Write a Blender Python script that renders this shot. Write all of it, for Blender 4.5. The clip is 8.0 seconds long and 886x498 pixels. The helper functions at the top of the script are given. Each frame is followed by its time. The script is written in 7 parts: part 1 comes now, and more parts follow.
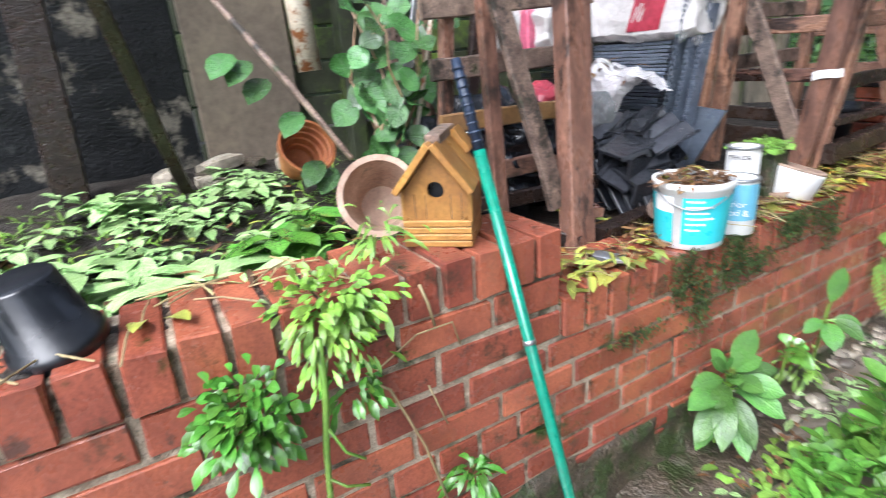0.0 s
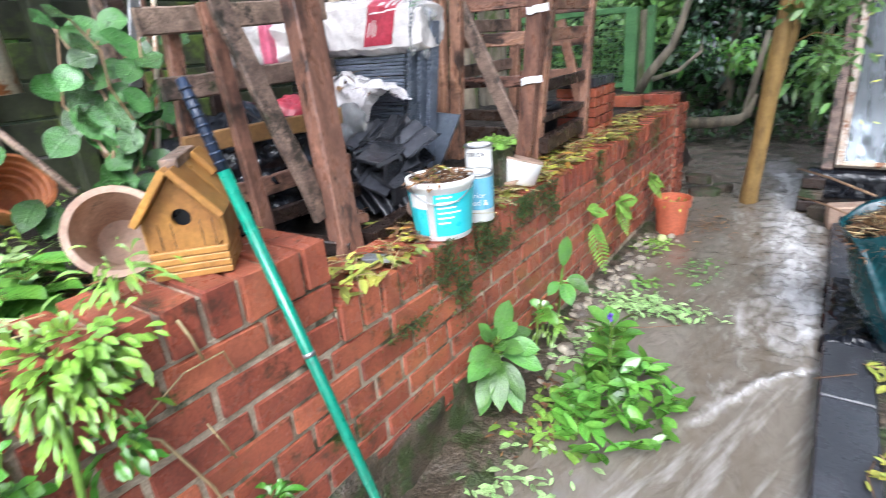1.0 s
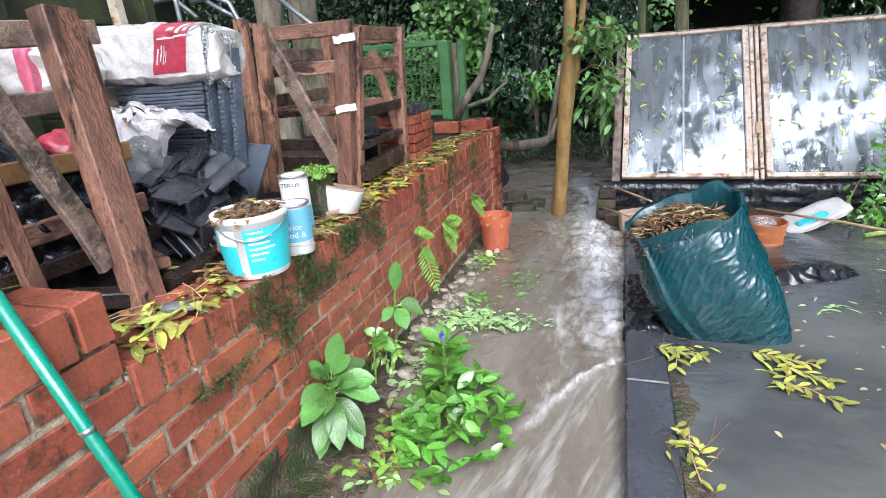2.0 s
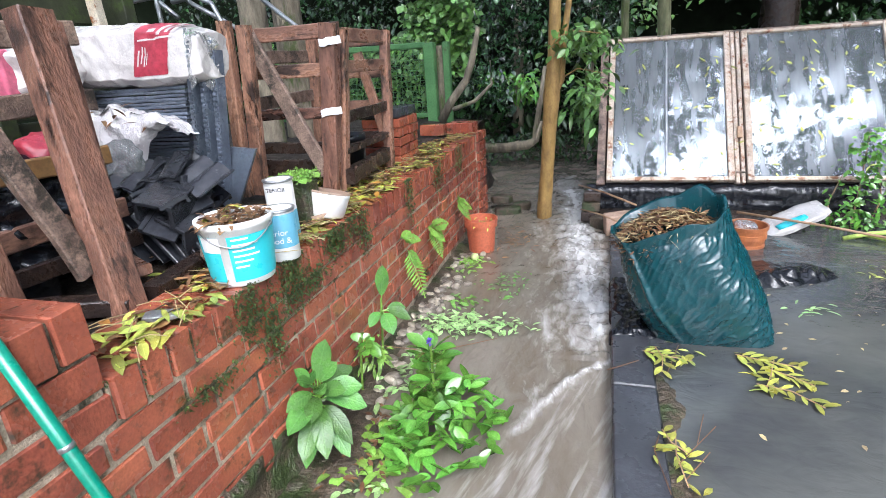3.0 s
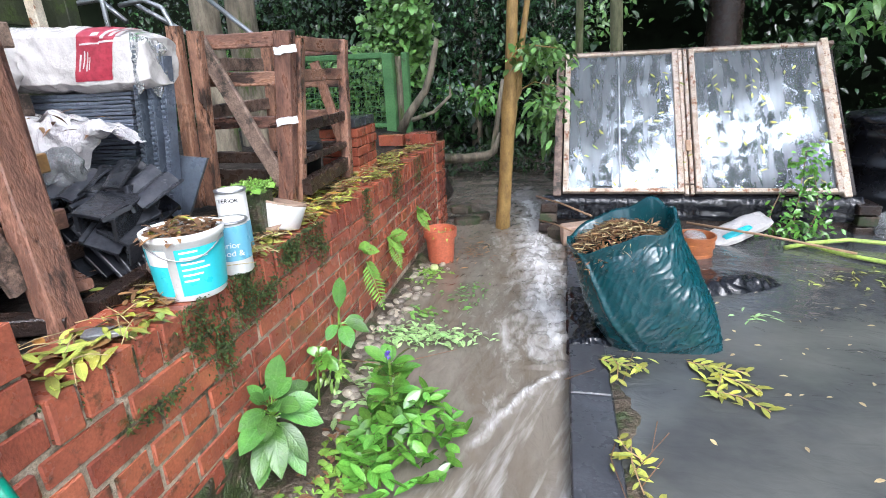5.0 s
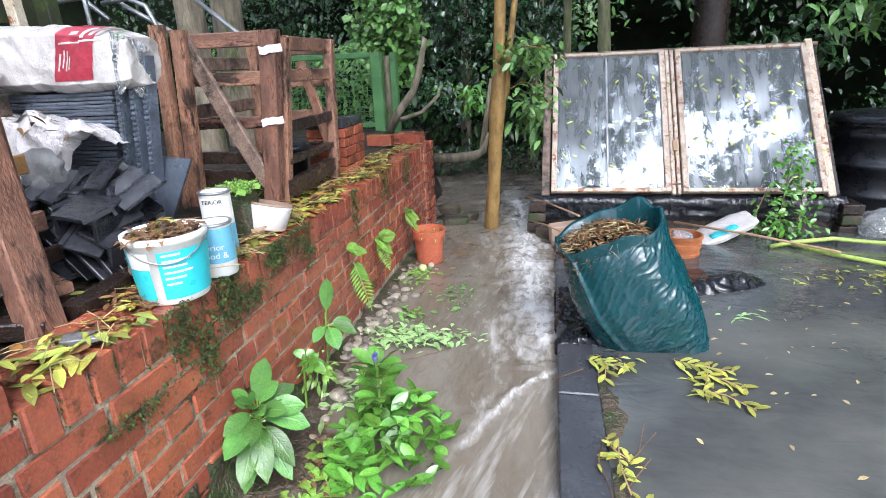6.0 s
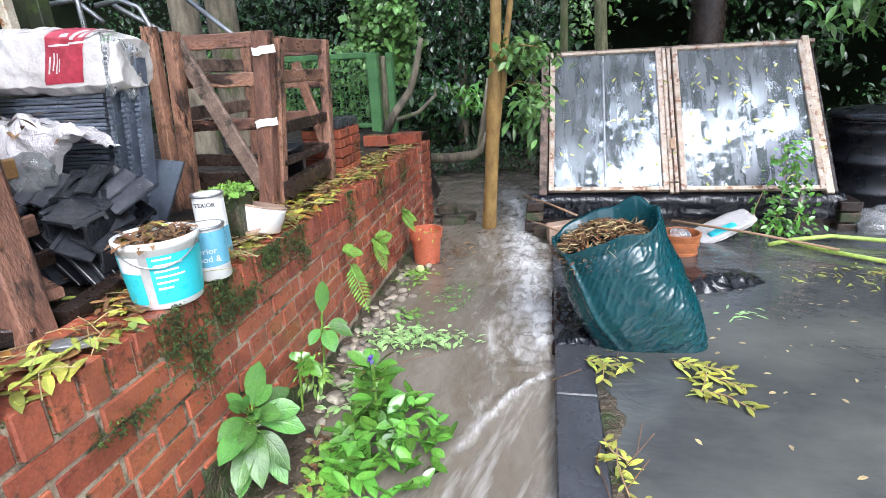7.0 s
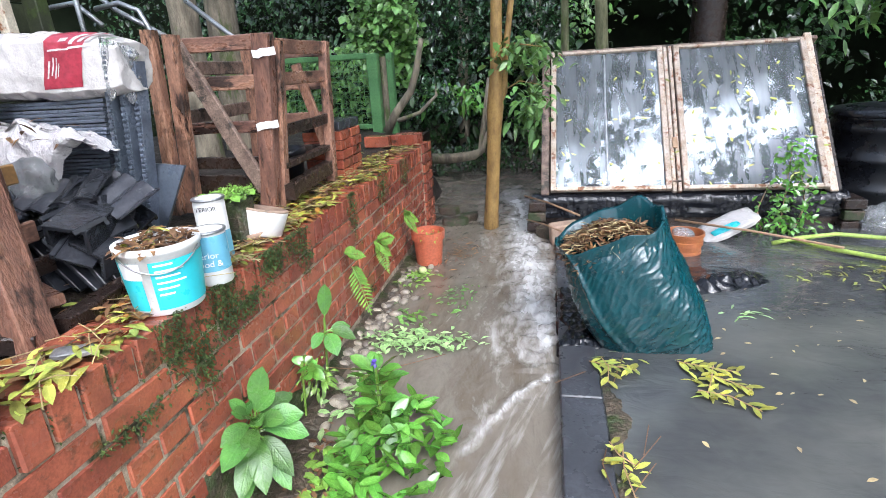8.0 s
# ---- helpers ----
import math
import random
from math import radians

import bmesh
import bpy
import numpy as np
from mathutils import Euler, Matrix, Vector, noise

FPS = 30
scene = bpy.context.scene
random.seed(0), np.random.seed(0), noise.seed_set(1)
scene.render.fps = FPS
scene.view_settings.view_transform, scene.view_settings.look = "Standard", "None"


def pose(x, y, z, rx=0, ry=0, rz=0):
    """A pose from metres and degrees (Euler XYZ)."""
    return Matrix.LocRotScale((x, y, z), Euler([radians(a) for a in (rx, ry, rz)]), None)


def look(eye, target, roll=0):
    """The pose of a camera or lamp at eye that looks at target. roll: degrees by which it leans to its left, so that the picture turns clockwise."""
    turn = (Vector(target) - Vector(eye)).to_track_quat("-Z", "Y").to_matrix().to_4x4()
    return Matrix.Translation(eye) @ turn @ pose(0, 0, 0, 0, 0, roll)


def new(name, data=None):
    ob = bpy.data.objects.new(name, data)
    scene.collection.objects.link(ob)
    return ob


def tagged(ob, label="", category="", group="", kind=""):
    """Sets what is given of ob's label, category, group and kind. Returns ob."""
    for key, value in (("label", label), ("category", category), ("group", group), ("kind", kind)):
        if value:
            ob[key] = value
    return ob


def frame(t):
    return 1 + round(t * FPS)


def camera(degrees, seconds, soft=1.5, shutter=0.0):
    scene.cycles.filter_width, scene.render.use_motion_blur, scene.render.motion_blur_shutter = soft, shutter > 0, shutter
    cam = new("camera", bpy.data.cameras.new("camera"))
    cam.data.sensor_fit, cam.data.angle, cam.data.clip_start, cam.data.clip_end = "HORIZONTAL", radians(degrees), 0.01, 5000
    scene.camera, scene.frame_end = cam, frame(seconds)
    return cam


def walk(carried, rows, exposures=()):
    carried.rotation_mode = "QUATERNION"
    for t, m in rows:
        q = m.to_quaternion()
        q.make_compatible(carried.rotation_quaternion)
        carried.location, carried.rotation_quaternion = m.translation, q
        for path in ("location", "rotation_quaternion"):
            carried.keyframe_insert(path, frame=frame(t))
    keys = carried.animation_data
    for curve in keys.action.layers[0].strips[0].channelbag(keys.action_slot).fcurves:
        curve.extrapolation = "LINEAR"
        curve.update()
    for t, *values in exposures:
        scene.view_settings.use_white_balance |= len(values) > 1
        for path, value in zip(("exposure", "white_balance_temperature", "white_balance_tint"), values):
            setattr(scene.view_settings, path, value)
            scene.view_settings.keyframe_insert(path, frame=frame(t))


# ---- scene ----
cam = camera(79.5, 8.0, soft=0.8, shutter=0.3)
ROWS = [
    (0.0, 0.8368, 0.0619, 1.2427, 69.446, 4.115, 59.088),
    (0.2, 0.843, 0.0633, 1.2441, 69.12, 4.92, 53.221),
    (0.3, 0.8462, 0.0639, 1.2449, 68.849, 4.79, 51.085),
    (0.5, 0.8524, 0.0653, 1.2463, 68.716, 4.842, 48.089),
    (0.7, 0.8703, 0.0712, 1.2472, 68.356, 4.696, 43.539),
    (0.8, 0.8792, 0.0742, 1.2476, 68.3, 4.5, 40.6),
    (1.0, 0.8971, 0.0801, 1.2485, 68.672, 4.655, 34.971),
    (1.2, 0.9138, 0.0922, 1.2504, 69.464, 5.12, 30.095),
    (1.3, 0.9222, 0.0982, 1.2514, 69.8, 5.28, 28.198),
    (1.5, 0.9389, 0.1103, 1.2533, 70.243, 5.032, 24.0),
    (1.7, 0.9435, 0.1232, 1.2448, 70.34, 4.3, 20.5),
    (1.8, 0.9458, 0.1297, 1.2406, 70.342, 4.05, 19.052),
    (2.0, 0.9504, 0.1426, 1.2321, 70.323, 4.189, 17.716),
    (3.5, 0.9317, 0.1576, 1.2463, 70.449, 3.245, 15.462),
    (4.0, 0.9354, 0.1639, 1.2461, 70.733, 2.983, 14.588),
    (4.5, 0.936, 0.1626, 1.247, 71.011, 2.709, 13.566),
    (5.0, 0.9413, 0.1672, 1.2446, 71.147, 2.561, 11.997),
    (6.5, 0.9549, 0.1849, 1.2477, 71.01, 2.504, 10.799),
    (7.0, 0.9601, 0.195, 1.2471, 70.991, 2.854, 10.711),
    (7.5, 0.9586, 0.2078, 1.2474, 70.964, 3.197, 10.706),
    (8.0, 0.9517, 0.2098, 1.2516, 70.965, 3.321, 10.699),
]
walk(cam, [(t, pose(*p)) for t, *p in ROWS], ((0.0, 1.62, 5620, 12), (8.0, 1.62, 5620, 12)))

# ---- overcast daylight ----
SUN_EL, SUN_AZ = 52.0, 150.0
world = bpy.data.worlds.new("overcast")
scene.world = world
world.use_nodes = True
wn, wl = world.node_tree.nodes, world.node_tree.links
sky = wn.new("ShaderNodeTexSky")
sky.sky_type, sky.sun_disc = "NISHITA", False
sky.sun_elevation, sky.sun_rotation = radians(SUN_EL), radians(SUN_AZ)
sky.dust_density, sky.air_density = 6.0, 1.5
grey = wn.new("ShaderNodeHueSaturation")
grey.inputs["Saturation"].default_value = 0.55
wl.new(sky.outputs[0], grey.inputs["Color"])
wl.new(grey.outputs[0], wn["Background"].inputs["Color"])
wn["Background"].inputs["Strength"].default_value = 0.15
sun = new("sun", bpy.data.lights.new("sun", "SUN"))
sun.data.energy, sun.data.angle, sun.data.color = 1.1, radians(40), (1.0, 0.98, 0.95)
sun.matrix_world = look((0, 0, 0), (-math.sin(radians(SUN_AZ)) * math.cos(radians(SUN_EL)), -math.cos(radians(SUN_AZ)) * math.cos(radians(SUN_EL)), -math.sin(radians(SUN_EL))))


# ---- materials ----
def mat(name, a, b, scale=18.0, rough=0.55, bump=0.25, metal=0.0, stain=None, stain_scale=6.0, stain_at=0.6, vary=0.0, island=0.0, stretch=(1, 1, 1), fine=8.0, coat=0.0, rough_vary=0.15, trans=0.0, dist=0.006, spec=0.5, grain=0.25, veins=0.0, patch=None):
    """Two base colours mixed by coarse and fine noise, an optional stain, bump and uneven gloss."""
    m = bpy.data.materials.new(name)
    m.use_nodes = True
    n, l = m.node_tree.nodes, m.node_tree.links
    bsdf = n["Principled BSDF"]
    co = n.new("ShaderNodeTexCoord")
    info = n.new("ShaderNodeObjectInfo")
    shift = n.new("ShaderNodeVectorMath")
    shift.operation = "MULTIPLY_ADD"
    shift.inputs[1].default_value = (*stretch,)
    seed = n.new("ShaderNodeMath")
    seed.operation = "MULTIPLY"
    seed.inputs[1].default_value = 37.0
    l.new(info.outputs["Random"], seed.inputs[0])
    l.new(co.outputs["Object"], shift.inputs[0])
    l.new(seed.outputs[0], shift.inputs[2])

    def noise_at(sc, det=5.0, r=0.6):
        t = n.new("ShaderNodeTexNoise")
        t.inputs["Scale"].default_value, t.inputs["Detail"].default_value, t.inputs["Roughness"].default_value = sc, det, r
        l.new(shift.outputs[0], t.inputs["Vector"])
        return t.outputs["Fac"]

    def ramp(src, lo, hi):
        t = n.new("ShaderNodeMapRange")
        t.inputs["From Min"].default_value, t.inputs["From Max"].default_value = lo, hi
        l.new(src, t.inputs["Value"])
        return t.outputs[0]

    def mix(fac, p, q, how="MIX"):
        t = n.new("ShaderNodeMix")
        t.data_type, t.blend_type = "RGBA", how
        for sock, v in ((t.inputs["Factor"], fac), (t.inputs["A"], p), (t.inputs["B"], q)):
            if isinstance(v, (tuple, list)):
                sock.default_value = (*v, 1)
            elif isinstance(v, float):
                sock.default_value = v
            else:
                l.new(v, sock)
        return t.outputs["Result"]

    big, small = noise_at(scale), noise_at(scale * fine, 3.0)
    col = mix(ramp(big, 0.33, 0.67), a, b)
    tone = n.new("ShaderNodeMapRange")
    tone.inputs["From Min"].default_value, tone.inputs["From Max"].default_value = 0.3, 0.7
    tone.inputs["To Min"].default_value, tone.inputs["To Max"].default_value = 1 - grain * 1.1, 1 + grain * 0.9
    l.new(small, tone.inputs["Value"])
    hsv = n.new("ShaderNodeHueSaturation")
    if stain:
        s = noise_at(stain_scale, 7.0, 0.7)
        col = mix(ramp(s, stain_at, stain_at + 0.07), col, stain)
    if patch:
        geo = n.new("ShaderNodeNewGeometry")
        for paint, sc, at, soft_edge in patch:
            t = n.new("ShaderNodeTexNoise")
            t.inputs["Scale"].default_value, t.inputs["Detail"].default_value, t.inputs["Roughness"].default_value = sc, 8.0, 0.68
            l.new(geo.outputs["Position"], t.inputs["Vector"])
            col = mix(ramp(t.outputs["Fac"], at, at + soft_edge), col, paint)
    rib_height = None
    if veins:
        uv = n.new("ShaderNodeUVMap")
        uv.uv_map = "blade"
        cut = n.new("ShaderNodeSeparateXYZ")
        l.new(uv.outputs[0], cut.inputs[0])

        def calc(op, p, q=0.0, clamp=False):
            t = n.new("ShaderNodeMath")
            t.operation, t.use_clamp = op, clamp
            for sock, v in zip(t.inputs, (p, q)):
                if isinstance(v, (int, float)):
                    sock.default_value = v
                else:
                    l.new(v, sock)
            return t.outputs[0]

        off = calc("ABSOLUTE", calc("SUBTRACT", cut.outputs["Y"], 0.5))
        midrib = calc("SUBTRACT", 1.0, calc("MULTIPLY", off, 16.0), True)
        wave = calc("SINE", calc("MULTIPLY", calc("SUBTRACT", cut.outputs["X"], calc("MULTIPLY", off, 0.45)), 52.0))
        lateral = calc("POWER", calc("MULTIPLY", calc("ADD", wave, 1.0), 0.5), 8.0)
        rib_height = calc("ADD", midrib, calc("MULTIPLY", lateral, 0.5), True)
        col = mix(calc("MULTIPLY", rib_height, veins), col, tuple(min(1.0, c * 1.5 + 0.05) for c in a))
    l.new(col, hsv.inputs["Color"])
    value = tone.outputs[0]
    for amount, node, out in ((vary, info, "Random"), (island, None, "")):
        if amount:
            if node is None:
                node, out = n.new("ShaderNodeNewGeometry"), "Random Per Island"
            v = n.new("ShaderNodeMapRange")
            v.inputs["To Min"].default_value, v.inputs["To Max"].default_value = 1 - amount, 1 + amount
            l.new(node.outputs[out], v.inputs["Value"])
            mul = n.new("ShaderNodeMath")
            mul.operation = "MULTIPLY"
            l.new(v.outputs[0], mul.inputs[0])
            l.new(value, mul.inputs[1])
            value = mul.outputs[0]
            h = n.new("ShaderNodeMapRange")
            h.inputs["To Min"].default_value, h.inputs["To Max"].default_value = 0.5 - amount * 0.02, 0.5 + amount * 0.02
            l.new(node.outputs[out], h.inputs["Value"])
            l.new(h.outputs[0], hsv.inputs["Hue"])
    l.new(value, hsv.inputs["Value"])
    l.new(hsv.outputs[0], bsdf.inputs["Base Color"])
    rr = n.new("ShaderNodeMapRange")
    rr.inputs["From Min"].default_value, rr.inputs["From Max"].default_value = 0.3, 0.7
    rr.inputs["To Min"].default_value, rr.inputs["To Max"].default_value = max(0.02, rough - rough_vary), min(1, rough + rough_vary)
    l.new(big, rr.inputs["Value"])
    l.new(rr.outputs[0], bsdf.inputs["Roughness"])
    bsdf.inputs["Metallic"].default_value = metal
    bsdf.inputs["Coat Weight"].default_value = coat
    bsdf.inputs["Coat Roughness"].default_value = 0.12
    bsdf.inputs["Transmission Weight"].default_value = trans
    bsdf.inputs["Specular IOR Level"].default_value = spec
    if bump:
        add = n.new("ShaderNodeMath")
        add.operation = "MULTIPLY_ADD"
        add.inputs[1].default_value = 0.5
        l.new(small, add.inputs[0])
        l.new(big, add.inputs[2])
        height = add.outputs[0]
        if rib_height is not None:
            height = calc("SUBTRACT", height, calc("MULTIPLY", rib_height, 0.35))
        bm_ = n.new("ShaderNodeBump")
        bm_.inputs["Strength"].default_value, bm_.inputs["Distance"].default_value = bump, dist
        l.new(height, bm_.inputs["Height"])
        l.new(bm_.outputs[0], bsdf.inputs["Normal"])
    return m


BRICK = mat("brick_red", (0.35, 0.1, 0.055), (0.22, 0.062, 0.039), 9, 0.26, 0.3, stain=(0.1, 0.047, 0.033), stain_scale=16, stain_at=0.59, grain=0.22, vary=0.22, fine=14, patch=(((0.045, 0.034, 0.02), 7.0, 0.585, 0.09), ((0.035, 0.05, 0.012), 4.2, 0.61, 0.06), ((0.36, 0.3, 0.25), 21.0, 0.715, 0.03)))
MORTAR = mat("mortar", (0.5, 0.42, 0.31), (0.25, 0.2, 0.14), 26, 0.8, 0.9, grain=0.4, patch=(((0.05, 0.045, 0.025), 6.0, 0.52, 0.1), ((0.03, 0.045, 0.01), 4.2, 0.56, 0.08)))
FOOTING = mat("mossy_mortar", (0.1, 0.075, 0.05), (0.045, 0.036, 0.025), 11, 0.4, 1.0, grain=0.45, stain=(0.03, 0.045, 0.012), stain_scale=7, stain_at=0.5, dist=0.016)
MOSS = mat("moss", (0.075, 0.12, 0.018), (0.028, 0.045, 0.012), 40, 0.8, 0.9, island=0.4, dist=0.01)
SOIL = mat("wet_soil", (0.03, 0.021, 0.014), (0.013, 0.01, 0.007), 12, 0.6, 0.9, dist=0.02)
STONE_DARK = mat("dark_slab", (0.055, 0.058, 0.066), (0.032, 0.034, 0.04), 9, 0.3, 0.25, stain=(0.1, 0.1, 0.1), stain_scale=14, stain_at=0.66, vary=0.15)
PEBBLE = mat("pebbles", (0.34, 0.3, 0.24), (0.16, 0.135, 0.105), 18, 0.35, 0.4, island=0.55)
POSTWOOD = mat("treated_timber", (0.35, 0.185, 0.122), (0.145, 0.074, 0.052), 13, 0.34, 0.9, grain=0.4, stain=(0.035, 0.022, 0.018), stain_scale=6, stain_at=0.55, stretch=(1.5, 1.5, 0.5), vary=0.25, rough_vary=0.22, patch=(((0.03, 0.02, 0.016), 5.0, 0.55, 0.12), ((0.3, 0.26, 0.21), 40.0, 0.72, 0.03)))
RAILWOOD = mat("treated_rails", (0.33, 0.178, 0.12), (0.13, 0.067, 0.05), 13, 0.34, 0.9, grain=0.4, stain=(0.035, 0.022, 0.018), stain_scale=6, stain_at=0.55, stretch=(0.5, 0.5, 1.5), vary=0.3, rough_vary=0.2, patch=(((0.028, 0.019, 0.015), 5.0, 0.57, 0.12),))
GREYWOOD = mat("weathered_timber", (0.27, 0.19, 0.145), (0.1, 0.065, 0.05), 20, 0.5, 1.0, grain=0.5, stain=(0.035, 0.028, 0.02), stain_scale=8, stain_at=0.53, vary=0.25, patch=(((0.04, 0.05, 0.02), 6.0, 0.62, 0.06), ((0.36, 0.33, 0.29), 34.0, 0.7, 0.04)))
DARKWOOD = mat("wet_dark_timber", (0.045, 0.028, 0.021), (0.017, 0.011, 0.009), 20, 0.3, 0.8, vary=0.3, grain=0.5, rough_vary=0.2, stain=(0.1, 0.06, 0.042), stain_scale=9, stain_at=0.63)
OCHREWOOD = mat("ochre_timber", (0.3, 0.17, 0.06), (0.19, 0.1, 0.04), 10, 0.55, 0.4, stain=(0.06, 0.04, 0.02), stain_at=0.64)
PALEWOOD = mat("peeling_painted_timber", (0.62, 0.54, 0.45), (0.46, 0.35, 0.25), 14, 0.6, 0.7, grain=0.35, stain=(0.24, 0.105, 0.05), stain_scale=15, stain_at=0.54, vary=0.15, patch=(((0.07, 0.045, 0.03), 22.0, 0.66, 0.04),))
HONEY = mat("honey_stained_pine", (0.44, 0.23, 0.055), (0.28, 0.13, 0.032), 12, 0.42, 0.3, stain=(0.17, 0.075, 0.025), stain_scale=12, stain_at=0.66, vary=0.15)
GREENWOOD = mat("algae_covered_boards", (0.05, 0.058, 0.03), (0.025, 0.028, 0.016), 8, 0.6, 0.7, stain=(0.05, 0.07, 0.02), stain_at=0.55, vary=0.3, patch=(((0.13, 0.19, 0.03), 2.2, 0.56, 0.1),))
TRUNK = mat("bark_ochre", (0.38, 0.24, 0.075), (0.2, 0.12, 0.04), 22, 0.6, 0.6, stain=(0.07, 0.05, 0.025), stain_scale=13, stain_at=0.6, stretch=(1, 1, 0.4))
BARK = mat("bark_grey", (0.33, 0.28, 0.2), (0.13, 0.11, 0.08), 18, 0.8, 0.9, stain=(0.1, 0.13, 0.04), stain_at=0.55, stretch=(1, 1, 0.3), dist=0.02)
MOSSBARK = mat("bark_mossy", (0.24, 0.24, 0.13), (0.1, 0.105, 0.05), 18, 0.7, 0.8, stain=(0.1, 0.14, 0.03), stain_at=0.55, stretch=(1, 1, 0.3), dist=0.015)
TEAL = mat("teal_woven_sack", (0.004, 0.052, 0.062), (0.003, 0.037, 0.047), 26, 0.24, 0.35, coat=0.2, fine=6, dist=0.004, rough_vary=0.09, grain=0.14)
# lifted base and pale grey stain paint in sky glints on the tiles
TILEBLACK = mat("wet_black_tiles", (0.05, 0.053, 0.062), (0.022, 0.024, 0.03), 9, 0.15, 0.5, stain=(0.1, 0.102, 0.105), stain_scale=16, stain_at=0.62, vary=0.35)
AMBERLITTER = mat("amber_leaves", (0.4, 0.2, 0.03), (0.24, 0.1, 0.03), 12, 0.45, 0.2, island=0.5)
CYAN = mat("cyan_print", (0.06, 0.56, 0.62), (0.05, 0.48, 0.55), 12, 0.35, 0.05, stain=(0.1, 0.09, 0.07), stain_scale=60, stain_at=0.74, grain=0.06)
BLUEPRINT = mat("pale_blue_print", (0.16, 0.43, 0.58), (0.13, 0.36, 0.5), 12, 0.35, 0.05, stain=(0.1, 0.09, 0.07), stain_scale=55, stain_at=0.73, grain=0.06)
WHITEPLASTIC = mat("white_plastic", (0.8, 0.8, 0.79), (0.74, 0.74, 0.72), 10, 0.35, 0.06, stain=(0.16, 0.13, 0.1), stain_scale=55, stain_at=0.74, grain=0.05)
WHITESACK = mat("white_polythene", (0.58, 0.555, 0.54), (0.45, 0.425, 0.405), 7, 0.25, 0.5, dist=0.01, stain=(0.32, 0.29, 0.25), stain_scale=8, stain_at=0.64, grain=0.09)
REDPRINT = mat("crimson_print", (0.4, 0.045, 0.07), (0.3, 0.035, 0.055), 8, 0.35, 0.2)
PINKPRINT = mat("pink_print", (0.6, 0.16, 0.24), (0.45, 0.08, 0.14), 8, 0.4, 0.2)
TERRA = mat("terracotta_plastic", (0.5, 0.14, 0.07), (0.41, 0.105, 0.055), 8, 0.42, 0.12, stain=(0.2, 0.08, 0.05), stain_at=0.66)
TERRAORANGE = mat("terracotta_orange", (0.42, 0.15, 0.05), (0.28, 0.09, 0.035), 14, 0.45, 0.2, stain=(0.12, 0.07, 0.04), stain_at=0.6)
TERRAPALE = mat("pale_terracotta", (0.42, 0.3, 0.22), (0.28, 0.18, 0.13), 14, 0.7, 0.3, stain=(0.12, 0.11, 0.07), stain_at=0.6)
BLACKPLASTIC = mat("black_plastic", (0.007, 0.008, 0.011), (0.011, 0.012, 0.015), 8, 0.3, 0.08)
POLYTHENE = mat("black_polythene", (0.007, 0.008, 0.011), (0.013, 0.014, 0.018), 7, 0.14, 0.25, dist=0.015, rough_vary=0.06)
CORRUGATED = mat("slate_blue_sheets", (0.11, 0.13, 0.165), (0.06, 0.073, 0.098), 12, 0.34, 0.35, vary=0.3, stain=(0.16, 0.18, 0.2), stain_scale=20, stain_at=0.66)
GREENPAINT = mat("green_gate_paint", (0.1, 0.24, 0.085), (0.065, 0.17, 0.06), 9, 0.45, 0.2, stain=(0.05, 0.08, 0.03), stain_at=0.62)
POLEGREEN = mat("green_pole_sleeve", (0.01, 0.24, 0.15), (0.008, 0.19, 0.12), 9, 0.25, 0.08, coat=0.4)
GRIP = mat("blue_black_grip", (0.02, 0.035, 0.07), (0.012, 0.02, 0.04), 30, 0.4, 0.3)
STEEL = mat("galvanised_steel", (0.45, 0.46, 0.47), (0.3, 0.31, 0.32), 20, 0.4, 0.15, metal=0.8)
TAPE = mat("white_tape", (0.8, 0.8, 0.8), (0.7, 0.7, 0.7), 10, 0.4, 0.1)
RUSTWHITE = mat("rusty_white_paint", (0.68, 0.62, 0.5), (0.55, 0.46, 0.34), 16, 0.5, 0.35, stain=(0.28, 0.1, 0.03), stain_scale=15, stain_at=0.52)
BLACKWALL = mat("black_flaking_paint", (0.006, 0.0065, 0.007), (0.011, 0.012, 0.013), 10, 0.55, 0.6, spec=0.2, stain=(0.16, 0.145, 0.115), stain_scale=3.2, stain_at=0.55, dist=0.015, patch=(((0.045, 0.05, 0.045), 6.0, 0.62, 0.08),))
PANEL = mat("grey_brown_board", (0.17, 0.135, 0.095), (0.12, 0.095, 0.07), 4, 0.7, 0.3, stain=(0.05, 0.04, 0.03), stain_scale=12, stain_at=0.69)
HOSE = mat("lime_hose", (0.42, 0.55, 0.1), (0.36, 0.48, 0.1), 9, 0.35, 0.05)
CANE = mat("cane", (0.4, 0.26, 0.15), (0.27, 0.16, 0.09), 12, 0.5, 0.2)
BROWNLITTER = mat("dry_leaf_litter", (0.24, 0.12, 0.045), (0.1, 0.05, 0.022), 15, 0.6, 0.2, island=0.55)
YELLOWLITTER = mat("fallen_willow_leaves", (0.46, 0.43, 0.07), (0.22, 0.3, 0.06), 8, 0.34, 0.25, island=0.55, veins=0.24, dist=0.003, stain=(0.14, 0.07, 0.02), stain_scale=22, stain_at=0.66)
STRAW = mat("straw_stems", (0.42, 0.34, 0.17), (0.28, 0.21, 0.1), 12, 0.6, 0.1, island=0.35)
LEAF = mat("fresh_leaves", (0.135, 0.31, 0.04), (0.065, 0.19, 0.025), 14, 0.18, 0.3, island=0.45, spec=0.6, coat=0.4, veins=0.2, dist=0.004, rough_vary=0.07)
LEAFCLIMB = mat("climber_leaves", (0.08, 0.2, 0.05), (0.042, 0.12, 0.03), 30, 0.24, 0.6, island=0.5, spec=0.5, coat=0.3, veins=0.24)
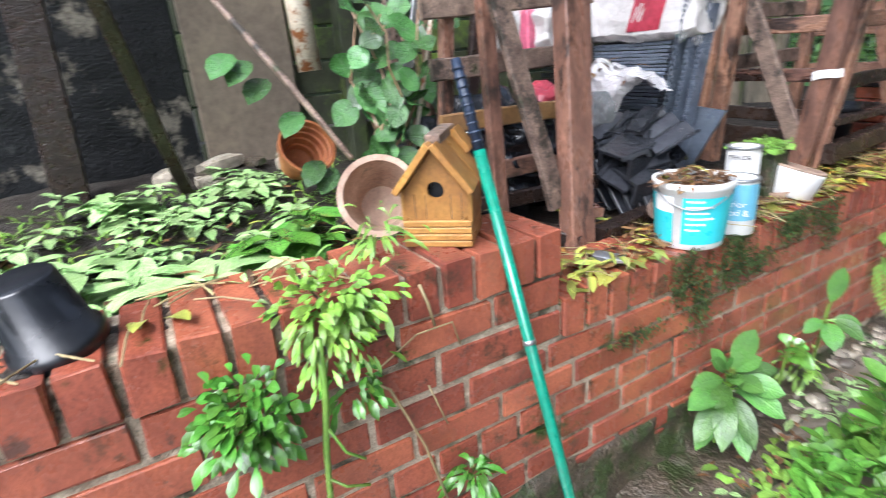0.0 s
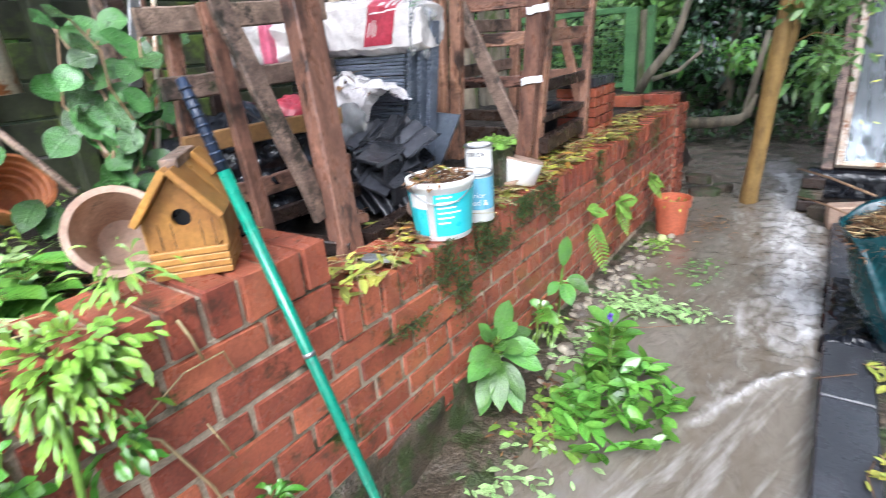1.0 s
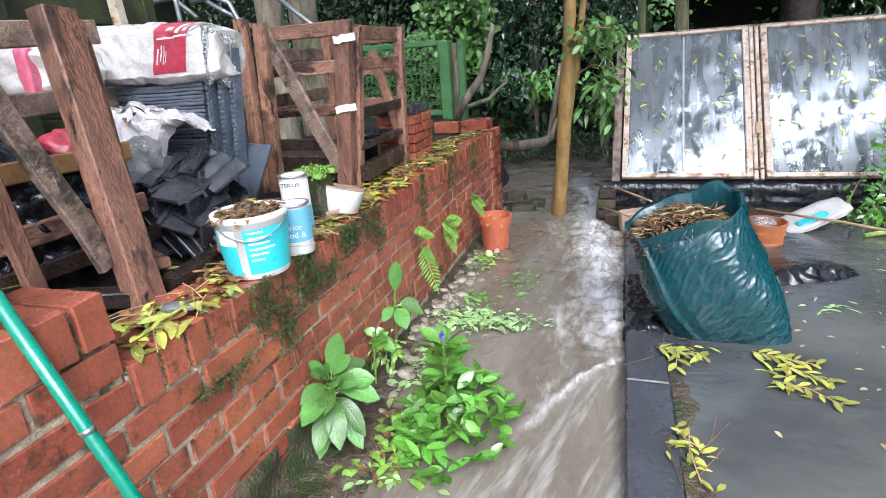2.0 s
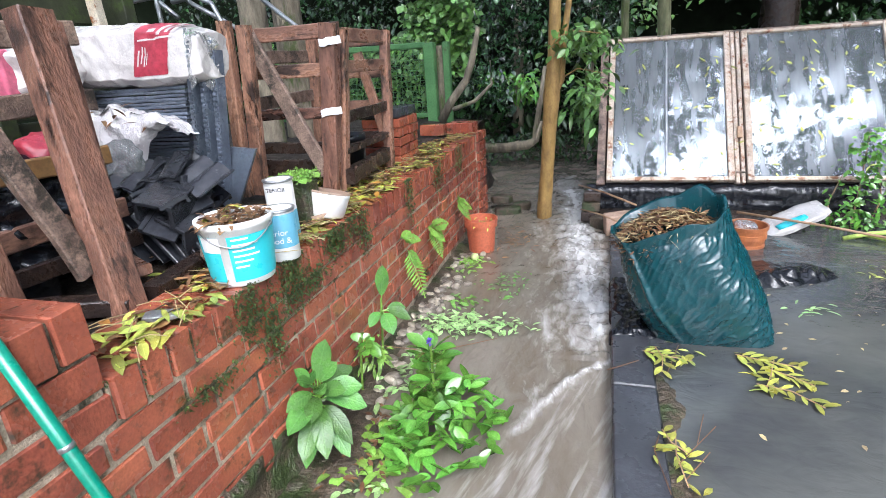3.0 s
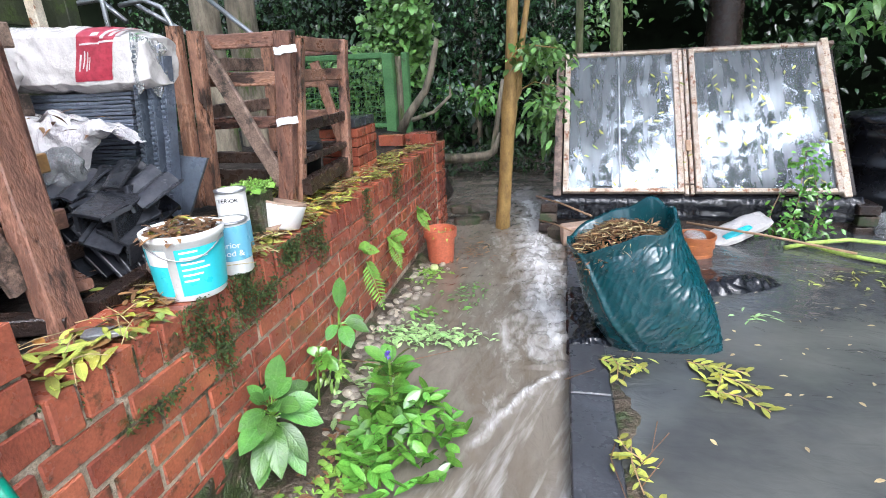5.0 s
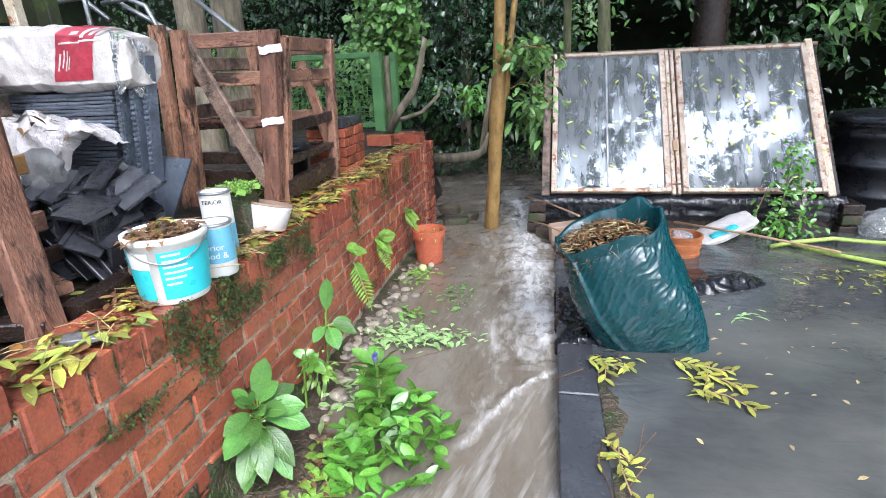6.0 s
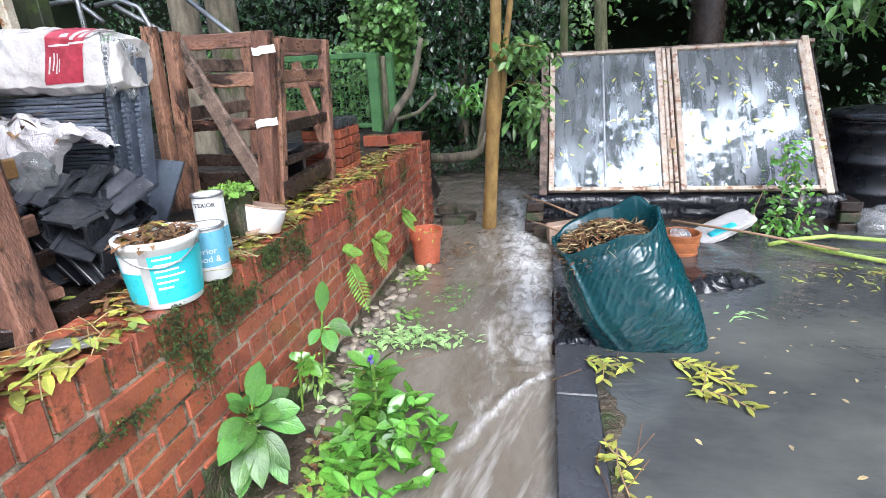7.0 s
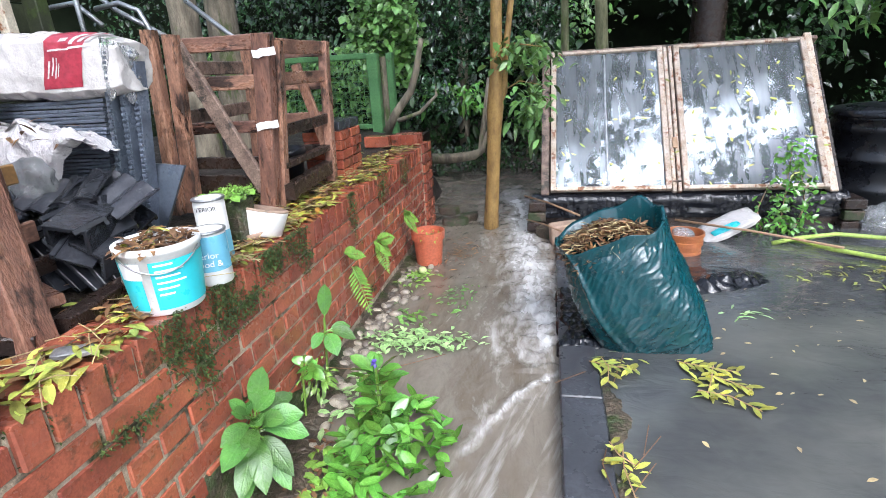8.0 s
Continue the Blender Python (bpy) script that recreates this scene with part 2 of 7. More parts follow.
LEAFWALL = mat("wall_plant_leaves", (0.085, 0.23, 0.025), (0.04, 0.13, 0.015), 14, 0.22, 0.15, island=0.5, spec=0.4, veins=0.2, dist=0.003)
LEAFTRAIL = mat("trailing_leaves", (0.21, 0.37, 0.045), (0.11, 0.24, 0.03), 14, 0.3, 0.15, island=0.5, spec=0.35, veins=0.2, dist=0.003)
LEAFPALE = mat("pale_soft_leaves", (0.42, 0.6, 0.25), (0.22, 0.4, 0.12), 20, 0.4, 0.8, island=0.45, veins=0.24)
LEAFLIME = mat("lime_leaves", (0.22, 0.37, 0.06), (0.12, 0.25, 0.035), 9, 0.3, 0.2, island=0.42, veins=0.2, dist=0.004)
LEAFDEEP = mat("deep_green_leaves", (0.1, 0.225, 0.045), (0.05, 0.13, 0.026), 22, 0.28, 0.4, island=0.45, spec=0.45, grain=0.18, veins=0.24, dist=0.005, stain=(0.17, 0.17, 0.045), stain_scale=13, stain_at=0.64)
# this dark green also holds the shade under the trees
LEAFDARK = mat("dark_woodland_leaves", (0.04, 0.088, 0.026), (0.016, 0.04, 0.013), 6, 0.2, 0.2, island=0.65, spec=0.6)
LEAFHOLLY = mat("holly_leaves", (0.04, 0.1, 0.03), (0.018, 0.05, 0.016), 8, 0.16, 0.3, island=0.6, spec=0.7, coat=0.3)
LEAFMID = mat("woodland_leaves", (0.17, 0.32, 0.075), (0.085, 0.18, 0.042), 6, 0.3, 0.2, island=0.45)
FERN = mat("fern_fronds", (0.2, 0.36, 0.05), (0.13, 0.27, 0.04), 9, 0.5, 0.1, island=0.2)
# near-black colour that stands for shade, used on the backdrop sheet
SHADE = mat("painted_deep_shade", (0.006, 0.01, 0.004), (0.003, 0.005, 0.002), 4, 0.9, 0.3, spec=0.1)
VIOLET = mat("violet_petals", (0.16, 0.09, 0.5), (0.1, 0.05, 0.35), 20, 0.5, 0.1)
APPLE = mat("pale_apple", (0.5, 0.58, 0.25), (0.42, 0.5, 0.2), 8, 0.35, 0.05)
WOODFLOOR = mat("woodland_floor", (0.05, 0.036, 0.022), (0.022, 0.02, 0.012), 2, 0.8, 0.9, stain=(0.03, 0.05, 0.012), stain_scale=1.5, stain_at=0.55, dist=0.04)


def water_material(name, deep, pale, foam, rough=0.05, wave=0.25, wave_scale=9.0, flow=(1, 0.35, 1)):
    """Murky water: silt colour, flowing ripples, and white foam where the current breaks."""
    m = mat(name, deep, pale, 3.0, rough, 0.0, rough_vary=0.03, spec=0.9, stretch=(1.6, 0.5, 1) if foam else (0.35, 0.5, 1), grain=0.05, fine=7)
    n, l = m.node_tree.nodes, m.node_tree.links
    bsdf = n["Principled BSDF"]
    co = n.new("ShaderNodeTexCoord")
    mp = n.new("ShaderNodeMapping")
    mp.inputs["Scale"].default_value = flow
    l.new(co.outputs["Object"], mp.inputs["Vector"])
    w = n.new("ShaderNodeTexNoise")
    w.inputs["Scale"].default_value, w.inputs["Detail"].default_value, w.inputs["Distortion"].default_value = wave_scale, 4.0, 1.2
    l.new(mp.outputs[0], w.inputs["Vector"])
    b = n.new("ShaderNodeBump")
    b.inputs["Strength"].default_value, b.inputs["Distance"].default_value = wave, 0.03
    l.new(w.outputs["Fac"], b.inputs["Height"])
    l.new(b.outputs[0], bsdf.inputs["Normal"])
    if foam:
        sep = n.new("ShaderNodeSeparateXYZ")
        l.new(co.outputs["Object"], sep.inputs[0])

        def m2(op, p, q=None, clamp=False):
            t = n.new("ShaderNodeMath")
            t.operation, t.use_clamp = op, clamp
            for i, v in enumerate((p, q)):
                if v is None:
                    continue
                if isinstance(v, (int, float)):
                    t.inputs[i].default_value = v
                else:
                    l.new(v, t.inputs[i])
            return t.outputs[0]

        sway = n.new("ShaderNodeTexNoise")
        sway.inputs["Scale"].default_value, sway.inputs["Detail"].default_value = 5.0, 4.0
        l.new(co.outputs["Object"], sway.inputs["Vector"])
        bent = m2("ADD", sep.outputs["X"], m2("MULTIPLY", m2("SUBTRACT", sway.outputs["Fac"], 0.5), 0.22))

        def zone_of(c0, slope, half_w, lo, hi):
            """Along a line x = c0 + slope * y, between lo and hi."""
            mid = m2("ADD", c0, m2("MULTIPLY", sep.outputs["Y"], slope))
            near = m2("SUBTRACT", 1.0, m2("DIVIDE", m2("ABSOLUTE", m2("SUBTRACT", bent, mid)), half_w), True)
            p = m2("DIVIDE", m2("SUBTRACT", sep.outputs["Y"], lo), 0.35, True)
            q = m2("DIVIDE", m2("SUBTRACT", hi, sep.outputs["Y"]), 0.5, True)
            return m2("MULTIPLY", m2("MULTIPLY", near, p), q)

        def streaks(sc, dis, vec, r=0.62):
            f = n.new("ShaderNodeTexNoise")
            f.inputs["Scale"].default_value, f.inputs["Detail"].default_value, f.inputs["Roughness"].default_value, f.inputs["Distortion"].default_value = sc, 8.0, r, dis
            l.new(vec, f.inputs["Vector"])
            return f.outputs["Fac"]

        # water beyond the crest breaks white, smooth water before it gets painted threads: foam and streaked
        # reflections
        ahead = m2("SUBTRACT", sep.outputs["Y"], 1.643)
        crest = m2("ADD", m2("ADD", 0.641, m2("MULTIPLY", ahead, 0.42)), m2("MULTIPLY", m2("MULTIPLY", ahead, ahead), 0.35))
        past = m2("SUBTRACT", crest, bent)
        upper = m2("DIVIDE", m2("ADD", past, 0.03), 0.08, True)
        upper = m2("MAXIMUM", upper, m2("DIVIDE", m2("SUBTRACT", sep.outputs["Y"], 2.2), 0.12, True))
        zone = m2("MAXIMUM", zone_of(1.18, -0.1, 0.26, 2.25, 5.6), m2("MULTIPLY", zone_of(0.98, -0.02, 0.1, 2.1, 3.6), 1.1))
        zone = m2("MAXIMUM", zone, m2("MULTIPLY", zone_of(1.0, -0.08, 0.42, 2.0, 6.2), 0.5))
        zone = m2("MAXIMUM", zone, m2("MULTIPLY", zone_of(0.1, 0.36, 0.2, 1.3, 2.9), 0.42))
        both = m2("MULTIPLY", m2("ADD", streaks(8.0, 1.0, mp.outputs[0]), m2("MULTIPLY", streaks(26.0, 0.6, mp.outputs[0]), 0.6)), 0.625)
        fac = m2("MULTIPLY", m2("SUBTRACT", m2("ADD", both, m2("MULTIPLY", zone, 0.34)), 0.61), 2.3, True)
        fac = m2("MULTIPLY", m2("MULTIPLY", fac, upper), 0.8)
        lip = m2("SUBTRACT", 1.0, m2("DIVIDE", m2("ABSOLUTE", past), m2("ADD", 0.014, m2("MULTIPLY", streaks(11.0, 0.5, mp.outputs[0]), 0.036))), True)
        lip = m2("MULTIPLY", m2("MULTIPLY", lip, m2("DIVIDE", m2("SUBTRACT", sep.outputs["Y"], 1.5), 0.5, True)), m2("DIVIDE", m2("SUBTRACT", 2.3, sep.outputs["Y"]), 0.1, True))
        slide = n.new("ShaderNodeCombineXYZ")
        l.new(m2("SUBTRACT", sep.outputs["X"], m2("MULTIPLY", sep.outputs["Y"], 0.3)), slide.inputs[0])
        l.new(m2("MULTIPLY", sep.outputs["Y"], 0.13), slide.inputs[1])
        long_streak = m2("MULTIPLY", m2("SUBTRACT", m2("ADD", m2("MULTIPLY", streaks(11.0, 0.25, slide.outputs[0], 0.55), 0.65), m2("MULTIPLY", streaks(40.0, 0.2, slide.outputs[0], 0.55), 0.35)), 0.5), 4.0, True)
        lower = m2("MULTIPLY", m2("SUBTRACT", 1.0, upper), m2("DIVIDE", m2("SUBTRACT", sep.outputs["X"], 0.35), 0.2, True))
        wide = m2("MAXIMUM", zone, m2("MULTIPLY", zone_of(0.62, 0.0, 0.55, 0.3, 5.6), 0.4))
        thread = m2("SUBTRACT", 1.0, m2("MULTIPLY", m2("ABSOLUTE", m2("SUBTRACT", streaks(8.0, 0.9, mp.outputs[0], 0.74), 0.5)), 13.0), True)
        fac = m2("ADD", fac, m2("MULTIPLY", m2("MULTIPLY", thread, 0.07), m2("MULTIPLY", wide, upper)), True)
        fac = m2("MAXIMUM", fac, m2("MULTIPLY", m2("MULTIPLY", lip, m2("MULTIPLY", m2("SUBTRACT", streaks(17.0, 1.2, mp.outputs[0]), 0.36), 4.0, True)), 0.62))
        fac = m2("MAXIMUM", fac, m2("MULTIPLY", m2("MULTIPLY", long_streak, lower), 0.5))
        old = bsdf.inputs["Base Color"].links[0].from_socket
        mx = n.new("ShaderNodeMix")
        mx.data_type = "RGBA"
        l.new(fac, mx.inputs["Factor"])
        l.new(old, mx.inputs["A"])
        mx.inputs["B"].default_value = (*foam, 1)
        l.new(mx.outputs["Result"], bsdf.inputs["Base Color"])
        ro = n.new("ShaderNodeMapRange")
        ro.inputs["To Min"].default_value, ro.inputs["To Max"].default_value = rough, 0.6
        l.new(fac, ro.inputs["Value"])
        l.new(ro.outputs[0], bsdf.inputs["Roughness"])
    return m


PATHWATER = water_material("silty_running_water", (0.14, 0.118, 0.09), (0.195, 0.172, 0.142), (0.82, 0.82, 0.81), 0.06, 0.42, 14.0)
# the two murky tones also paint reflected trees and sky, besides depth
POOLWATER = water_material("still_flood_water", (0.04, 0.044, 0.05), (0.12, 0.123, 0.112), None, 0.04, 0.17, 8.0, (1, 1.6, 1))


def glass_material():
    """Wet, lime-streaked glass: clear with strong gloss, streaks run down it."""
    m = bpy.data.materials.new("streaked_glass")
    m.use_nodes = True
    n, l = m.node_tree.nodes, m.node_tree.links
    bsdf, out = n["Principled BSDF"], n["Material Output"]
    co = n.new("ShaderNodeTexCoord")
    mp = n.new("ShaderNodeMapping")
    mp.inputs["Scale"].default_value = (11, 1.5, 2.4)
    l.new(co.outputs["Object"], mp.inputs["Vector"])
    s = n.new("ShaderNodeTexNoise")
    s.inputs["Scale"].default_value, s.inputs["Detail"].default_value = 1.6, 6.0
    l.new(mp.outputs[0], s.inputs["Vector"])
    r = n.new("ShaderNodeMapRange")
    r.inputs["From Min"].default_value, r.inputs["From Max"].default_value, r.inputs["To Min"].default_value, r.inputs["To Max"].default_value = 0.4, 0.75, 0.035, 0.16
    l.new(s.outputs["Fac"], r.inputs["Value"])
    bsdf.inputs["Base Color"].default_value = (0.2, 0.225, 0.25, 1)
    l.new(r.outputs[0], bsdf.inputs["Roughness"])
    bsdf.inputs["Metallic"].default_value = 0.75
    clear = n.new("ShaderNodeBsdfTransparent")
    clear.inputs[0].default_value = (0.75, 0.8, 0.78, 1)
    mx = n.new("ShaderNodeMixShader")
    mx.inputs[0].default_value = 0.74
    grime = n.new("ShaderNodeBsdfDiffuse")
    grime.inputs["Color"].default_value = (0.6, 0.64, 0.66, 1)
    amount = n.new("ShaderNodeMapRange")
    amount.inputs["From Min"].default_value, amount.inputs["From Max"].default_value, amount.inputs["To Min"].default_value, amount.inputs["To Max"].default_value = 0.36, 0.7, 0.1, 0.2
    l.new(s.outputs["Fac"], amount.inputs["Value"])
    dirty = n.new("ShaderNodeMixShader")
    l.new(amount.outputs[0], dirty.inputs[0])
    l.new(bsdf.outputs[0], dirty.inputs[1])
    l.new(grime.outputs[0], dirty.inputs[2])
    l.new(clear.outputs[0], mx.inputs[1])
    l.new(dirty.outputs[0], mx.inputs[2])
    l.new(mx.outputs[0], out.inputs["Surface"])
    return m


GLASS = glass_material()
FILM = mat("cloudy_film", (0.68, 0.665, 0.665), (0.57, 0.54, 0.55), 12, 0.18, 0.8, trans=0.12, dist=0.015, grain=0.08, stain=(0.55, 0.2, 0.26), stain_scale=7, stain_at=0.64)
CLEARFILM = mat("clear_polythene", (0.75, 0.76, 0.77), (0.6, 0.62, 0.63), 8, 0.15, 0.6, trans=0.8, dist=0.012)


# ---- helpers ----
rng = random.Random(7)


def mesh_of(bm, name):
    me = bpy.data.meshes.new(name)
    bm.to_mesh(me)
    bm.free()
    return me


def part(name, bm, material, parent, label="", smooth=False):
    """Link a bmesh (or ready mesh) as one mesh object under a thing or a part."""
    me = bm if isinstance(bm, bpy.types.Mesh) else mesh_of(bm, name)
    if not me.materials:
        me.materials.append(material)
    if smooth:
        me.polygons.foreach_set("use_smooth", [True] * len(me.polygons))
    ob = new(name, me)
    if parent:
        ob.parent = parent
        ob.matrix_parent_inverse = Matrix.Translation(-parent.location) if not parent.parent else Matrix.Identity(4)
    if label:
        ob["label"] = label
    return ob


def thing(name, at, label, category, group="", kind=""):
    """An empty at the base of a thing."""
    ob = new(name)
    ob.location = at
    ob.empty_display_size = 0.05
    return tagged(ob, label, category, group, kind)


def solid(name, bm, material, label, category, group="", kind="", smooth=False):
    """A thing that is one mesh."""
    return tagged(part(name, bm, material, None, smooth=smooth), label, category, group, kind)


def box(lo, hi, bevel=0.004, bm=None, m=None):
    bm = bm or bmesh.new()
    lo, hi = Vector(lo), Vector(hi)
    r = bmesh.ops.create_cube(bm, size=1, matrix=(m or Matrix.Identity(4)) @ Matrix.Translation((lo + hi) / 2) @ Matrix.Diagonal((*(hi - lo), 1)))
    if bevel:
        edges = list({e for v in r["verts"] for e in v.link_edges})
        bmesh.ops.bevel(bm, geom=edges, offset=bevel, segments=1, affect="EDGES")
    return bm


def beam(a, b, w, d, side=(1, 0, 0), bevel=0.004, cuts=5, bend=0.003, bm=None):
    """A sawn timber from a to b, w wide along side and d deep, a little uneven along its length."""
    bm = bm or bmesh.new()
    a, b = Vector(a), Vector(b)
    ax = (b - a).normalized()
    s = Vector(side)
    s = (s - ax * s.dot(ax)).normalized()
    t = ax.cross(s)
    rings = []
    c = bevel
    prof = [(-w / 2 + c, -d / 2), (w / 2 - c, -d / 2), (w / 2, -d / 2 + c), (w / 2, d / 2 - c), (w / 2 - c, d / 2), (-w / 2 + c, d / 2), (-w / 2, d / 2 - c), (-w / 2, -d / 2 + c)]
    for i in range(cuts + 1):
        p = a.lerp(b, i / cuts) + s * rng.uniform(-bend, bend) + t * rng.uniform(-bend, bend)
        rings.append([bm.verts.new(p + s * u + t * v) for u, v in prof])
    for q, r in zip(rings, rings[1:]):
        for k in range(8):
            bm.faces.new((q[k], q[(k + 1) % 8], r[(k + 1) % 8], r[k]))
    bm.faces.new(rings[0][::-1])
    bm.faces.new(rings[-1])
    return bm


def tube(points, radii, sides=10, bm=None, rough=0.0):
    bm = bm or bmesh.new()
    pts = [Vector(p) for p in points]
    if isinstance(radii, (int, float)):
        radii = [radii] * len(pts)
    rings = []
    ref = Vector((0.3, 0.2, 0.93))
    for i, p in enumerate(pts):
        ax = (pts[min(i + 1, len(pts) - 1)] - pts[max(i - 1, 0)]).normalized()
        s = ax.cross(ref)
        s = (s if s.length > 0.05 else ax.cross(Vector((1, 0, 0)))).normalized()
        t = ax.cross(s)
        rings.append([bm.verts.new(p + (s * math.cos(2 * math.pi * k / sides) + t * math.sin(2 * math.pi * k / sides)) * radii[i] * (1 + rng.uniform(-rough, rough))) for k in range(sides)])
    for q, r in zip(rings, rings[1:]):
        for k in range(sides):
            bm.faces.new((q[k], q[(k + 1) % sides], r[(k + 1) % sides], r[k]))
    bm.faces.new(rings[0][::-1])
    bm.faces.new(rings[-1])
    return bm


def lathe(profile, m=None, n=36, bm=None, close=False):
    """Turn (radius, height) pairs about z."""
    bm = bm or bmesh.new()
    m = m or Matrix.Identity(4)
    rings = [[bm.verts.new(m @ Vector((r * math.cos(2 * math.pi * k / n), r * math.sin(2 * math.pi * k / n), z))) for k in range(n)] for r, z in profile]
    for q, r in zip(rings, rings[1:]):
        for k in range(n):
            bm.faces.new((q[k], q[(k + 1) % n], r[(k + 1) % n], r[k]))
    if close:
        bm.faces.new(rings[0][::-1])
        bm.faces.new(rings[-1])
    return bm


class Leaves:
    """Gathers many leaves into one mesh."""

    def __init__(self):
        self.v, self.f, self.uv = [], [], []

    def leaf(self, base, way, up, length, width, droop=0.2, fold=0.25, seg=3, shape=0.45, wave=0.0):
        way, up = Vector(way).normalized(), Vector(up)
        side = way.cross(up)
        side = side.normalized() if side.length > 1e-4 else way.orthogonal().normalized()
        nor = side.cross(way)
        base = Vector(base)
        k = len(self.v)
        for i in range(seg + 1):
            u = i / seg
            w = width * 0.5 * (math.sin(math.pi * u ** (0.5 / max(0.2, shape)) ** 1.0) ** 0.62 if 0 < u < 1 else 0.04)
            c = base + way * (length * u * (1 - 0.15 * droop * u)) - Vector((0, 0, 1)) * droop * length * u * u
            lift = nor * (w * fold) + nor * (wave * width * math.sin(u * 9))
            self.v += [c + side * w + lift, c, c - side * w + lift]
            self.uv += [(u, 0.0), (u, 0.5), (u, 1.0)]
        for i in range(seg):
            a = k + 3 * i
            self.f += [(a, a + 1, a + 4, a + 3), (a + 1, a + 2, a + 5, a + 4)]

    def mesh(self, name, smooth=True):
        me = bpy.data.meshes.new(name)
        me.from_pydata([tuple(p) for p in self.v], [], self.f)
        layer = me.uv_layers.new(name="blade")
        layer.data.foreach_set("uv", [c for f in self.f for k in f for c in self.uv[k]])
        if smooth:
            me.polygons.foreach_set("use_smooth", [True] * len(me.polygons))
        return me


def rand_dir(flat=0.0):
    a, z = rng.uniform(0, 2 * math.pi), rng.uniform(-1, 1) * (1 - flat)
    r = math.sqrt(max(0, 1 - z * z))
    return Vector((r * math.cos(a), r * math.sin(a), z))


def grid(x0, x1, y0, y1, nx, ny, height):
    bm = bmesh.new()
    vs = [[bm.verts.new((x0 + (x1 - x0) * i / nx, y0 + (y1 - y0) * j / ny, 0)) for i in range(nx + 1)] for j in range(ny + 1)]
    for row in vs:
        for v in row:
            v.co.z = height(v.co.x, v.co.y)
    for j in range(ny):
        for i in range(nx):
            bm.faces.new((vs[j][i], vs[j][i + 1], vs[j + 1][i + 1], vs[j + 1][i]))
    return bm


def pillow(lo, hi, n=40, crumple=0.012, power=0.35, seed=0.0, m=None, ridge=0.0):
    """A full sack: a box of cloth, rounded, with creases."""
    bm = bmesh.new()
    bmesh.ops.create_cube(bm, size=2)
    bmesh.ops.subdivide_edges(bm, edges=bm.edges[:], cuts=n // 2, use_grid_fill=True)
    lo, hi = Vector(lo), Vector(hi)
    c, h = (lo + hi) / 2, (hi - lo) / 2
    for v in bm.verts:
        p = v.co.copy()
        q = Vector((p.x, p.y * (1 - abs(p.x) ** 4 * 0.25), p.z * (1 - power * (abs(p.x) ** 5)) * (1 - power * abs(p.y) ** 3)))
        w = Vector((q.x * h.x, q.y * h.y, q.z * h.z))
        nn = noise.noise(Vector((w.x * 9 + seed, w.y * 9, w.z * 9))) + 0.6 * noise.noise(Vector((w.x * 24, w.y * 24 + seed, w.z * 24)))
        if ridge:
            nn += ridge * (0.5 - abs(noise.noise(Vector((w.x * 13 + seed * 2, w.y * 13 + w.z * 6, w.z * 11))))) * 2 + ridge * 0.5 * (0.5 - abs(noise.noise(Vector((w.x * 31, w.y * 31 + seed, w.z * 27 - w.x * 12)))))
        w += w.normalized() * nn * crumple
        v.co = c + w
    if m:
        bm.transform(m)
    return bm


# ---- ground, water, bed ----
def nz(x, y, s=1.0, k=0.0):
    return noise.noise(Vector((x * s, y * s, k)))


solid("ground", grid(-40, 40, -40, 40, 90, 90, lambda x, y: -0.16 + (max(0.0, y - 6.6) * 0.12 + max(0, y - 6.6) ** 0.5 * 0.1 if y > 6.6 else 0) + 0.05 * nz(x, y, 0.6)), WOODFLOOR, "dark wet woodland earth under the trees", "ground", kind="structure", smooth=True)


def path_wave(x, y):
    a = y - 1.643
    crest = 0.641 + 0.42 * a + 0.35 * a * a if y < 2.21 else 0.99 - 0.12 * (y - 2.21)
    jump = 1 / (1 + math.exp(-(crest - x) / 0.02)) if y < 2.3 else 1.0
    break_up = math.exp(-((x - crest) / (0.045 if y < 2.2 else 0.14)) ** 2) * min(1.0, max(0.1, (y - 1.3) * 0.9)) * min(1.0, max(0.2, (4.9 - y)))
    rough = 0.003 * nz(x, y * 0.5, 9) + 0.006 * nz(x, y * 0.6, 4, 3) + 0.004 * nz(x, y * 0.7, 19, 6)
    slide = 0.005 * nz(x - 0.3 * y, y * 0.15, 16, 2) + 0.0025 * nz(x - 0.3 * y, y * 0.2, 38, 4)
    return jump * rough + (1 - jump) * (slide - 0.012) + break_up * (0.014 + 0.028 * nz(x, y, 12, 5) + 0.014 * nz(x, y, 30, 8)) + 0.02 * max(0, y - 3.9)


solid("water", grid(-0.01, 1.0, -1.5, 4.6, 130, 560, path_wave), PATHWATER, "silty brown floodwater rushing along the brick wall", "water", kind="structure", smooth=True)
solid("water", grid(-4.0, 9.0, 4.55, 7.2, 200, 60, lambda x, y: 0.014 + 0.02 * nz(x, y, 5) + 0.012 * nz(x, y, 11)), PATHWATER, "brown stream in spate below the trees", "water", kind="structure", smooth=True)
solid("water", grid(1.15, 9.0, -1.5, 4.6, 160, 120, lambda x, y: 0.05 + 0.003 * nz(x, y, 3) + 0.0006 * nz(x, y * 2, 26) + 0.0012 * nz(x, y, 14)), POOLWATER, "still grey floodwater lying over the yard", "water", kind="structure", smooth=True)


def bed_z(x, y):
    rise = min(1.0, max(0.0, (-x - 0.2) / 1.1))
    base = 0.655 + (0.09 if y < 0.82 else 0.0) + rise * (0.13 if y < 1.0 else 0.05)
    return base + 0.018 * nz(x, y, 5) + 0.01 * nz(x, y, 17)


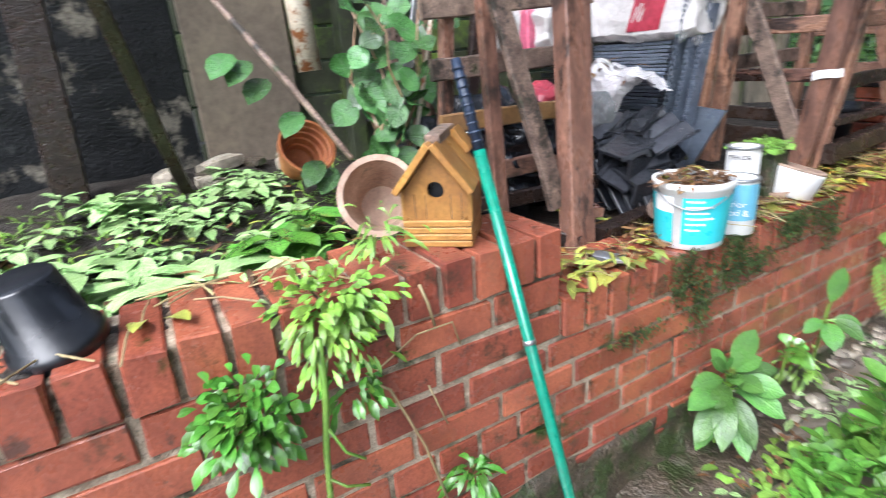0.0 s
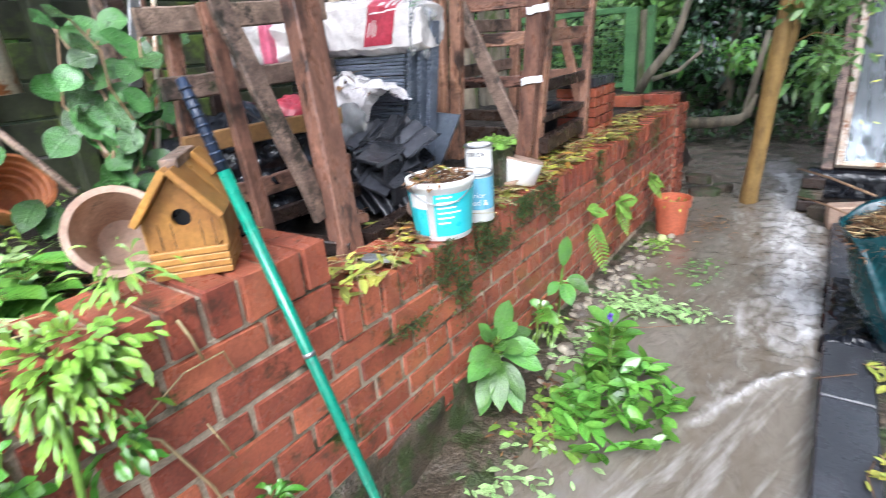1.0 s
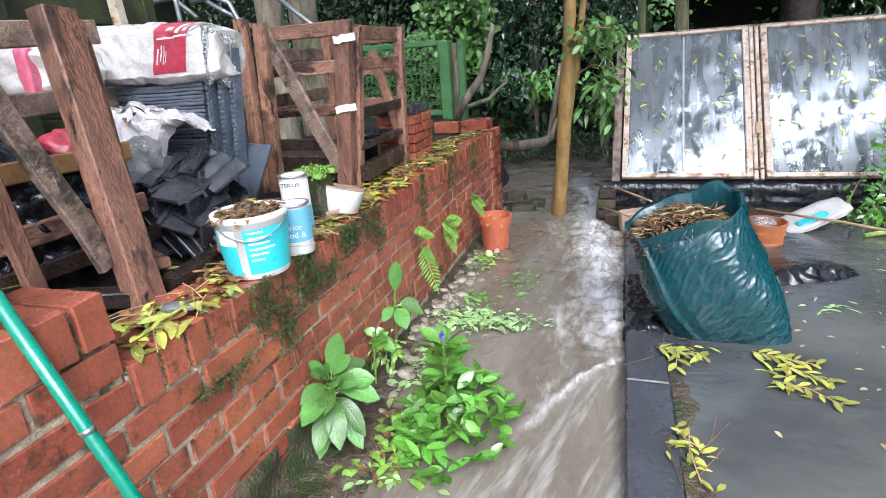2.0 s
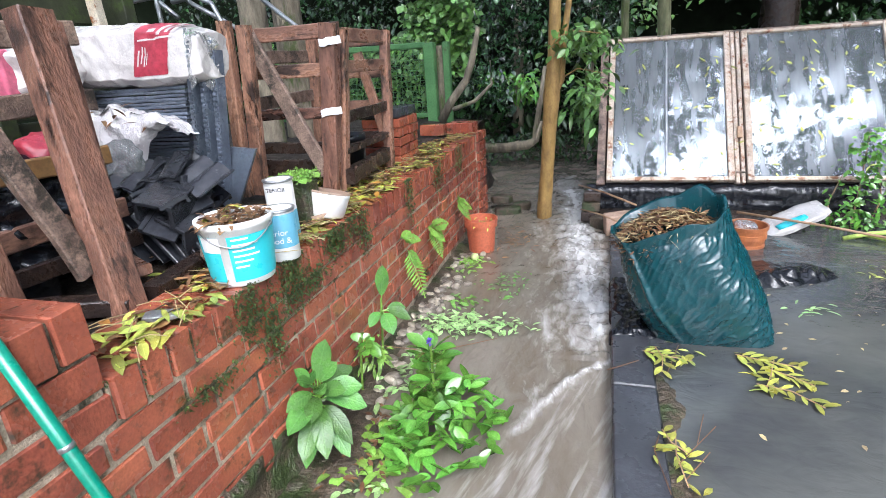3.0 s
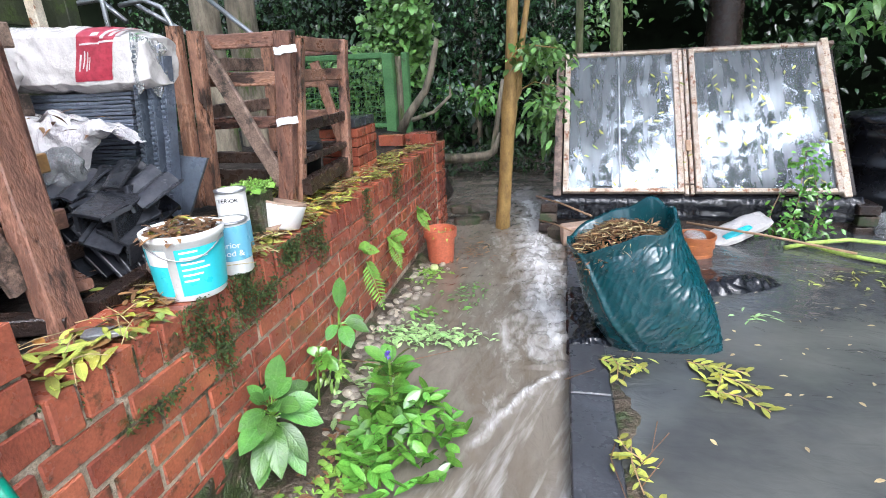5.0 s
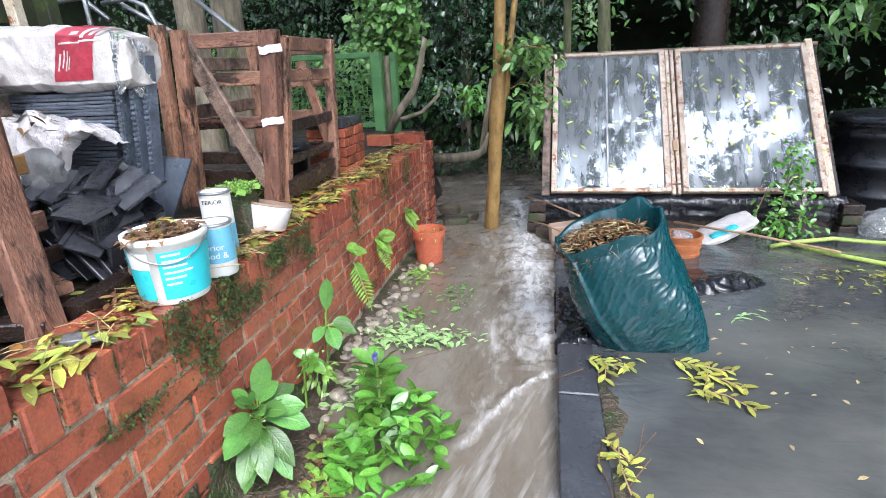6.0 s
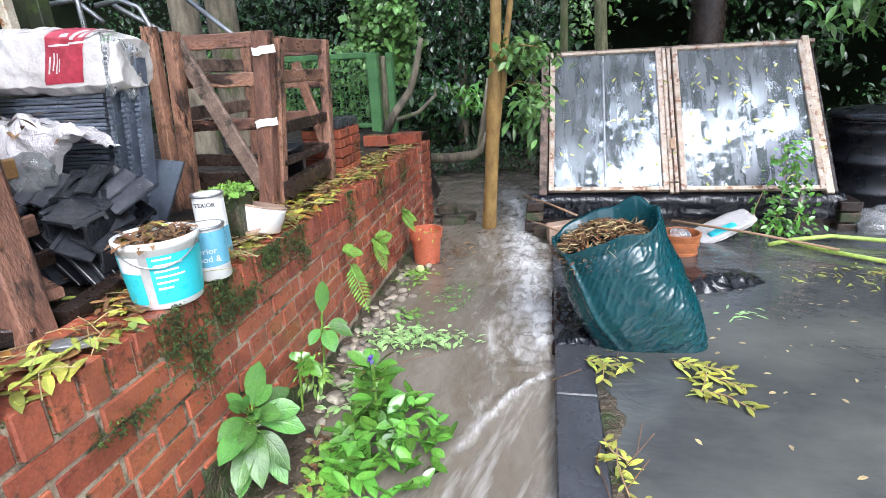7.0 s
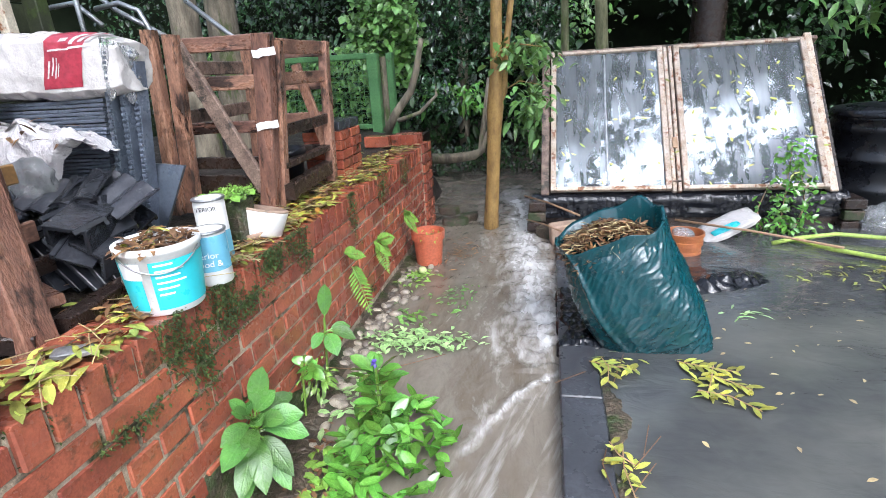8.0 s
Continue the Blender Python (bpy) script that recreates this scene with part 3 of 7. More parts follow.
solid("flower_bed", grid(-4.5, -0.19, -3.0, 5.6, 130, 240, lambda x, y: bed_z(x, y) if y < 5.4 else -0.2), SOIL, "dark raised garden bed strewn with leaves behind the wall", "bed", kind="structure", smooth=True)
solid("bed_edge", grid(-0.4, -0.04, 4.43, 5.6, 12, 30, lambda x, y: (0.66 - 2.3 * (x + 0.4) + 0.04 * nz(x, y, 6)) if y < 5.5 else -0.2), SOIL, "earth bank at the end of the wall", "bank", kind="structure", smooth=True)

def bank_z(x, y):
    reach = 0.13 + 0.16 * max(0.0, 1 - abs(y - 1.3) / 0.9) + 0.07 * nz(x, y, 3, 9)
    return -0.02 + 0.045 * min(1.0, max(0.0, (reach - x) / 0.12)) + 0.014 * nz(x, y, 9, 4) + 0.007 * nz(x, y, 27, 5)


solid("mud_bank", grid(0.0, 0.45, 0.0, 3.6, 50, 400, bank_z), FOOTING, "wet mud and grit along the foot of the wall", "mud", kind="structure", smooth=True)

# ---- edging slabs between path and yard ----
for i, (y0, y1) in enumerate(((-1.4, -0.52), (-0.51, 0.37), (0.38, 1.075), (1.085, 1.955), (1.965, 2.84), (2.85, 3.7), (3.71, 4.16))):
    solid("edging_slab", box((1.0, y0, -0.12), (1.155, y1, 0.058 - 0.001 * i), 0.005), STONE_DARK, "wet dark slate-grey edging slab beside the running water", "edging", "edging slabs", "structure")

def silt_z(x, y):
    edge = min(1.0, max(0.0, (1.25 + 0.07 * nz(0, y, 4) + 0.04 * nz(x, y, 11) - x) / 0.07)) * min(1.0, max(0.0, (y - 0.9) / 0.2)) * min(1.0, max(0.0, (2.2 - y) / 0.12))
    return 0.035 + edge * (0.021 + 0.007 * nz(x, y, 13) + 0.006 * nz(x, y, 37))


solid("silt", grid(1.157, 1.36, 0.85, 2.25, 40, 240, silt_z), FOOTING, "brown silt and grit washed up along the edging", "silt", kind="structure", smooth=True)


def rag_z(x, y):
    return 0.0625 + 0.02 * (0.5 - abs(nz(x, y, 9, 3))) + 0.012 * (0.5 - abs(nz(x * 1.6, y, 24, 6)))


solid("polythene_sheet", grid(0.99, 1.25, 2.28, 2.95, 60, 130, lambda x, y: rag_z(x, y) - 0.05 * max(0.0, (1.03 + 0.05 * nz(0, y, 7) - x) / 0.04) - 0.04 * max(0.0, (2.36 + 0.12 * (x - 1.0) + 0.04 * nz(x, 0, 9) - y) / 0.05)), POLYTHENE, "black polythene rag draped wet over the edging slabs", "sheet", smooth=True)

# ---- brick wall ----
STEP_Y, END_Y, START_Y = 0.835, 4.15, -1.0
wall = solid("wall_garden", box((-0.205, START_Y, -0.15), (-0.005, END_Y, 0.585), 0.003), MORTAR, "low red brick garden wall, weathered and mossy", "wall", kind="structure")
part("coping_core", box((-0.2, STEP_Y, 0.575), (-0.008, END_Y, 0.668), 0.003), MORTAR, wall)
part("coping_core", box((-0.2, START_Y, 0.75), (-0.007, STEP_Y - 0.012, 0.845), 0.003), MORTAR, wall)
part("core", box((-0.205, START_Y, 0.58), (-0.005, STEP_Y - 0.008, 0.755), 0.003), MORTAR, wall)


def brick_mesh(l, d, h, seed):
    r = random.Random(seed)
    bm = box((-d, -l / 2, -h / 2), (0, l / 2, h / 2), 0.0035)
    for v in bm.verts:
        v.co += Vector((r.uniform(-1, 1), r.uniform(-1, 1), r.uniform(-1, 1))) * 0.0024
    me = mesh_of(bm, "brick")
    me.materials.append(BRICK)
    return me


STRETCH = [brick_mesh(0.211, 0.1, 0.0625, s) for s in range(5)]
HEADER = [brick_mesh(0.1, 0.1, 0.0625, s) for s in range(5)]
COPING = [brick_mesh(0.066, 0.214, 0.102, s) for s in range(5)]
brng = random.Random(3)


def lay(mesh_set, x, y, z, tilt=0.35, sc=(1, 1, 1)):
    ob = new("brick", brng.choice(mesh_set))
    ob.parent = wall
    ob.matrix_parent_inverse = Matrix.Identity(4)
    ob.matrix_basis = pose(x + brng.uniform(-0.001, 0.004), y, z, brng.uniform(-tilt, tilt), brng.uniform(-tilt, tilt), brng.uniform(-tilt, tilt)) @ Matrix.Diagonal((*sc, 1))


L0, COURSE = 0.576, 0.0755
STRETCH_ROWS = ((0, 1.017), (1, 1.105), (3, 1.06), (4, 0.95), (5, 1.05), (6, 0.98))
for row, phase in STRETCH_ROWS:
    y = phase + 0.1125 - 0.225 * 9
    while y - 0.105 < END_Y - 0.03:
        if y > START_Y + 0.1:
            w = min(y + 0.1055, END_Y) - (y - 0.1055)
            lay(STRETCH, 0, y - 0.1055 + w / 2, L0 - COURSE * (row + 0.5) - 0.001, sc=(1, w / 0.211, 1))
        y += 0.225
y = 1.155 + 0.056 - 0.1125 * 19
while y < END_Y - 0.01:
    if y > START_Y + 0.05:
        lay(HEADER, 0, y, L0 - COURSE * 2.5 - 0.001)
    y += 0.1125
for row, phase in ((0, 0.615), (1, 0.53)):
    y = phase - 0.225 * 7
    while y - 0.1065 < STEP_Y - 0.03:
        if y > START_Y + 0.1:
            w = min(y + 0.1065, STEP_Y - 0.003) - (y - 0.1065)
            lay(STRETCH, 0, y - 0.1065 + w / 2, L0 + 0.045 + 0.088 * row, sc=(1, w / 0.213, 1.14))
        y += 0.225
y = STEP_Y + 0.04
while y < END_Y - 0.03:
    lay(COPING, 0.004, y, L0 + 0.055 + brng.uniform(-0.003, 0.003), 1.6)
    y += 0.0785
y = STEP_Y - 0.036
while y > START_Y:
    lay(COPING, 0.006, y, 0.806 + brng.uniform(-0.003, 0.003), 1.8)
    y -= 0.0795
# end pier of bonded bricks, a little proud
part("pier_core", box((-0.22, END_Y + 0.004, -0.15), (0.004, 4.42, 0.68), 0.003), MORTAR, wall)
for r in range(11):
    z = -0.02 + 0.0755 * r + 0.0
    if z > 0.66:
        break
    if r % 2:
        lay(STRETCH, 0.022, END_Y + 0.115, z)
        lay(HEADER, 0.022, 4.37, z, sc=(1, 0.9, 1))
    else:
        lay(HEADER, 0.022, END_Y + 0.058, z)
        lay(STRETCH, 0.022, 4.3, z, sc=(1, 0.97, 1))
for cx, cy, cz, a in ((-0.01, 4.16, 0.735, 82), (-0.02, 4.3, 0.73, 95), (-0.25, 4.22, 0.72, 80)):
    ob = new("brick", STRETCH[1])
    ob.parent, ob.matrix_parent_inverse = wall, Matrix.Identity(4)
    ob.matrix_basis = pose(cx - 0.0, cy, cz, 0, 0, a) @ Matrix.Translation((0.05, 0.1, 0)) @ Matrix.Diagonal((1, 1, 1.3, 1))


def footing_x(y, z):
    return 0.012 + 0.02 * nz(y, z, 6, 2) + 0.012 * nz(y, z, 19, 4) + 0.03 * max(0.0, 0.12 - z) / 0.12


fb = bmesh.new()
NY, NZ = 220, 12
ring = []
for j in range(NY + 1):
    yy = START_Y + (END_Y - START_Y) * j / NY
    top = 0.205 + 0.03 * nz(yy, 0, 3, 7) - 0.2 * min(1, max(0, (yy - 1.6) / 0.5))
    ring.append([fb.verts.new((footing_x(yy, -0.14 + (top + 0.14) * k / NZ) if k < NZ else -0.03, yy, -0.14 + (top + 0.14) * k / NZ)) for k in range(NZ + 1)])
for p, q in zip(ring, ring[1:]):
    for k in range(NZ):
        fb.faces.new((p[k], q[k], q[k + 1], p[k + 1]))
part("footing", fb, FOOTING, wall, "mud-stained mortar skim along the foot of the wall", smooth=True)

# ---- yard boundary: black wall, board, fence ----
bw = solid("wall_black", box((-1.75, -3.0, 0.3), (-1.5, 0.305, 3.2), 0.004), BLACKWALL, "brick wall with black paint flaking off", "wall", kind="structure")
solid("board_panel", beam((-1.43, 0.515, 0.84), (-1.46, 0.515, 2.4), 0.385, 0.03, (0, 1, 0), bend=0.001), PANEL, "grey-brown weathered board leaning by the fence", "board")
fence = thing("fence", (-1.5, 1.5, 0.7), "mossy green-black horizontal board fence", "fence", kind="structure")
FENCE_END = 2.62
for k in range(12):
    part("board", box((-1.5 + rng.uniform(-0.01, 0.01), 0.31, 0.7 + 0.135 * k), (-1.475, FENCE_END, 0.825 + 0.135 * k), 0.004), GREENWOOD, fence)
for yy in (0.95, 1.8, 2.57):
    part("post", beam((-1.44, yy, 0.6), (-1.44, yy, 2.35), 0.08, 0.07), GREENWOOD, fence)


# ---- timber pallet frames on the bed ----
def pallet(name, at, label, pieces):
    t = thing(name, at, label, "pallet", "timber pallets")
    for nm, a, b, w, d, side, m in pieces:
        part(nm, beam(a, b, w, d, side), m, t)
    return t


Y, X = (0, 1, 0), (1, 0, 0)
pallet("pallet", (-0.4, 1.1, 0.68), "reddish-brown timber pallet stood on edge, slats weathered grey", (
    ("post", (-0.245, 1.125, 0.655), (-0.35, 1.185, 1.41), 0.088, 0.06, Y, POSTWOOD),
    ("post", (-0.3, 1.19, 0.66), (-0.4, 1.265, 1.39), 0.055, 0.05, Y, POSTWOOD),
    ("upright", (-0.42, 0.985, 0.74), (-0.39, 0.925, 1.385), 0.045, 0.03, Y, POSTWOOD),
    ("brace", (-0.29, 1.09, 0.79), (-0.375, 0.945, 1.39), 0.058, 0.025, Y, GREYWOOD),
    ("upright", (-0.56, 0.86, 0.74), (-0.53, 0.9, 1.37), 0.04, 0.03, Y, POSTWOOD),
    ("slat", (-0.5, 0.8, 1.35), (-0.5, 1.42, 1.375), 0.02, 0.065, X, GREYWOOD),
    ("slat", (-0.5, 0.82, 1.19), (-0.5, 1.42, 1.2), 0.02, 0.06, X, GREYWOOD),
    ("slat", (-0.5, 0.84, 1.04), (-0.5, 1.42, 1.035), 0.02, 0.055, X, OCHREWOOD),
    ("slat", (-0.49, 0.88, 0.885), (-0.49, 1.42, 0.875), 0.02, 0.06, X, RAILWOOD),
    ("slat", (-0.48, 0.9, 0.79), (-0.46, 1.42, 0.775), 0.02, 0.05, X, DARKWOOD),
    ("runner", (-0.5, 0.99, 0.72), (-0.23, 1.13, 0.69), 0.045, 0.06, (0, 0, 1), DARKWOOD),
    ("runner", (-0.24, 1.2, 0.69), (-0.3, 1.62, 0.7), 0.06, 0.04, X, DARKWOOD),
    ("runner", (-0.3, 1.24, 0.735), (-0.62, 1.4, 0.735), 0.03, 0.07, (0, 0, 1), POSTWOOD),
))
pallet("pallet", (-0.38, 2.3, 0.7), "reddish-brown timber pallet crate with slatted sides", (
    ("post", (-0.245, 2.3, 0.7), (-0.158, 2.3, 1.41), 0.07, 0.06, X, POSTWOOD),
    ("post", (-0.215, 2.36, 0.7), (-0.128, 2.36, 1.385), 0.035, 0.05, X, POSTWOOD),
    ("post", (-0.645, 2.22, 0.7), (-0.6, 2.22, 1.45), 0.05, 0.05, X, POSTWOOD),
    ("post", (-0.59, 2.26, 0.7), (-0.535, 2.26, 1.43), 0.055, 0.05, X, POSTWOOD),
    ("brace", (-0.25, 2.285, 0.79), (-0.55, 2.285, 1.4), 0.068, 0.025, X, GREYWOOD),
    ("slat", (-0.56, 2.34, 1.388), (-0.14, 2.34, 1.385), 0.06, 0.022, (0, 0, 1), RAILWOOD),
    ("slat", (-0.57, 2.34, 1.235), (-0.15, 2.34, 1.235), 0.058, 0.022, (0, 0, 1), RAILWOOD),
    ("slat", (-0.58, 2.34, 1.052), (-0.17, 2.34, 1.052), 0.05, 0.022, (0, 0, 1), RAILWOOD),
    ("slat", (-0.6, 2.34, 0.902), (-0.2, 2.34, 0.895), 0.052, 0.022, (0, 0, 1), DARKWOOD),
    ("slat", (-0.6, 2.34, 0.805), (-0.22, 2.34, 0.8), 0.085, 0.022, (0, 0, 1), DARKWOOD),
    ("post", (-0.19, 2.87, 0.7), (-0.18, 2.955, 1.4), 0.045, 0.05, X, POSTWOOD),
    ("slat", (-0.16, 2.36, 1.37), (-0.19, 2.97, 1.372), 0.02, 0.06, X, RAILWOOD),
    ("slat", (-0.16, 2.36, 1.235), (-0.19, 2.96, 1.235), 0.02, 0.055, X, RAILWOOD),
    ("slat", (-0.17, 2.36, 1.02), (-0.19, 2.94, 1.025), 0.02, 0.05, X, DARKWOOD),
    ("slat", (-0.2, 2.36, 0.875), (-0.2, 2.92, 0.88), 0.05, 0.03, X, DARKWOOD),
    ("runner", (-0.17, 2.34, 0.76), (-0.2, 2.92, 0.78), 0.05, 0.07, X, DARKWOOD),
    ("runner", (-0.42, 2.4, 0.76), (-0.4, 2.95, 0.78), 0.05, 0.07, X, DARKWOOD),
    ("brace", (-0.2, 2.9, 0.84), (-0.32, 2.9, 1.3), 0.05, 0.025, X, POSTWOOD),
    ("post", (-0.62, 2.9, 0.7), (-0.58, 2.9, 1.38), 0.05, 0.05, X, POSTWOOD),
    ("slat", (-0.62, 2.93, 1.36), (-0.18, 2.93, 1.36), 0.06, 0.022, (0, 0, 1), RAILWOOD),
    ("slat", (-0.62, 2.93, 1.2), (-0.18, 2.93, 1.2), 0.055, 0.022, (0, 0, 1), RAILWOOD),
    ("slat", (-0.62, 2.93, 1.03), (-0.18, 2.93, 1.03), 0.055, 0.022, (0, 0, 1), RAILWOOD),
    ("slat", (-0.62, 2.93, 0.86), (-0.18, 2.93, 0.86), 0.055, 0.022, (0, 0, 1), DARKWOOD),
    ("slat", (-0.61, 2.3, 1.3), (-0.61, 2.92, 1.3), 0.02, 0.06, X, GREYWOOD),
    ("slat", (-0.61, 2.3, 1.1), (-0.61, 2.92, 1.1), 0.02, 0.06, X, GREYWOOD),
))
for zc in (1.34, 1.06):
    xo = -0.158 - 0.087 * (1.41 - zc) / 0.71
    solid("tape", beam((xo - 0.028, 2.262, zc - 0.006), (xo + 0.066, 2.268, zc + 0.006), 0.03, 0.004, (0, 0, 1), 0.001), TAPE, "strip of white tape wrapped on a pallet post", "tape", "tape strips")

# ---- stack of slate-blue sheets with sack ----
LEAN = 0.15
stack = thing("sheet_stack", (-0.65, 1.85, 0.68), "stack of slate-blue corrugated plastic sheets", "sheets")
def wavy_sheet(z, sh, h):
    """A thin sheet seen on edge, bowed and dented a little along its length."""
    bm = bmesh.new()
    k = rng.uniform(0, 50)
    x1 = -0.475 + sh + rng.uniform(-0.006, 0.002)
    rings = []
    for i in range(37):
        x = -1.12 + sh + (x1 + 1.12 - sh) * i / 36
        dz = 0.0028 * nz(x, z, 7, k) + 0.0015 * nz(x, z, 21, k)
        y = 1.72 + 0.003 * nz(x, z, 12, k + 5)
        rings.append([bm.verts.new(p) for p in ((x, y, z + dz), (x, y - 0.002, z + dz + h * 0.5), (x, y, z + dz + h), (x, 1.8, z + dz + h), (x, 1.8, z + dz))])
    for p, q in zip(rings, rings[1:]):
        for j in range(5):
            bm.faces.new((p[j], q[j], q[(j + 1) % 5], p[(j + 1) % 5]))
    bm.faces.new(rings[0]), bm.faces.new(rings[-1][::-1])
    return bm


for k in range(40):
    z = 0.72 + 0.0124 * k
    part("sheet", wavy_sheet(z, (z - 0.9) * LEAN, rng.uniform(0.0088, 0.0112)), CORRUGATED, stack)
for k in range(3):
    strip = beam((-0.47 + 0.022 * k, 1.75 + 0.02 * k, 0.66), (-0.375 + 0.022 * k, 1.75 + 0.02 * k, 1.36 - 0.02 * k), 0.019, 0.09 - 0.02 * k, X, 0.003, bend=0.002)
    for j in range(38):
        z = 0.72 + j * 0.0168
        x = -0.463 + 0.024 * k + (z - 0.7) * 0.136 + rng.uniform(-0.001, 0.001)
        box((x - 0.006, 1.698 + 0.03 * k, z), (x + 0.008, 1.708 + 0.03 * k, z + rng.uniform(0.008, 0.011)), 0.001, strip)
    part("edge_sheet", strip, CORRUGATED, stack)


sack = thing("cement_sack", (-0.62, 1.8, 1.22), "full white polythene sack with crimson print lying on sheets", "sack")
SM = Matrix.Translation((-0.665, 1.78, 1.31)) @ Matrix.Rotation(radians(2.5), 4, "Y")
part("body", pillow((-0.42, -0.1, -0.092), (0.33, 0.1, 0.11), 140, 0.011, 0.3, 1.0, SM, 0.6), WHITESACK, sack, smooth=True)


def printed(x0, x1, z0, z1, lift=0.0025, slant=0.0):
    """A print that lies on the front of the sack: that part of its skin, lifted a little."""
    bm = bmesh.new()
    bm.from_mesh(sack.children[0].data)
    bm.transform(SM.inverted())
    bm.normal_update()
    bmesh.ops.delete(bm, geom=[f for f in bm.faces if f.calc_center_median().y > 0.02], context="FACES")
    for co, no in (((x0, 0, 0), (-1, 0, slant)), ((x1, 0, 0), (1, 0, -slant)), ((0, 0, z0), (0.06, 0, -1)), ((0, 0, z1), (-0.06, 0, 1))):
        bmesh.ops.bisect_plane(bm, geom=bm.verts[:] + bm.edges[:] + bm.faces[:], plane_co=co, plane_no=no, clear_outer=True)
    for v in bm.verts:
        v.co += v.normal * lift
    bm.transform(SM)
    return bm


part("red_panel", printed(0.1, 0.225, -0.06, 0.125, 0.0025, 0.25), REDPRINT, sack, "crimson printed panel", smooth=True)
for x0, x1, z0, z1 in ((0.115, 0.121, -0.03, 0.02), (0.128, 0.132, -0.022, 0.03), (0.138, 0.142, -0.03, 0.028), (0.146, 0.149, -0.026, 0.012), (0.112, 0.178, 0.047, 0.052), (0.175, 0.236, 0.05, 0.056), (0.178, 0.19, 0.062, 0.09), (0.2, 0.213, 0.065, 0.1), (0.222, 0.235, 0.064, 0.095), (0.14, 0.165, 0.07, 0.08)):
    part("print_bar", printed(x0, x1, z0, z1, 0.004, 0.28), WHITESACK, sack, smooth=True)
for k in range(6):
    part("print_bar", printed(0.293, 0.303, -0.045 + 0.0145 * k, -0.036 + 0.0145 * k, 0.003, 0.1), CORRUGATED, sack, smooth=True)
part("print_mark", printed(0.29, 0.312, 0.052, 0.06, 0.003), GREENPAINT, sack, smooth=True)
part("print_mark", printed(0.29, 0.297, 0.06, 0.074, 0.003), GREENPAINT, sack, smooth=True)
part("print_bar", printed(-0.38, -0.31, -0.07, 0.06, 0.003), PINKPRINT, sack, smooth=True)


def torn_end():
    """The loose polythene tail of the sack, hanging in folds past the edge of the sheets."""
    bm = bmesh.new()
    rows = []
    for i in range(41):
        u = i / 40
        row = []
        for j in range(51):
            v = j / 50
            p = Vector((-0.368 + 0.04 * u - 0.02 * v * v + 0.005 * math.sin(v * 9), 1.695 + 0.09 * u, 1.39 - 0.03 * u - (0.15 + 0.03 * math.sin(u * 11)) * v))
            p.x += (0.5 - abs(noise.noise(Vector((u * 5, v * 2.2, 3))))) * 0.02 + (0.5 - abs(noise.noise(Vector((u * 13, v * 5, 8))))) * 0.008
            p.y -= (0.5 - abs(noise.noise(Vector((u * 8, v * 3, 12))))) * 0.03
            row.append(bm.verts.new(p))
        rows.append(row)
    for p, q in zip(rows, rows[1:]):
        for k in range(50):
            bm.faces.new((p[k], q[k], q[k + 1], p[k + 1]))
    return bm


part("loose_tail", torn_end(), CLEARFILM, sack, "loose clear polythene tail", smooth=True)

# ---- buckets and tins on the wall ----
def round_patch(cx, cy, r0, r1, z0, z1, a0, a1, n=18, lift=0.0012):
    bm = bmesh.new()
    vs = []
    for k in range(n + 1):
        a = radians(a0 + (a1 - a0) * k / n)
        vs.append([bm.verts.new((cx + (r + lift) * math.cos(a), cy + (r + lift) * math.sin(a), z)) for r, z in ((r0, z0), (r1, z1))])
    for p, q in zip(vs, vs[1:]):
        bm.faces.new((p[0], q[0], q[1], p[1]))
    return bm


BX, BY, BZ = -0.058, 1.372, 0.681
bucket = thing("plastic_bucket", (BX, BY, BZ), "white plastic tub with cyan print, filled with leaves", "bucket")
rr = lambda z: 0.088 + 0.085 * (z - BZ)
part("body", lathe([(0.0, BZ + 0.004), (0.085, BZ), (0.088, BZ + 0.004), (rr(BZ + 0.165), BZ + 0.165), (0.106, BZ + 0.167), (0.107, BZ + 0.185), (0.1, BZ + 0.186), (0.097, BZ + 0.16), (0.09, BZ + 0.05)], Matrix.Translation((BX, BY, 0)), 48), WHITEPLASTIC, bucket, smooth=True)
part("print_panel", round_patch(BX, BY, rr(BZ + 0.018), rr(BZ + 0.15), BZ + 0.018, BZ + 0.15, -168, -82), CYAN, bucket, "cyan printed panel", True)
part("print_panel", round_patch(BX, BY, rr(BZ + 0.018), rr(BZ + 0.15), BZ + 0.018, BZ + 0.15, -68, 60), CYAN, bucket, "cyan printed panel", True)
part("print_block", round_patch(BX, BY, rr(BZ + 0.105), rr(BZ + 0.15), BZ + 0.105, BZ + 0.15, -118, -80, lift=0.002), WHITEPLASTIC, bucket, smooth=True)
for k, wide in enumerate((26, 40, 34, 42, 30, 22)):
    z0 = BZ + 0.138 - 0.016 * k
    part("print_bar", round_patch(BX, BY, rr(z0), rr(z0 + 0.0055), z0, z0 + 0.0055, -62, -62 + wide, lift=0.002), WHITEPLASTIC, bucket, smooth=True)
for k, wide in enumerate((16, 24, 12)):
    z0 = BZ + 0.092 - 0.026 * k
    part("print_bar", round_patch(BX, BY, rr(z0), rr(z0 + 0.003), z0, z0 + 0.003, -158, -158 + wide, lift=0.002), WHITEPLASTIC, bucket, smooth=True)
part("handle", tube([(BX + 0.106 * math.cos(a), BY + 0.106 * math.sin(a), BZ + 0.165 - 0.045 * math.sin((a + 2.0) / 2.2 * math.pi)) for a in [-2.0 + 2.2 * k / 20 for k in range(21)]], 0.002, 6), STEEL, bucket, "thin wire handle", True)
fill = Leaves()
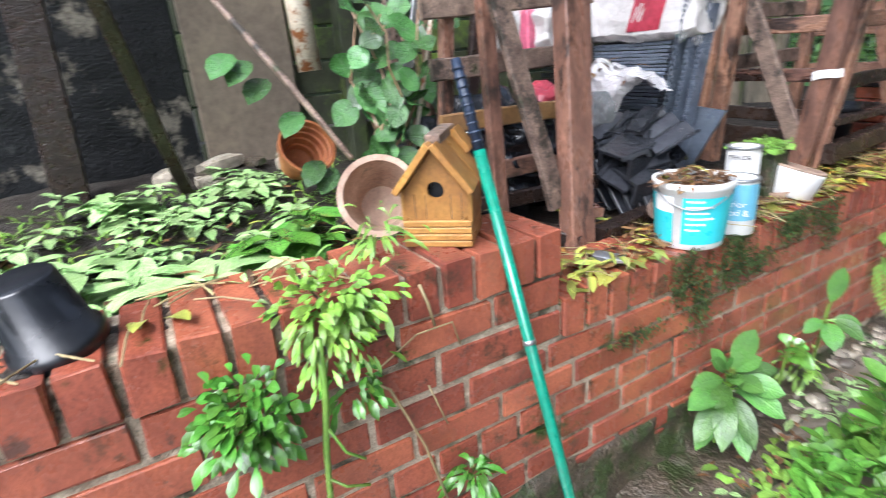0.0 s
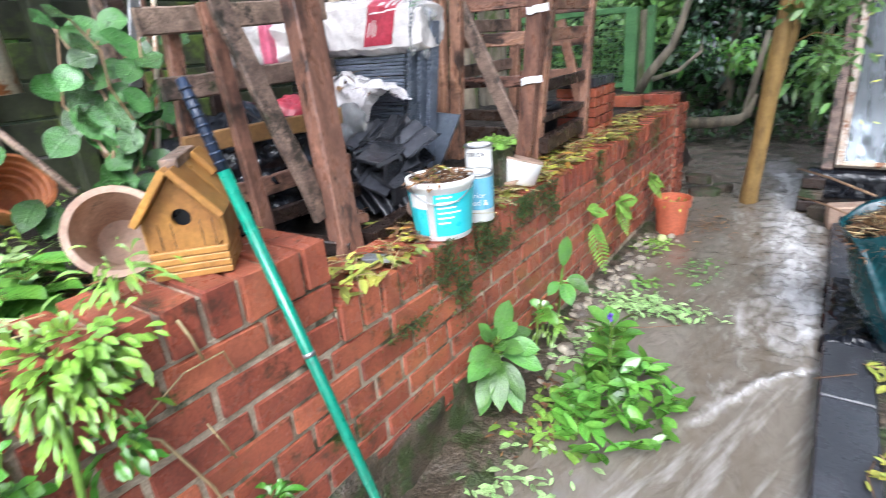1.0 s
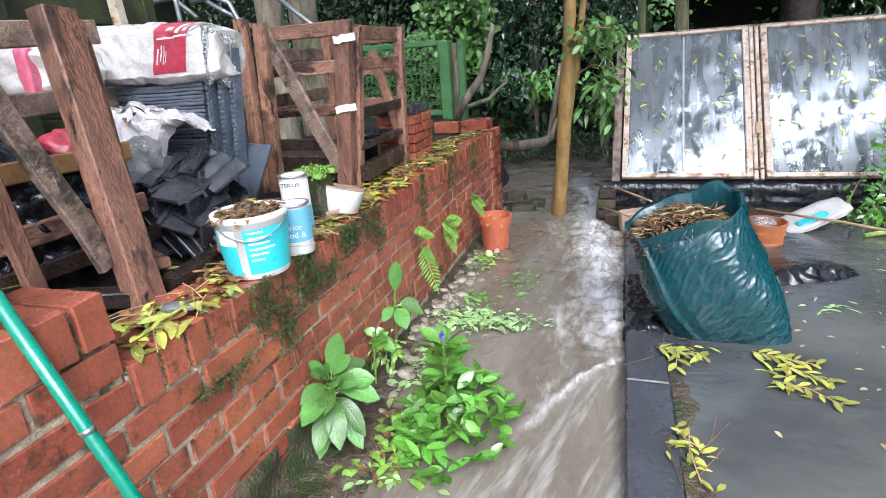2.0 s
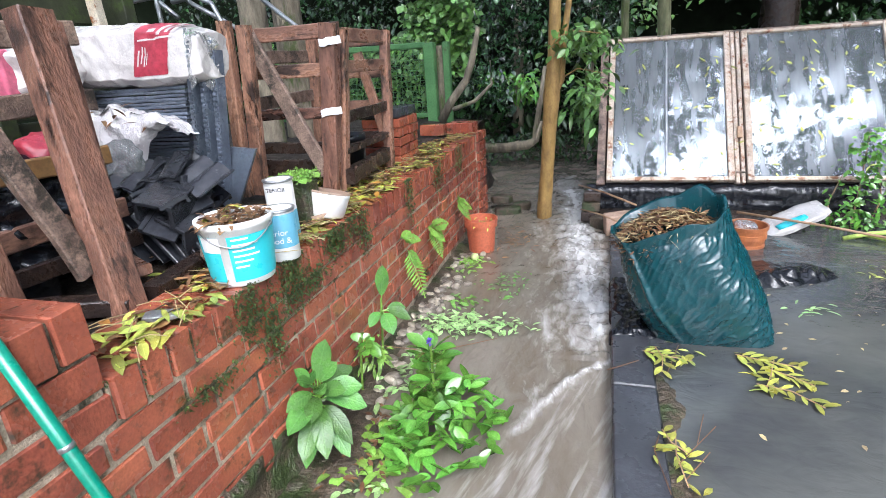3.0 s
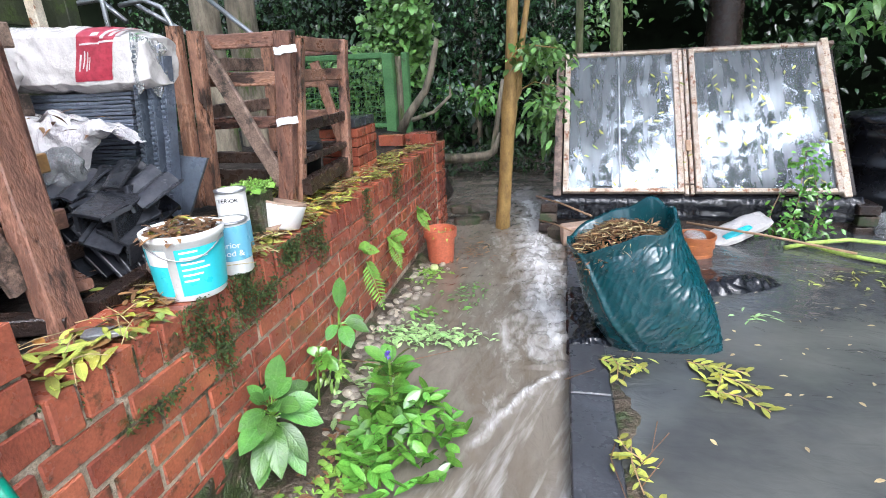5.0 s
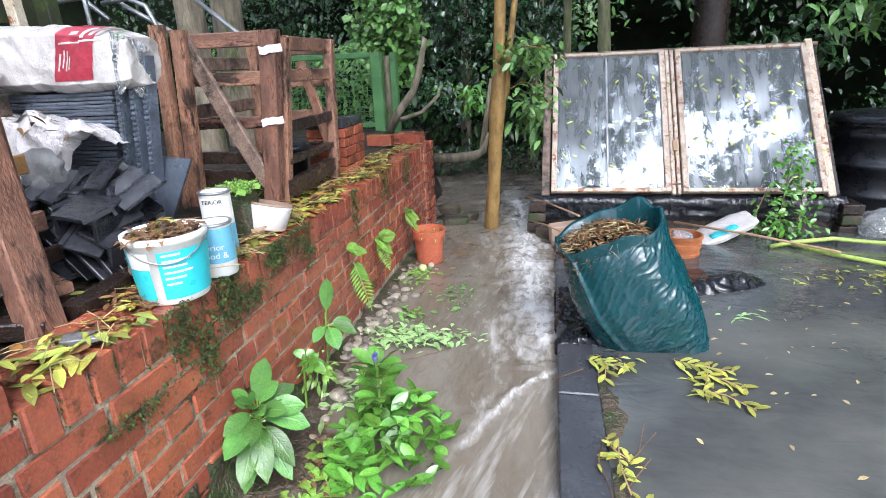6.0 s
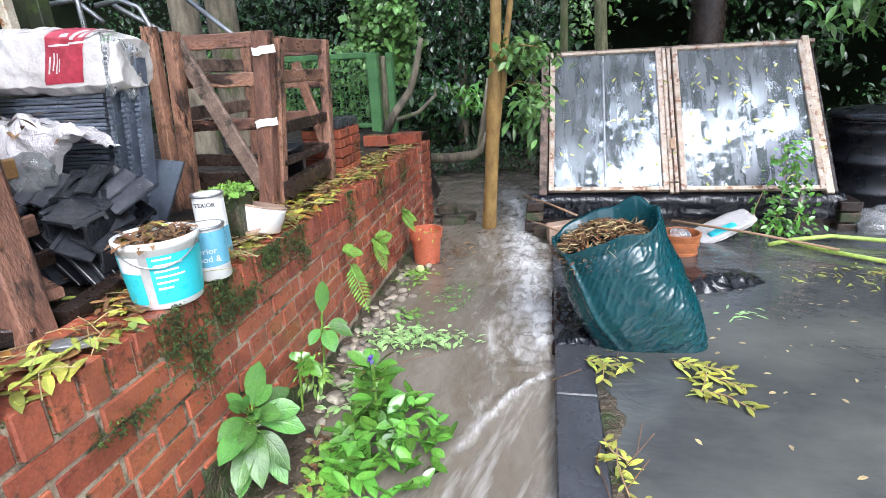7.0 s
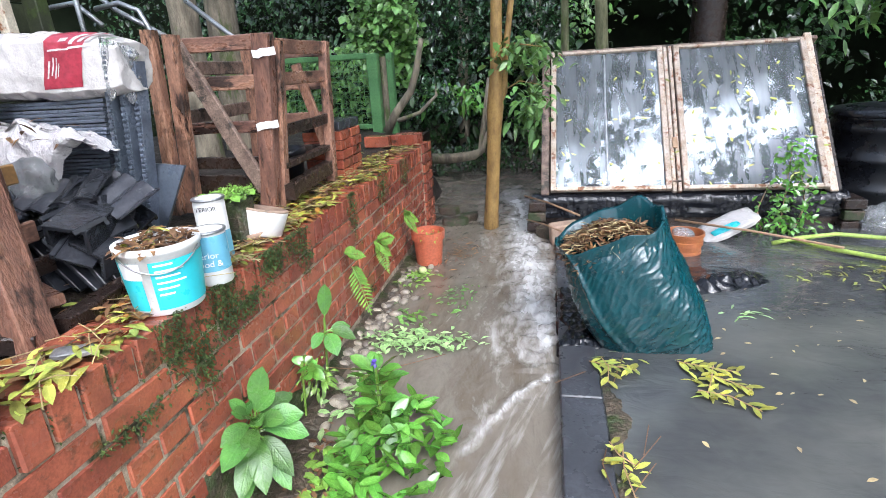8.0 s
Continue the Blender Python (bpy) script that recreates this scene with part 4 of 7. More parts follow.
for _ in range(150):
    a, r = rng.uniform(0, 6.28), 0.09 * math.sqrt(rng.random())
    d = rand_dir()
    d.z = abs(d.z) * 0.35
    fill.leaf((BX + r * math.cos(a), BY + r * math.sin(a), BZ + 0.165 + 0.03 * rng.random()), d, (0, 0, 1), rng.uniform(0.03, 0.07), rng.uniform(0.01, 0.02), 0.3)
part("leaf_fill", fill.mesh("leaf_fill"), BROWNLITTER, bucket, "brown dead leaves")
for k in range(9):
    a, r = rng.uniform(0, 6.28), 0.07 * math.sqrt(rng.random())
    d = rand_dir()
    d.z = abs(d.z) * 0.5 + 0.1
    blade = Leaves()
    blade.leaf((BX + r * math.cos(a), BY + r * math.sin(a), BZ + 0.18), d, (0, 0, 1), rng.uniform(0.05, 0.09), 0.018, 0.3)
    part("leaf", blade.mesh("leaf"), YELLOWLITTER, bucket, "yellow-green leaf")


def paint_tin(x, y, z, r, h, material, label, words):
    t = thing("paint_tin", (x, y, z), label, "tin", "paint tins")
    part("body", lathe([(0, z + 0.002), (r - 0.003, z), (r, z + 0.004), (r, z + h - 0.004), (r + 0.003, z + h), (r - 0.004, z + h + 0.001), (r - 0.008, z + h - 0.01), (0, z + h - 0.01)], Matrix.Translation((x, y, 0)), 40), WHITEPLASTIC, t, smooth=True)
    part("band", round_patch(x, y, r, r, z + h * 0.28, z + h * 0.93, -170, 20), material, t, "printed band", True)
    part("rim", lathe([(r + 0.001, z + h - 0.006), (r + 0.004, z + h - 0.003), (r + 0.003, z + h + 0.002), (r - 0.006, z + h + 0.002)], Matrix.Translation((x, y, 0)), 40), STEEL, t, "dull steel rim", True)
    for k, (text, a, zz, size, mm) in enumerate(words):
        cu = bpy.data.curves.new("lettering", "FONT")
        cu.body, cu.size, cu.align_x, cu.extrude = text, size, "CENTER", 0.0003
        cu.materials.append(mm)
        ob = new("lettering", cu)
        ob.parent, ob.matrix_parent_inverse = t, Matrix.Translation((-x, -y, -z))
        a = radians(a)
        ob.matrix_basis = Matrix.Translation((x + (r + 0.003) * math.cos(a), y + (r + 0.003) * math.sin(a), zz)) @ pose(0, 0, 0, 90, 0, math.degrees(a) + 90)
    return t


paint_tin(-0.018, 1.525, 0.684, 0.05, 0.16, BLUEPRINT, "blue and white metal paint tin standing on the wall", (("erior", -62, 0.77, 0.026, WHITEPLASTIC), ("ood &", -60, 0.745, 0.026, WHITEPLASTIC)))
tin = paint_tin(-0.118, 1.7, 0.684, 0.048, 0.212, WHITEPLASTIC, "tall white metal paint tin with dark lettering", (("TERIOR", -70, 0.862, 0.019, BLACKPLASTIC),))
part("print_band", round_patch(-0.118, 1.7, 0.048, 0.048, 0.7, 0.79, -170, 20, lift=0.002), BLUEPRINT, tin, smooth=True)
part("handle", tube([(-0.175 - 0.05 * math.sin(a), 1.62, 0.76 + 0.06 * math.cos(a)) for a in [0.2 + 2.4 * k / 14 for k in range(15)]], 0.006, 8), WHITEPLASTIC, tin, smooth=True)
# mossy block
blk = solid("concrete_block", box((-0.195, 1.83, 0.66), (-0.1, 1.94, 0.855), 0.012), FOOTING, "small mossy concrete block standing on the wall", "block")
ms = Leaves()
for _ in range(500):
    ms.leaf((rng.uniform(-0.205, -0.09), rng.uniform(1.82, 1.95), 0.852 + 0.03 * rng.random()), rand_dir() + Vector((0, 0, 0.7)), (0, 1, 0), 0.014, 0.008, 0.2, seg=2)
for _ in range(22):
    ms.leaf((rng.uniform(-0.22, -0.11), rng.uniform(1.82, 1.92), 0.868), rand_dir(0.7), (0.3, -0.5, 1), rng.uniform(0.045, 0.065), 0.034, 0.25, 0.15, 5)
solid("moss", ms.mesh("moss"), LEAFLIME, "bright moss cushion on the concrete block", "moss", kind="stuff")
# overturned white pot and saucer
wm = Matrix.Translation((-0.088, 1.95, 0.752)) @ pose(0, 0, 0, -13, 10, 0) @ Matrix.Diagonal((1.12, 1.12, 0.82, 1))
wp = solid("plant_pot", lathe([(0, -0.068), (0.062, -0.069), (0.068, -0.062), (0.078, 0.03), (0.079, 0.046), (0.073, 0.048), (0.068, 0.03), (0, 0.022)], wm, 44), WHITEPLASTIC, "white plastic plant pot standing askew on the wall", "pot", smooth=True)
part("soil", lathe([(0, 0.04), (0.05, 0.046), (0.074, 0.053), (0.08, 0.05), (0.08, 0.044), (0.07, 0.03)], wm, 30), TERRAPALE, wp, "dried tan soil", True)
solid("saucer", lathe([(0, 0), (0.055, 0.0), (0.075, 0.035), (0.07, 0.037), (0.05, 0.008), (0, 0.008)], Matrix.Translation((-0.11, 1.92, 0.687)) @ pose(0, 0, 0, 4, -6, 0), 36), TERRAPALE, "stained cream saucer on the wall", "saucer", smooth=True)

# ---- heap of black slabs, polythene and bags behind the near pallet ----
def roof_tile(m, sx, sy, material, hood=False):
    """A flat interlocking tile with a nib along one edge, or a folded ridge tile."""
    bm = box((-sx, -sy, -0.007), (sx, sy, 0.007), 0.002)
    if hood:
        box((sx - 0.014, -sy, -0.075), (sx, sy, 0.006), 0.003, bm)
        box((-sx, -sy, -0.06), (-sx + 0.014, sy, 0.006), 0.003, bm)
    else:
        box((-sx, sy - 0.012, -0.02), (sx, sy, 0.006), 0.002, bm)
        box((-sx, -sy, 0.004), (-sx + 0.016, sy, 0.014), 0.002, bm)
    bm.transform(m)
    solid("roof_tile", bm, material, "loose wet black roof tile in an untidy heap", "roof tile", "heap of roof tiles")


for k in range(7):
    roof_tile(pose(-0.56 + 0.045 * k, 1.47 + 0.012 * k, 0.775 - 0.005 * k, rng.uniform(-6, 6), 54 + rng.uniform(-4, 4), rng.uniform(-8, 4)), 0.105, 0.075, (TILEBLACK, BLACKPLASTIC)[k % 3 == 2])
for x, y, z, a, b, c in ((-0.37, 1.47, 0.9, 14, 12, 10), (-0.33, 1.5, 0.82, 8, 20, -6), (-0.44, 1.6, 0.92, -8, -6, 16)):
    roof_tile(pose(x, y, z, a, b, c), 0.062, 0.08, TILEBLACK, True)
for k in range(14):
    x, y = rng.uniform(-0.7, -0.34), rng.uniform(1.44, 1.68)
    roof_tile(pose(x, y, 0.72 + 0.2 * rng.random(), rng.uniform(10, 60), rng.uniform(-30, 45), rng.uniform(-40, 40)), rng.uniform(0.045, 0.08), rng.uniform(0.035, 0.06), (TILEBLACK, POLYTHENE)[k % 2])
for k, (x0, y0, z0, tilt, turn) in enumerate(((-0.47, 1.58, 0.955, -10, 8), (-0.35, 1.6, 0.93, 16, -14), (-0.58, 1.55, 0.945, 4, -4))):
    wavy = grid(-0.1, 0.1, -0.075, 0.075, 60, 20, lambda x, y: 0.016 * abs(math.sin(x * 42 + 3 * y)) + 0.008 * nz(x, y, 12, k))
    r = bmesh.ops.extrude_face_region(wavy, geom=wavy.faces[:])
    bmesh.ops.translate(wavy, verts=[v for v in r["geom"] if isinstance(v, bmesh.types.BMVert)], vec=(0, 0, -0.006))
    wavy.transform(pose(x0, y0, z0, 24, tilt, turn))
    solid("corrugated_sheet", wavy, TILEBLACK, "offcut of wet black corrugated sheet on the tile heap", "sheet", "black offcuts", smooth=False)
slate_bm = bmesh.new()
for y0 in (0.0, 0.012):
    slate_bm.faces.new([slate_bm.verts.new(p) for p in ((-0.44, 1.84 + y0, 0.99), (-0.275, 1.83 + y0, 0.978), (-0.355, 1.79 + y0, 0.79), (-0.42, 1.79 + y0, 0.69))])
slate_bm.verts.ensure_lookup_table()
for k in range(4):
    slate_bm.faces.new([slate_bm.verts[i] for i in (k, (k + 1) % 4, 4 + (k + 1) % 4, 4 + k)])
solid("roof_slate", slate_bm, CORRUGATED, "single broken dark slate leaning against the sheets", "slate")
solid("log", tube([(-0.2, 1.42, 0.73), (-0.3, 1.62, 0.745)], [0.035, 0.04], 14, rough=0.05), GREYWOOD, "short cut log lying under the pallet", "log", smooth=False)
def limp_bag():
    """A thin bag draped over the heap, creased, with an uneven hem."""
    bm = bmesh.new()
    rows = []
    for i in range(91):
        u = i / 90
        top = 1.168 - 0.075 * u ** 3 + 0.012 * math.sin(u * 17)
        low = 1.02 - 0.1 * math.sin(math.pi * min(1, u * 1.25)) + (0.1 * max(0, u - 0.5) / 0.5) + 0.018 * nz(u, 0, 9, 4)
        row = []
        for j in range(61):
            v = j / 60
            p = Vector((-0.84 + 0.44 * u, 1.64 - 0.07 * math.sin(math.pi * (0.15 + 0.7 * v)), top + (low - top) * v))
            crease = (0.5 - abs(noise.noise(Vector((p.x * 14 + p.z * 9, 0, p.z * 8 - p.x * 5))))) * 0.028 + (0.5 - abs(noise.noise(Vector((p.x * 33 - p.z * 20, 4, p.z * 25))))) * 0.005
            p.y -= crease - 0.02
            row.append(bm.verts.new(p))
        for j in range(8):
            v = j / 7
            row.insert(0, bm.verts.new((-0.84 + 0.44 * u, 1.61 + 0.1 * v, top - 0.008 - 0.02 * v + 0.02 * nz(u, v, 8, 2))))
        rows.append(row)
    for p, q in zip(rows, rows[1:]):
        for k in range(len(p) - 1):
            bm.faces.new((p[k], q[k], q[k + 1], p[k + 1]))
    return bm


solid("plastic_bag", limp_bag(), FILM, "crumpled white plastic bag with pink print", "bag", smooth=True)
bl = Leaves()
for _ in range(12):
    bl.leaf((rng.uniform(-0.72, -0.45), rng.uniform(1.49, 1.62), rng.uniform(1.1, 1.17)), rand_dir(0.6), (0, 0, 1), 0.06, 0.014, 0.3)
solid("leaf_litter", bl.mesh("leaf_litter"), BROWNLITTER, "dead leaves caught in the crumpled bag", "leaves", kind="stuff")
solid("plastic_bag", pillow((-0.66, 1.515, 0.94), (-0.5, 1.57, 1.06), 20, 0.03, 0.6, 15.0), CLEARFILM, "torn scrap of clear plastic bag", "bag", smooth=True)
solid("plastic_bag", pillow((-0.74, 1.35, 1.0), (-0.63, 1.43, 1.09), 30, 0.025, 0.6, 9.0, None, 1.2), REDPRINT, "crumpled crimson plastic packet", "bag", smooth=True)
s2 = solid("cement_sack", pillow((-1.15, 1.42, 1.2), (-0.74, 1.64, 1.37), 46, 0.02, 0.4, 3.0, None, 0.8), WHITESACK, "slack white sack with pink print behind the pallet", "sack", smooth=True)
part("print_patch", pillow((-0.84, 1.4, 1.21), (-0.79, 1.44, 1.36), 16, 0.008, 0.1, 4.0), PINKPRINT, s2, smooth=True)

solid("polythene_sheet", pillow((-0.8, 0.93, 0.72), (-0.54, 1.42, 1.02), 70, 0.05, 0.35, 21.0, None, 1.1), POLYTHENE, "crumpled black polythene sheet piled behind the pallet slats", "sheet", smooth=True)

# stacked bricks and tiles beyond the crate
st = thing("brick_stack", (-0.27, 3.2, 0.68), "neat stack of dark red bricks on the bed", "bricks")
for r in range(6):
    for k in range(2):
        part("brick", box((-0.4 + rng.uniform(-0.006, 0.006), 3.02 + 0.16 * k, 0.68 + 0.053 * r), (-0.17 + rng.uniform(-0.008, 0.008), 3.17 + 0.16 * k, 0.729 + 0.053 * r), 0.004), BRICK if r < 5 else STONE_DARK, st)

# ---- green mesh gate ----
gate = thing("mesh_gate", (-1.1, 5.2, 0.68), "green painted metal gate with wire mesh", "gate")
part("post", box((-0.7, 5.17, 0.6), (-0.6, 5.26, 1.39), 0.006), GREENPAINT, gate)
part("post", box((-0.53, 5.22, 0.6), (-0.47, 5.3, 1.39), 0.006), GREENPAINT, gate)
part("top_rail", box((-2.6, 5.19, 1.35), (-0.7, 5.23, 1.4), 0.005), GREENPAINT, gate)
part("bottom_rail", box((-2.6, 5.19, 0.72), (-0.7, 5.23, 0.76), 0.005), GREENPAINT, gate)
wires = bmesh.new()
for k in range(13):
    tube([(-2.58, 5.21, 0.77 + 0.048 * k), (-0.7, 5.21, 0.77 + 0.048 * k)], 0.002, 5, wires)
for k in range(40):
    tube([(-2.58 + 0.048 * k, 5.205, 0.75), (-2.58 + 0.048 * k, 5.205, 1.36)], 0.002, 5, wires)
part("mesh", wires, GREENPAINT, gate)
solid("fence_post", tube([(-0.57, 5.3, 0.55), (-0.565, 5.3, 1.36)], [0.05, 0.045], 10, rough=0.05), BARK, "old dark wooden post beside the gate", "post")
db = bmesh.new()
tube([(-0.52, 5.05, 0.7), (-0.42, 5.02, 0.86), (-0.26, 5.0, 1.05), (-0.2, 5.0, 1.2), (-0.13, 5.0, 1.48)], [0.045, 0.04, 0.034, 0.03, 0.022], 9, db, 0.1)
tube([(-0.4, 5.0, 0.8), (-0.2, 5.05, 0.86), (-0.05, 5.1, 1.0), (-0.06, 5.12, 1.2)], [0.022, 0.018, 0.014, 0.008], 7, db, 0.1)
solid("dead_branch", db, BARK, "bare grey dead branch rising behind the wall end", "branch", smooth=True)

# ---- bricks and stones at the end of the path ----
for x, y, z, a, sz in ((0.2, 4.35, 0.02, 20, (0.2, 0.1, 0.1)), (0.14, 4.42, 0.11, -14, (0.16, 0.1, 0.07)), (0.3, 4.5, 0.02, 60, (0.14, 0.1, 0.1))):
    solid("stone", pillow([-v / 2 for v in sz], [v / 2 for v in sz], 10, 0.01, 0.2, x * 40, pose(x, y, z, 0, 0, a)), FOOTING, "rough mossy stone in the shallow water", "stone", "stones by the wall end", smooth=True)

for x, y, z, a, m in ((1.06, 3.9, 0.1, 12, TERRAPALE), (0.97, 4.02, 0.04, -30, FOOTING)):
    solid("loose_brick", box((-0.1, -0.05, -0.09), (0.1, 0.05, 0.055), 0.008, m=pose(x, y, z, 4, -5, a)), m, "loose worn brick in the running water", "brick", "bricks by the cold frame")

# ---- young tree in the stream ----
tree = thing("tree", (0.48, 4.28, -0.1), "slim young tree with ochre bark in the floodwater", "tree")
part("trunk", tube([(0.5, 4.28, -0.14), (0.508, 4.26, 0.1), (0.535, 4.2, 0.4), (0.556, 4.16, 0.75), (0.575, 4.13, 0.95), (0.588, 4.11, 1.2), (0.6, 4.1, 1.65), (0.63, 4.06, 2.4), (0.7, 4.0, 3.6)], [0.064, 0.056, 0.05, 0.052, 0.06, 0.042, 0.037, 0.032, 0.02], 14, rough=0.04), TRUNK, tree, smooth=True)
br = bmesh.new()
tube([(0.58, 4.13, 0.93), (0.635, 4.14, 1.05), (0.65, 4.15, 1.3), (0.7, 4.18, 1.7), (0.76, 4.2, 2.6)], [0.03, 0.026, 0.022, 0.02, 0.01], 10, br, 0.06)
tube([(0.6, 4.1, 1.3), (0.72, 4.0, 1.36), (0.9, 3.98, 1.33)], [0.008, 0.006, 0.003], 6, br)
tube([(0.62, 4.14, 1.05), (0.75, 4.1, 1.12), (0.92, 4.1, 1.08)], [0.006, 0.004, 0.002], 6, br)
part("branch", br, TRUNK, tree, smooth=True)
lv = Leaves()
for _ in range(260):
    c = Vector((rng.gauss(0.79, 0.11), rng.gauss(4.05, 0.1), rng.gauss(1.3, 0.055) - 0.0))
    if rng.random() < 0.28:
        c = Vector((rng.gauss(0.85, 0.08), rng.gauss(4.1, 0.06), rng.gauss(1.02, 0.09)))
    lv.leaf(c, rand_dir(0.5) + Vector((0, 0, -0.3)), rand_dir() + Vector((0, 0, 1)), rng.uniform(0.05, 0.09), rng.uniform(0.025, 0.045), 0.3)
part("crown", lv.mesh("crown"), LEAFMID, tree, "fresh green leaves")

# ---- cold frame ----
cf = thing("cold_frame", (1.9, 4.6, 0.05), "old cold frame with two streaked glass lights in peeling timber", "cold frame")
U = Matrix(((1, 0, 0, 0.94), (0, 0.612, -0.791, 4.2), (0, 0.791, 0.612, 0.3), (0, 0, 0, 1)))
W, H = 1.95, 1.225


def lit(name, lo, hi, material, label="", bev=0.004):
    return part(name, box(lo, hi, bev, m=U), material, cf, label)


for x0, x1 in ((0.025, 0.875), (0.955, 1.885)):
    light = lit("glazed_light", (x0, 0.0, 0.0), (x0 + 0.04, H, 0.045), PALEWOOD, "peeling pale timber light")
    for lo, hi in (((x1 - 0.04, 0.0, 0.0), (x1, H, 0.045)), ((x0 + 0.04, 0.0, 0.002), (x1 - 0.04, 0.03, 0.043)), ((x0 + 0.04, H - 0.025, 0.002), (x1 - 0.04, H, 0.043))):
        part("rail", box(lo, hi, 0.004, m=U), PALEWOOD, light)
    g = part("pane", box((x0 + 0.035, 0.02, 0.018), (x1 - 0.035, H - 0.015, 0.023), 0, m=U), GLASS, light, "streaked wet glass")
    g.visible_shadow = False
lit("glazing_bar", (0.43, 0.05, 0.02), (0.445, H - 0.04, 0.03), STEEL)
lit("mullion", (0.884, -0.01, -0.03), (0.912, H + 0.01, 0.022), PALEWOOD)
lit("mullion", (0.92, -0.01, -0.03), (0.946, H + 0.01, 0.028), PALEWOOD)
lit("latch", (0.9, 0.33, 0.028), (0.935, 0.42, 0.042), CANE, "brown timber latch")
lit("joint_strip", (0.885, 0.06, 0.022), (0.945, 0.072, 0.036), GREYWOOD)
lit("side_rail", (-0.045, -0.02, -0.05), (0.015, H + 0.03, 0.02), GREYWOOD)
lit("side_rail", (1.89, -0.02, -0.05), (1.94, H + 0.06, 0.02), PALEWOOD)
lit("top_rail", (-0.02, H + 0.003, -0.05), (1.98, H + 0.035, 0.015), GREYWOOD)
part("back_wall", box((0.9, 4.97, -0.1), (2.93, 5.02, 1.24), 0.004), DARKWOOD, cf)
for x in (0.905, 2.9):
    sb = bmesh.new()
    vs = [[sb.verts.new((x + dx, yy, zz)) for yy, zz in ((4.24, -0.1), (4.97, -0.1), (4.97, 1.21), (4.24, 0.29))] for dx in (0, 0.03)]
    sb.faces.new(vs[0]), sb.faces.new(vs[1][::-1])
    for k in range(4):
        sb.faces.new((vs[0][k], vs[0][(k + 1) % 4], vs[1][(k + 1) % 4], vs[1][k]))
    part("side_wall", sb, DARKWOOD, cf)
part("inner_bed", box((0.94, 4.26, -0.1), (2.9, 4.96, 0.12), 0.01), SOIL, cf)
kerb = bmesh.new()
rows = []
for i in range(241):
    x = 0.83 + 2.12 * i / 240
    rows.append([kerb.verts.new((x, yy - 0.028 * (0.5 - abs(nz(x, zz * 1.7, 11, 3))) - 0.014 * (0.5 - abs(nz(x * 1.3, zz * 2, 31, 3))), zz + 0.01 * nz(x, zz, 7, 8))) for yy, zz in ((4.26, 0.285), (4.21, 0.29), (4.185, 0.278), (4.17, 0.26), (4.165, 0.24), (4.163, 0.22), (4.17, 0.2), (4.172, 0.18), (4.168, 0.16), (4.165, 0.14), (4.175, 0.125), (4.18, 0.115))])
for p, q in zip(rows, rows[1:]):
    for k in range(11):
        kerb.faces.new((p[k], p[k + 1], q[k + 1], q[k]))
part("polythene_apron", kerb, POLYTHENE, cf, "shiny black polythene", True)
part("kerb", box((0.86, 4.19, -0.12), (2.95, 4.26, 0.28), 0.006), DARKWOOD, cf)
for x in (0.8, 2.9):
    for r in range(4):
        part("brick", box((x + rng.uniform(-0.01, 0.01), 4.1, -0.05 + 0.077 * r), (x + 0.13, 4.3, 0.018 + 0.077 * r), 0.006), DARKWOOD if r % 2 else FOOTING, cf)
for x in (0.33, 1.52):
    part("handle", tube([U @ Vector((x + 0.045 * math.cos(a), 0.03, 0.045 + 0.025 * math.sin(a))) for a in [math.pi * k / 8 for k in range(9)]], 0.006, 6), BLACKPLASTIC, cf, smooth=True)
sp = Leaves()
for _ in range(85):
    u, v = rng.uniform(0.08, 1.88), 0.05 + 1.1 * rng.random() ** 1.1
    p = U @ Vector((u, v, 0.028))
    a = rng.uniform(0, 6.28)
    w = U.to_3x3() @ Vector((math.cos(a), math.sin(a), 0.05))
    sp.leaf(p, w, U.to_3x3() @ Vector((0, 0, 1)), rng.uniform(0.032, 0.062), rng.uniform(0.01, 0.017), 0.0, 0.2)
solid("fallen_leaves", sp.mesh("fallen_leaves"), YELLOWLITTER, "yellow-green willow leaves stuck to the wet glass", "leaves", kind="stuff")

# water butt, clear bag
bt = thing("water_butt", (3.35, 4.75, 0.05), "large black plastic water butt with a lid", "barrel")
part("body", lathe([(0, 0.0), (0.3, 0.0), (0.33, 0.06), (0.345, 0.18), (0.356, 0.19), (0.358, 0.225), (0.348, 0.235), (0.352, 0.4), (0.364, 0.41), (0.366, 0.445), (0.354, 0.455), (0.36, 0.62), (0.37, 0.63), (0.37, 0.66), (0.345, 0.7), (0.36, 0.71), (0.36, 0.73), (0.34, 0.735)], Matrix.Translation((3.4, 4.75, 0)), 48), BLACKPLASTIC, bt, smooth=True)
part("lid", lathe([(0.37, 0.735), (0.372, 0.76), (0.34, 0.785), (0.15, 0.81), (0, 0.815)], Matrix.Translation((3.4, 4.75, 0)), 48), BLACKPLASTIC, bt, smooth=True)
solid("plastic_bag", pillow((3.02, 4.0, 0.0), (3.4, 4.25, 0.2), 30, 0.04, 0.5, 2.0), CLEARFILM, "crumpled clear plastic bag in the floodwater", "bag", smooth=True)

# ---- teal garden sack ----
gs = thing("garden_sack", (1.4, 2.46, 0.03), "dark teal woven garden sack full of dead leaves", "sack")


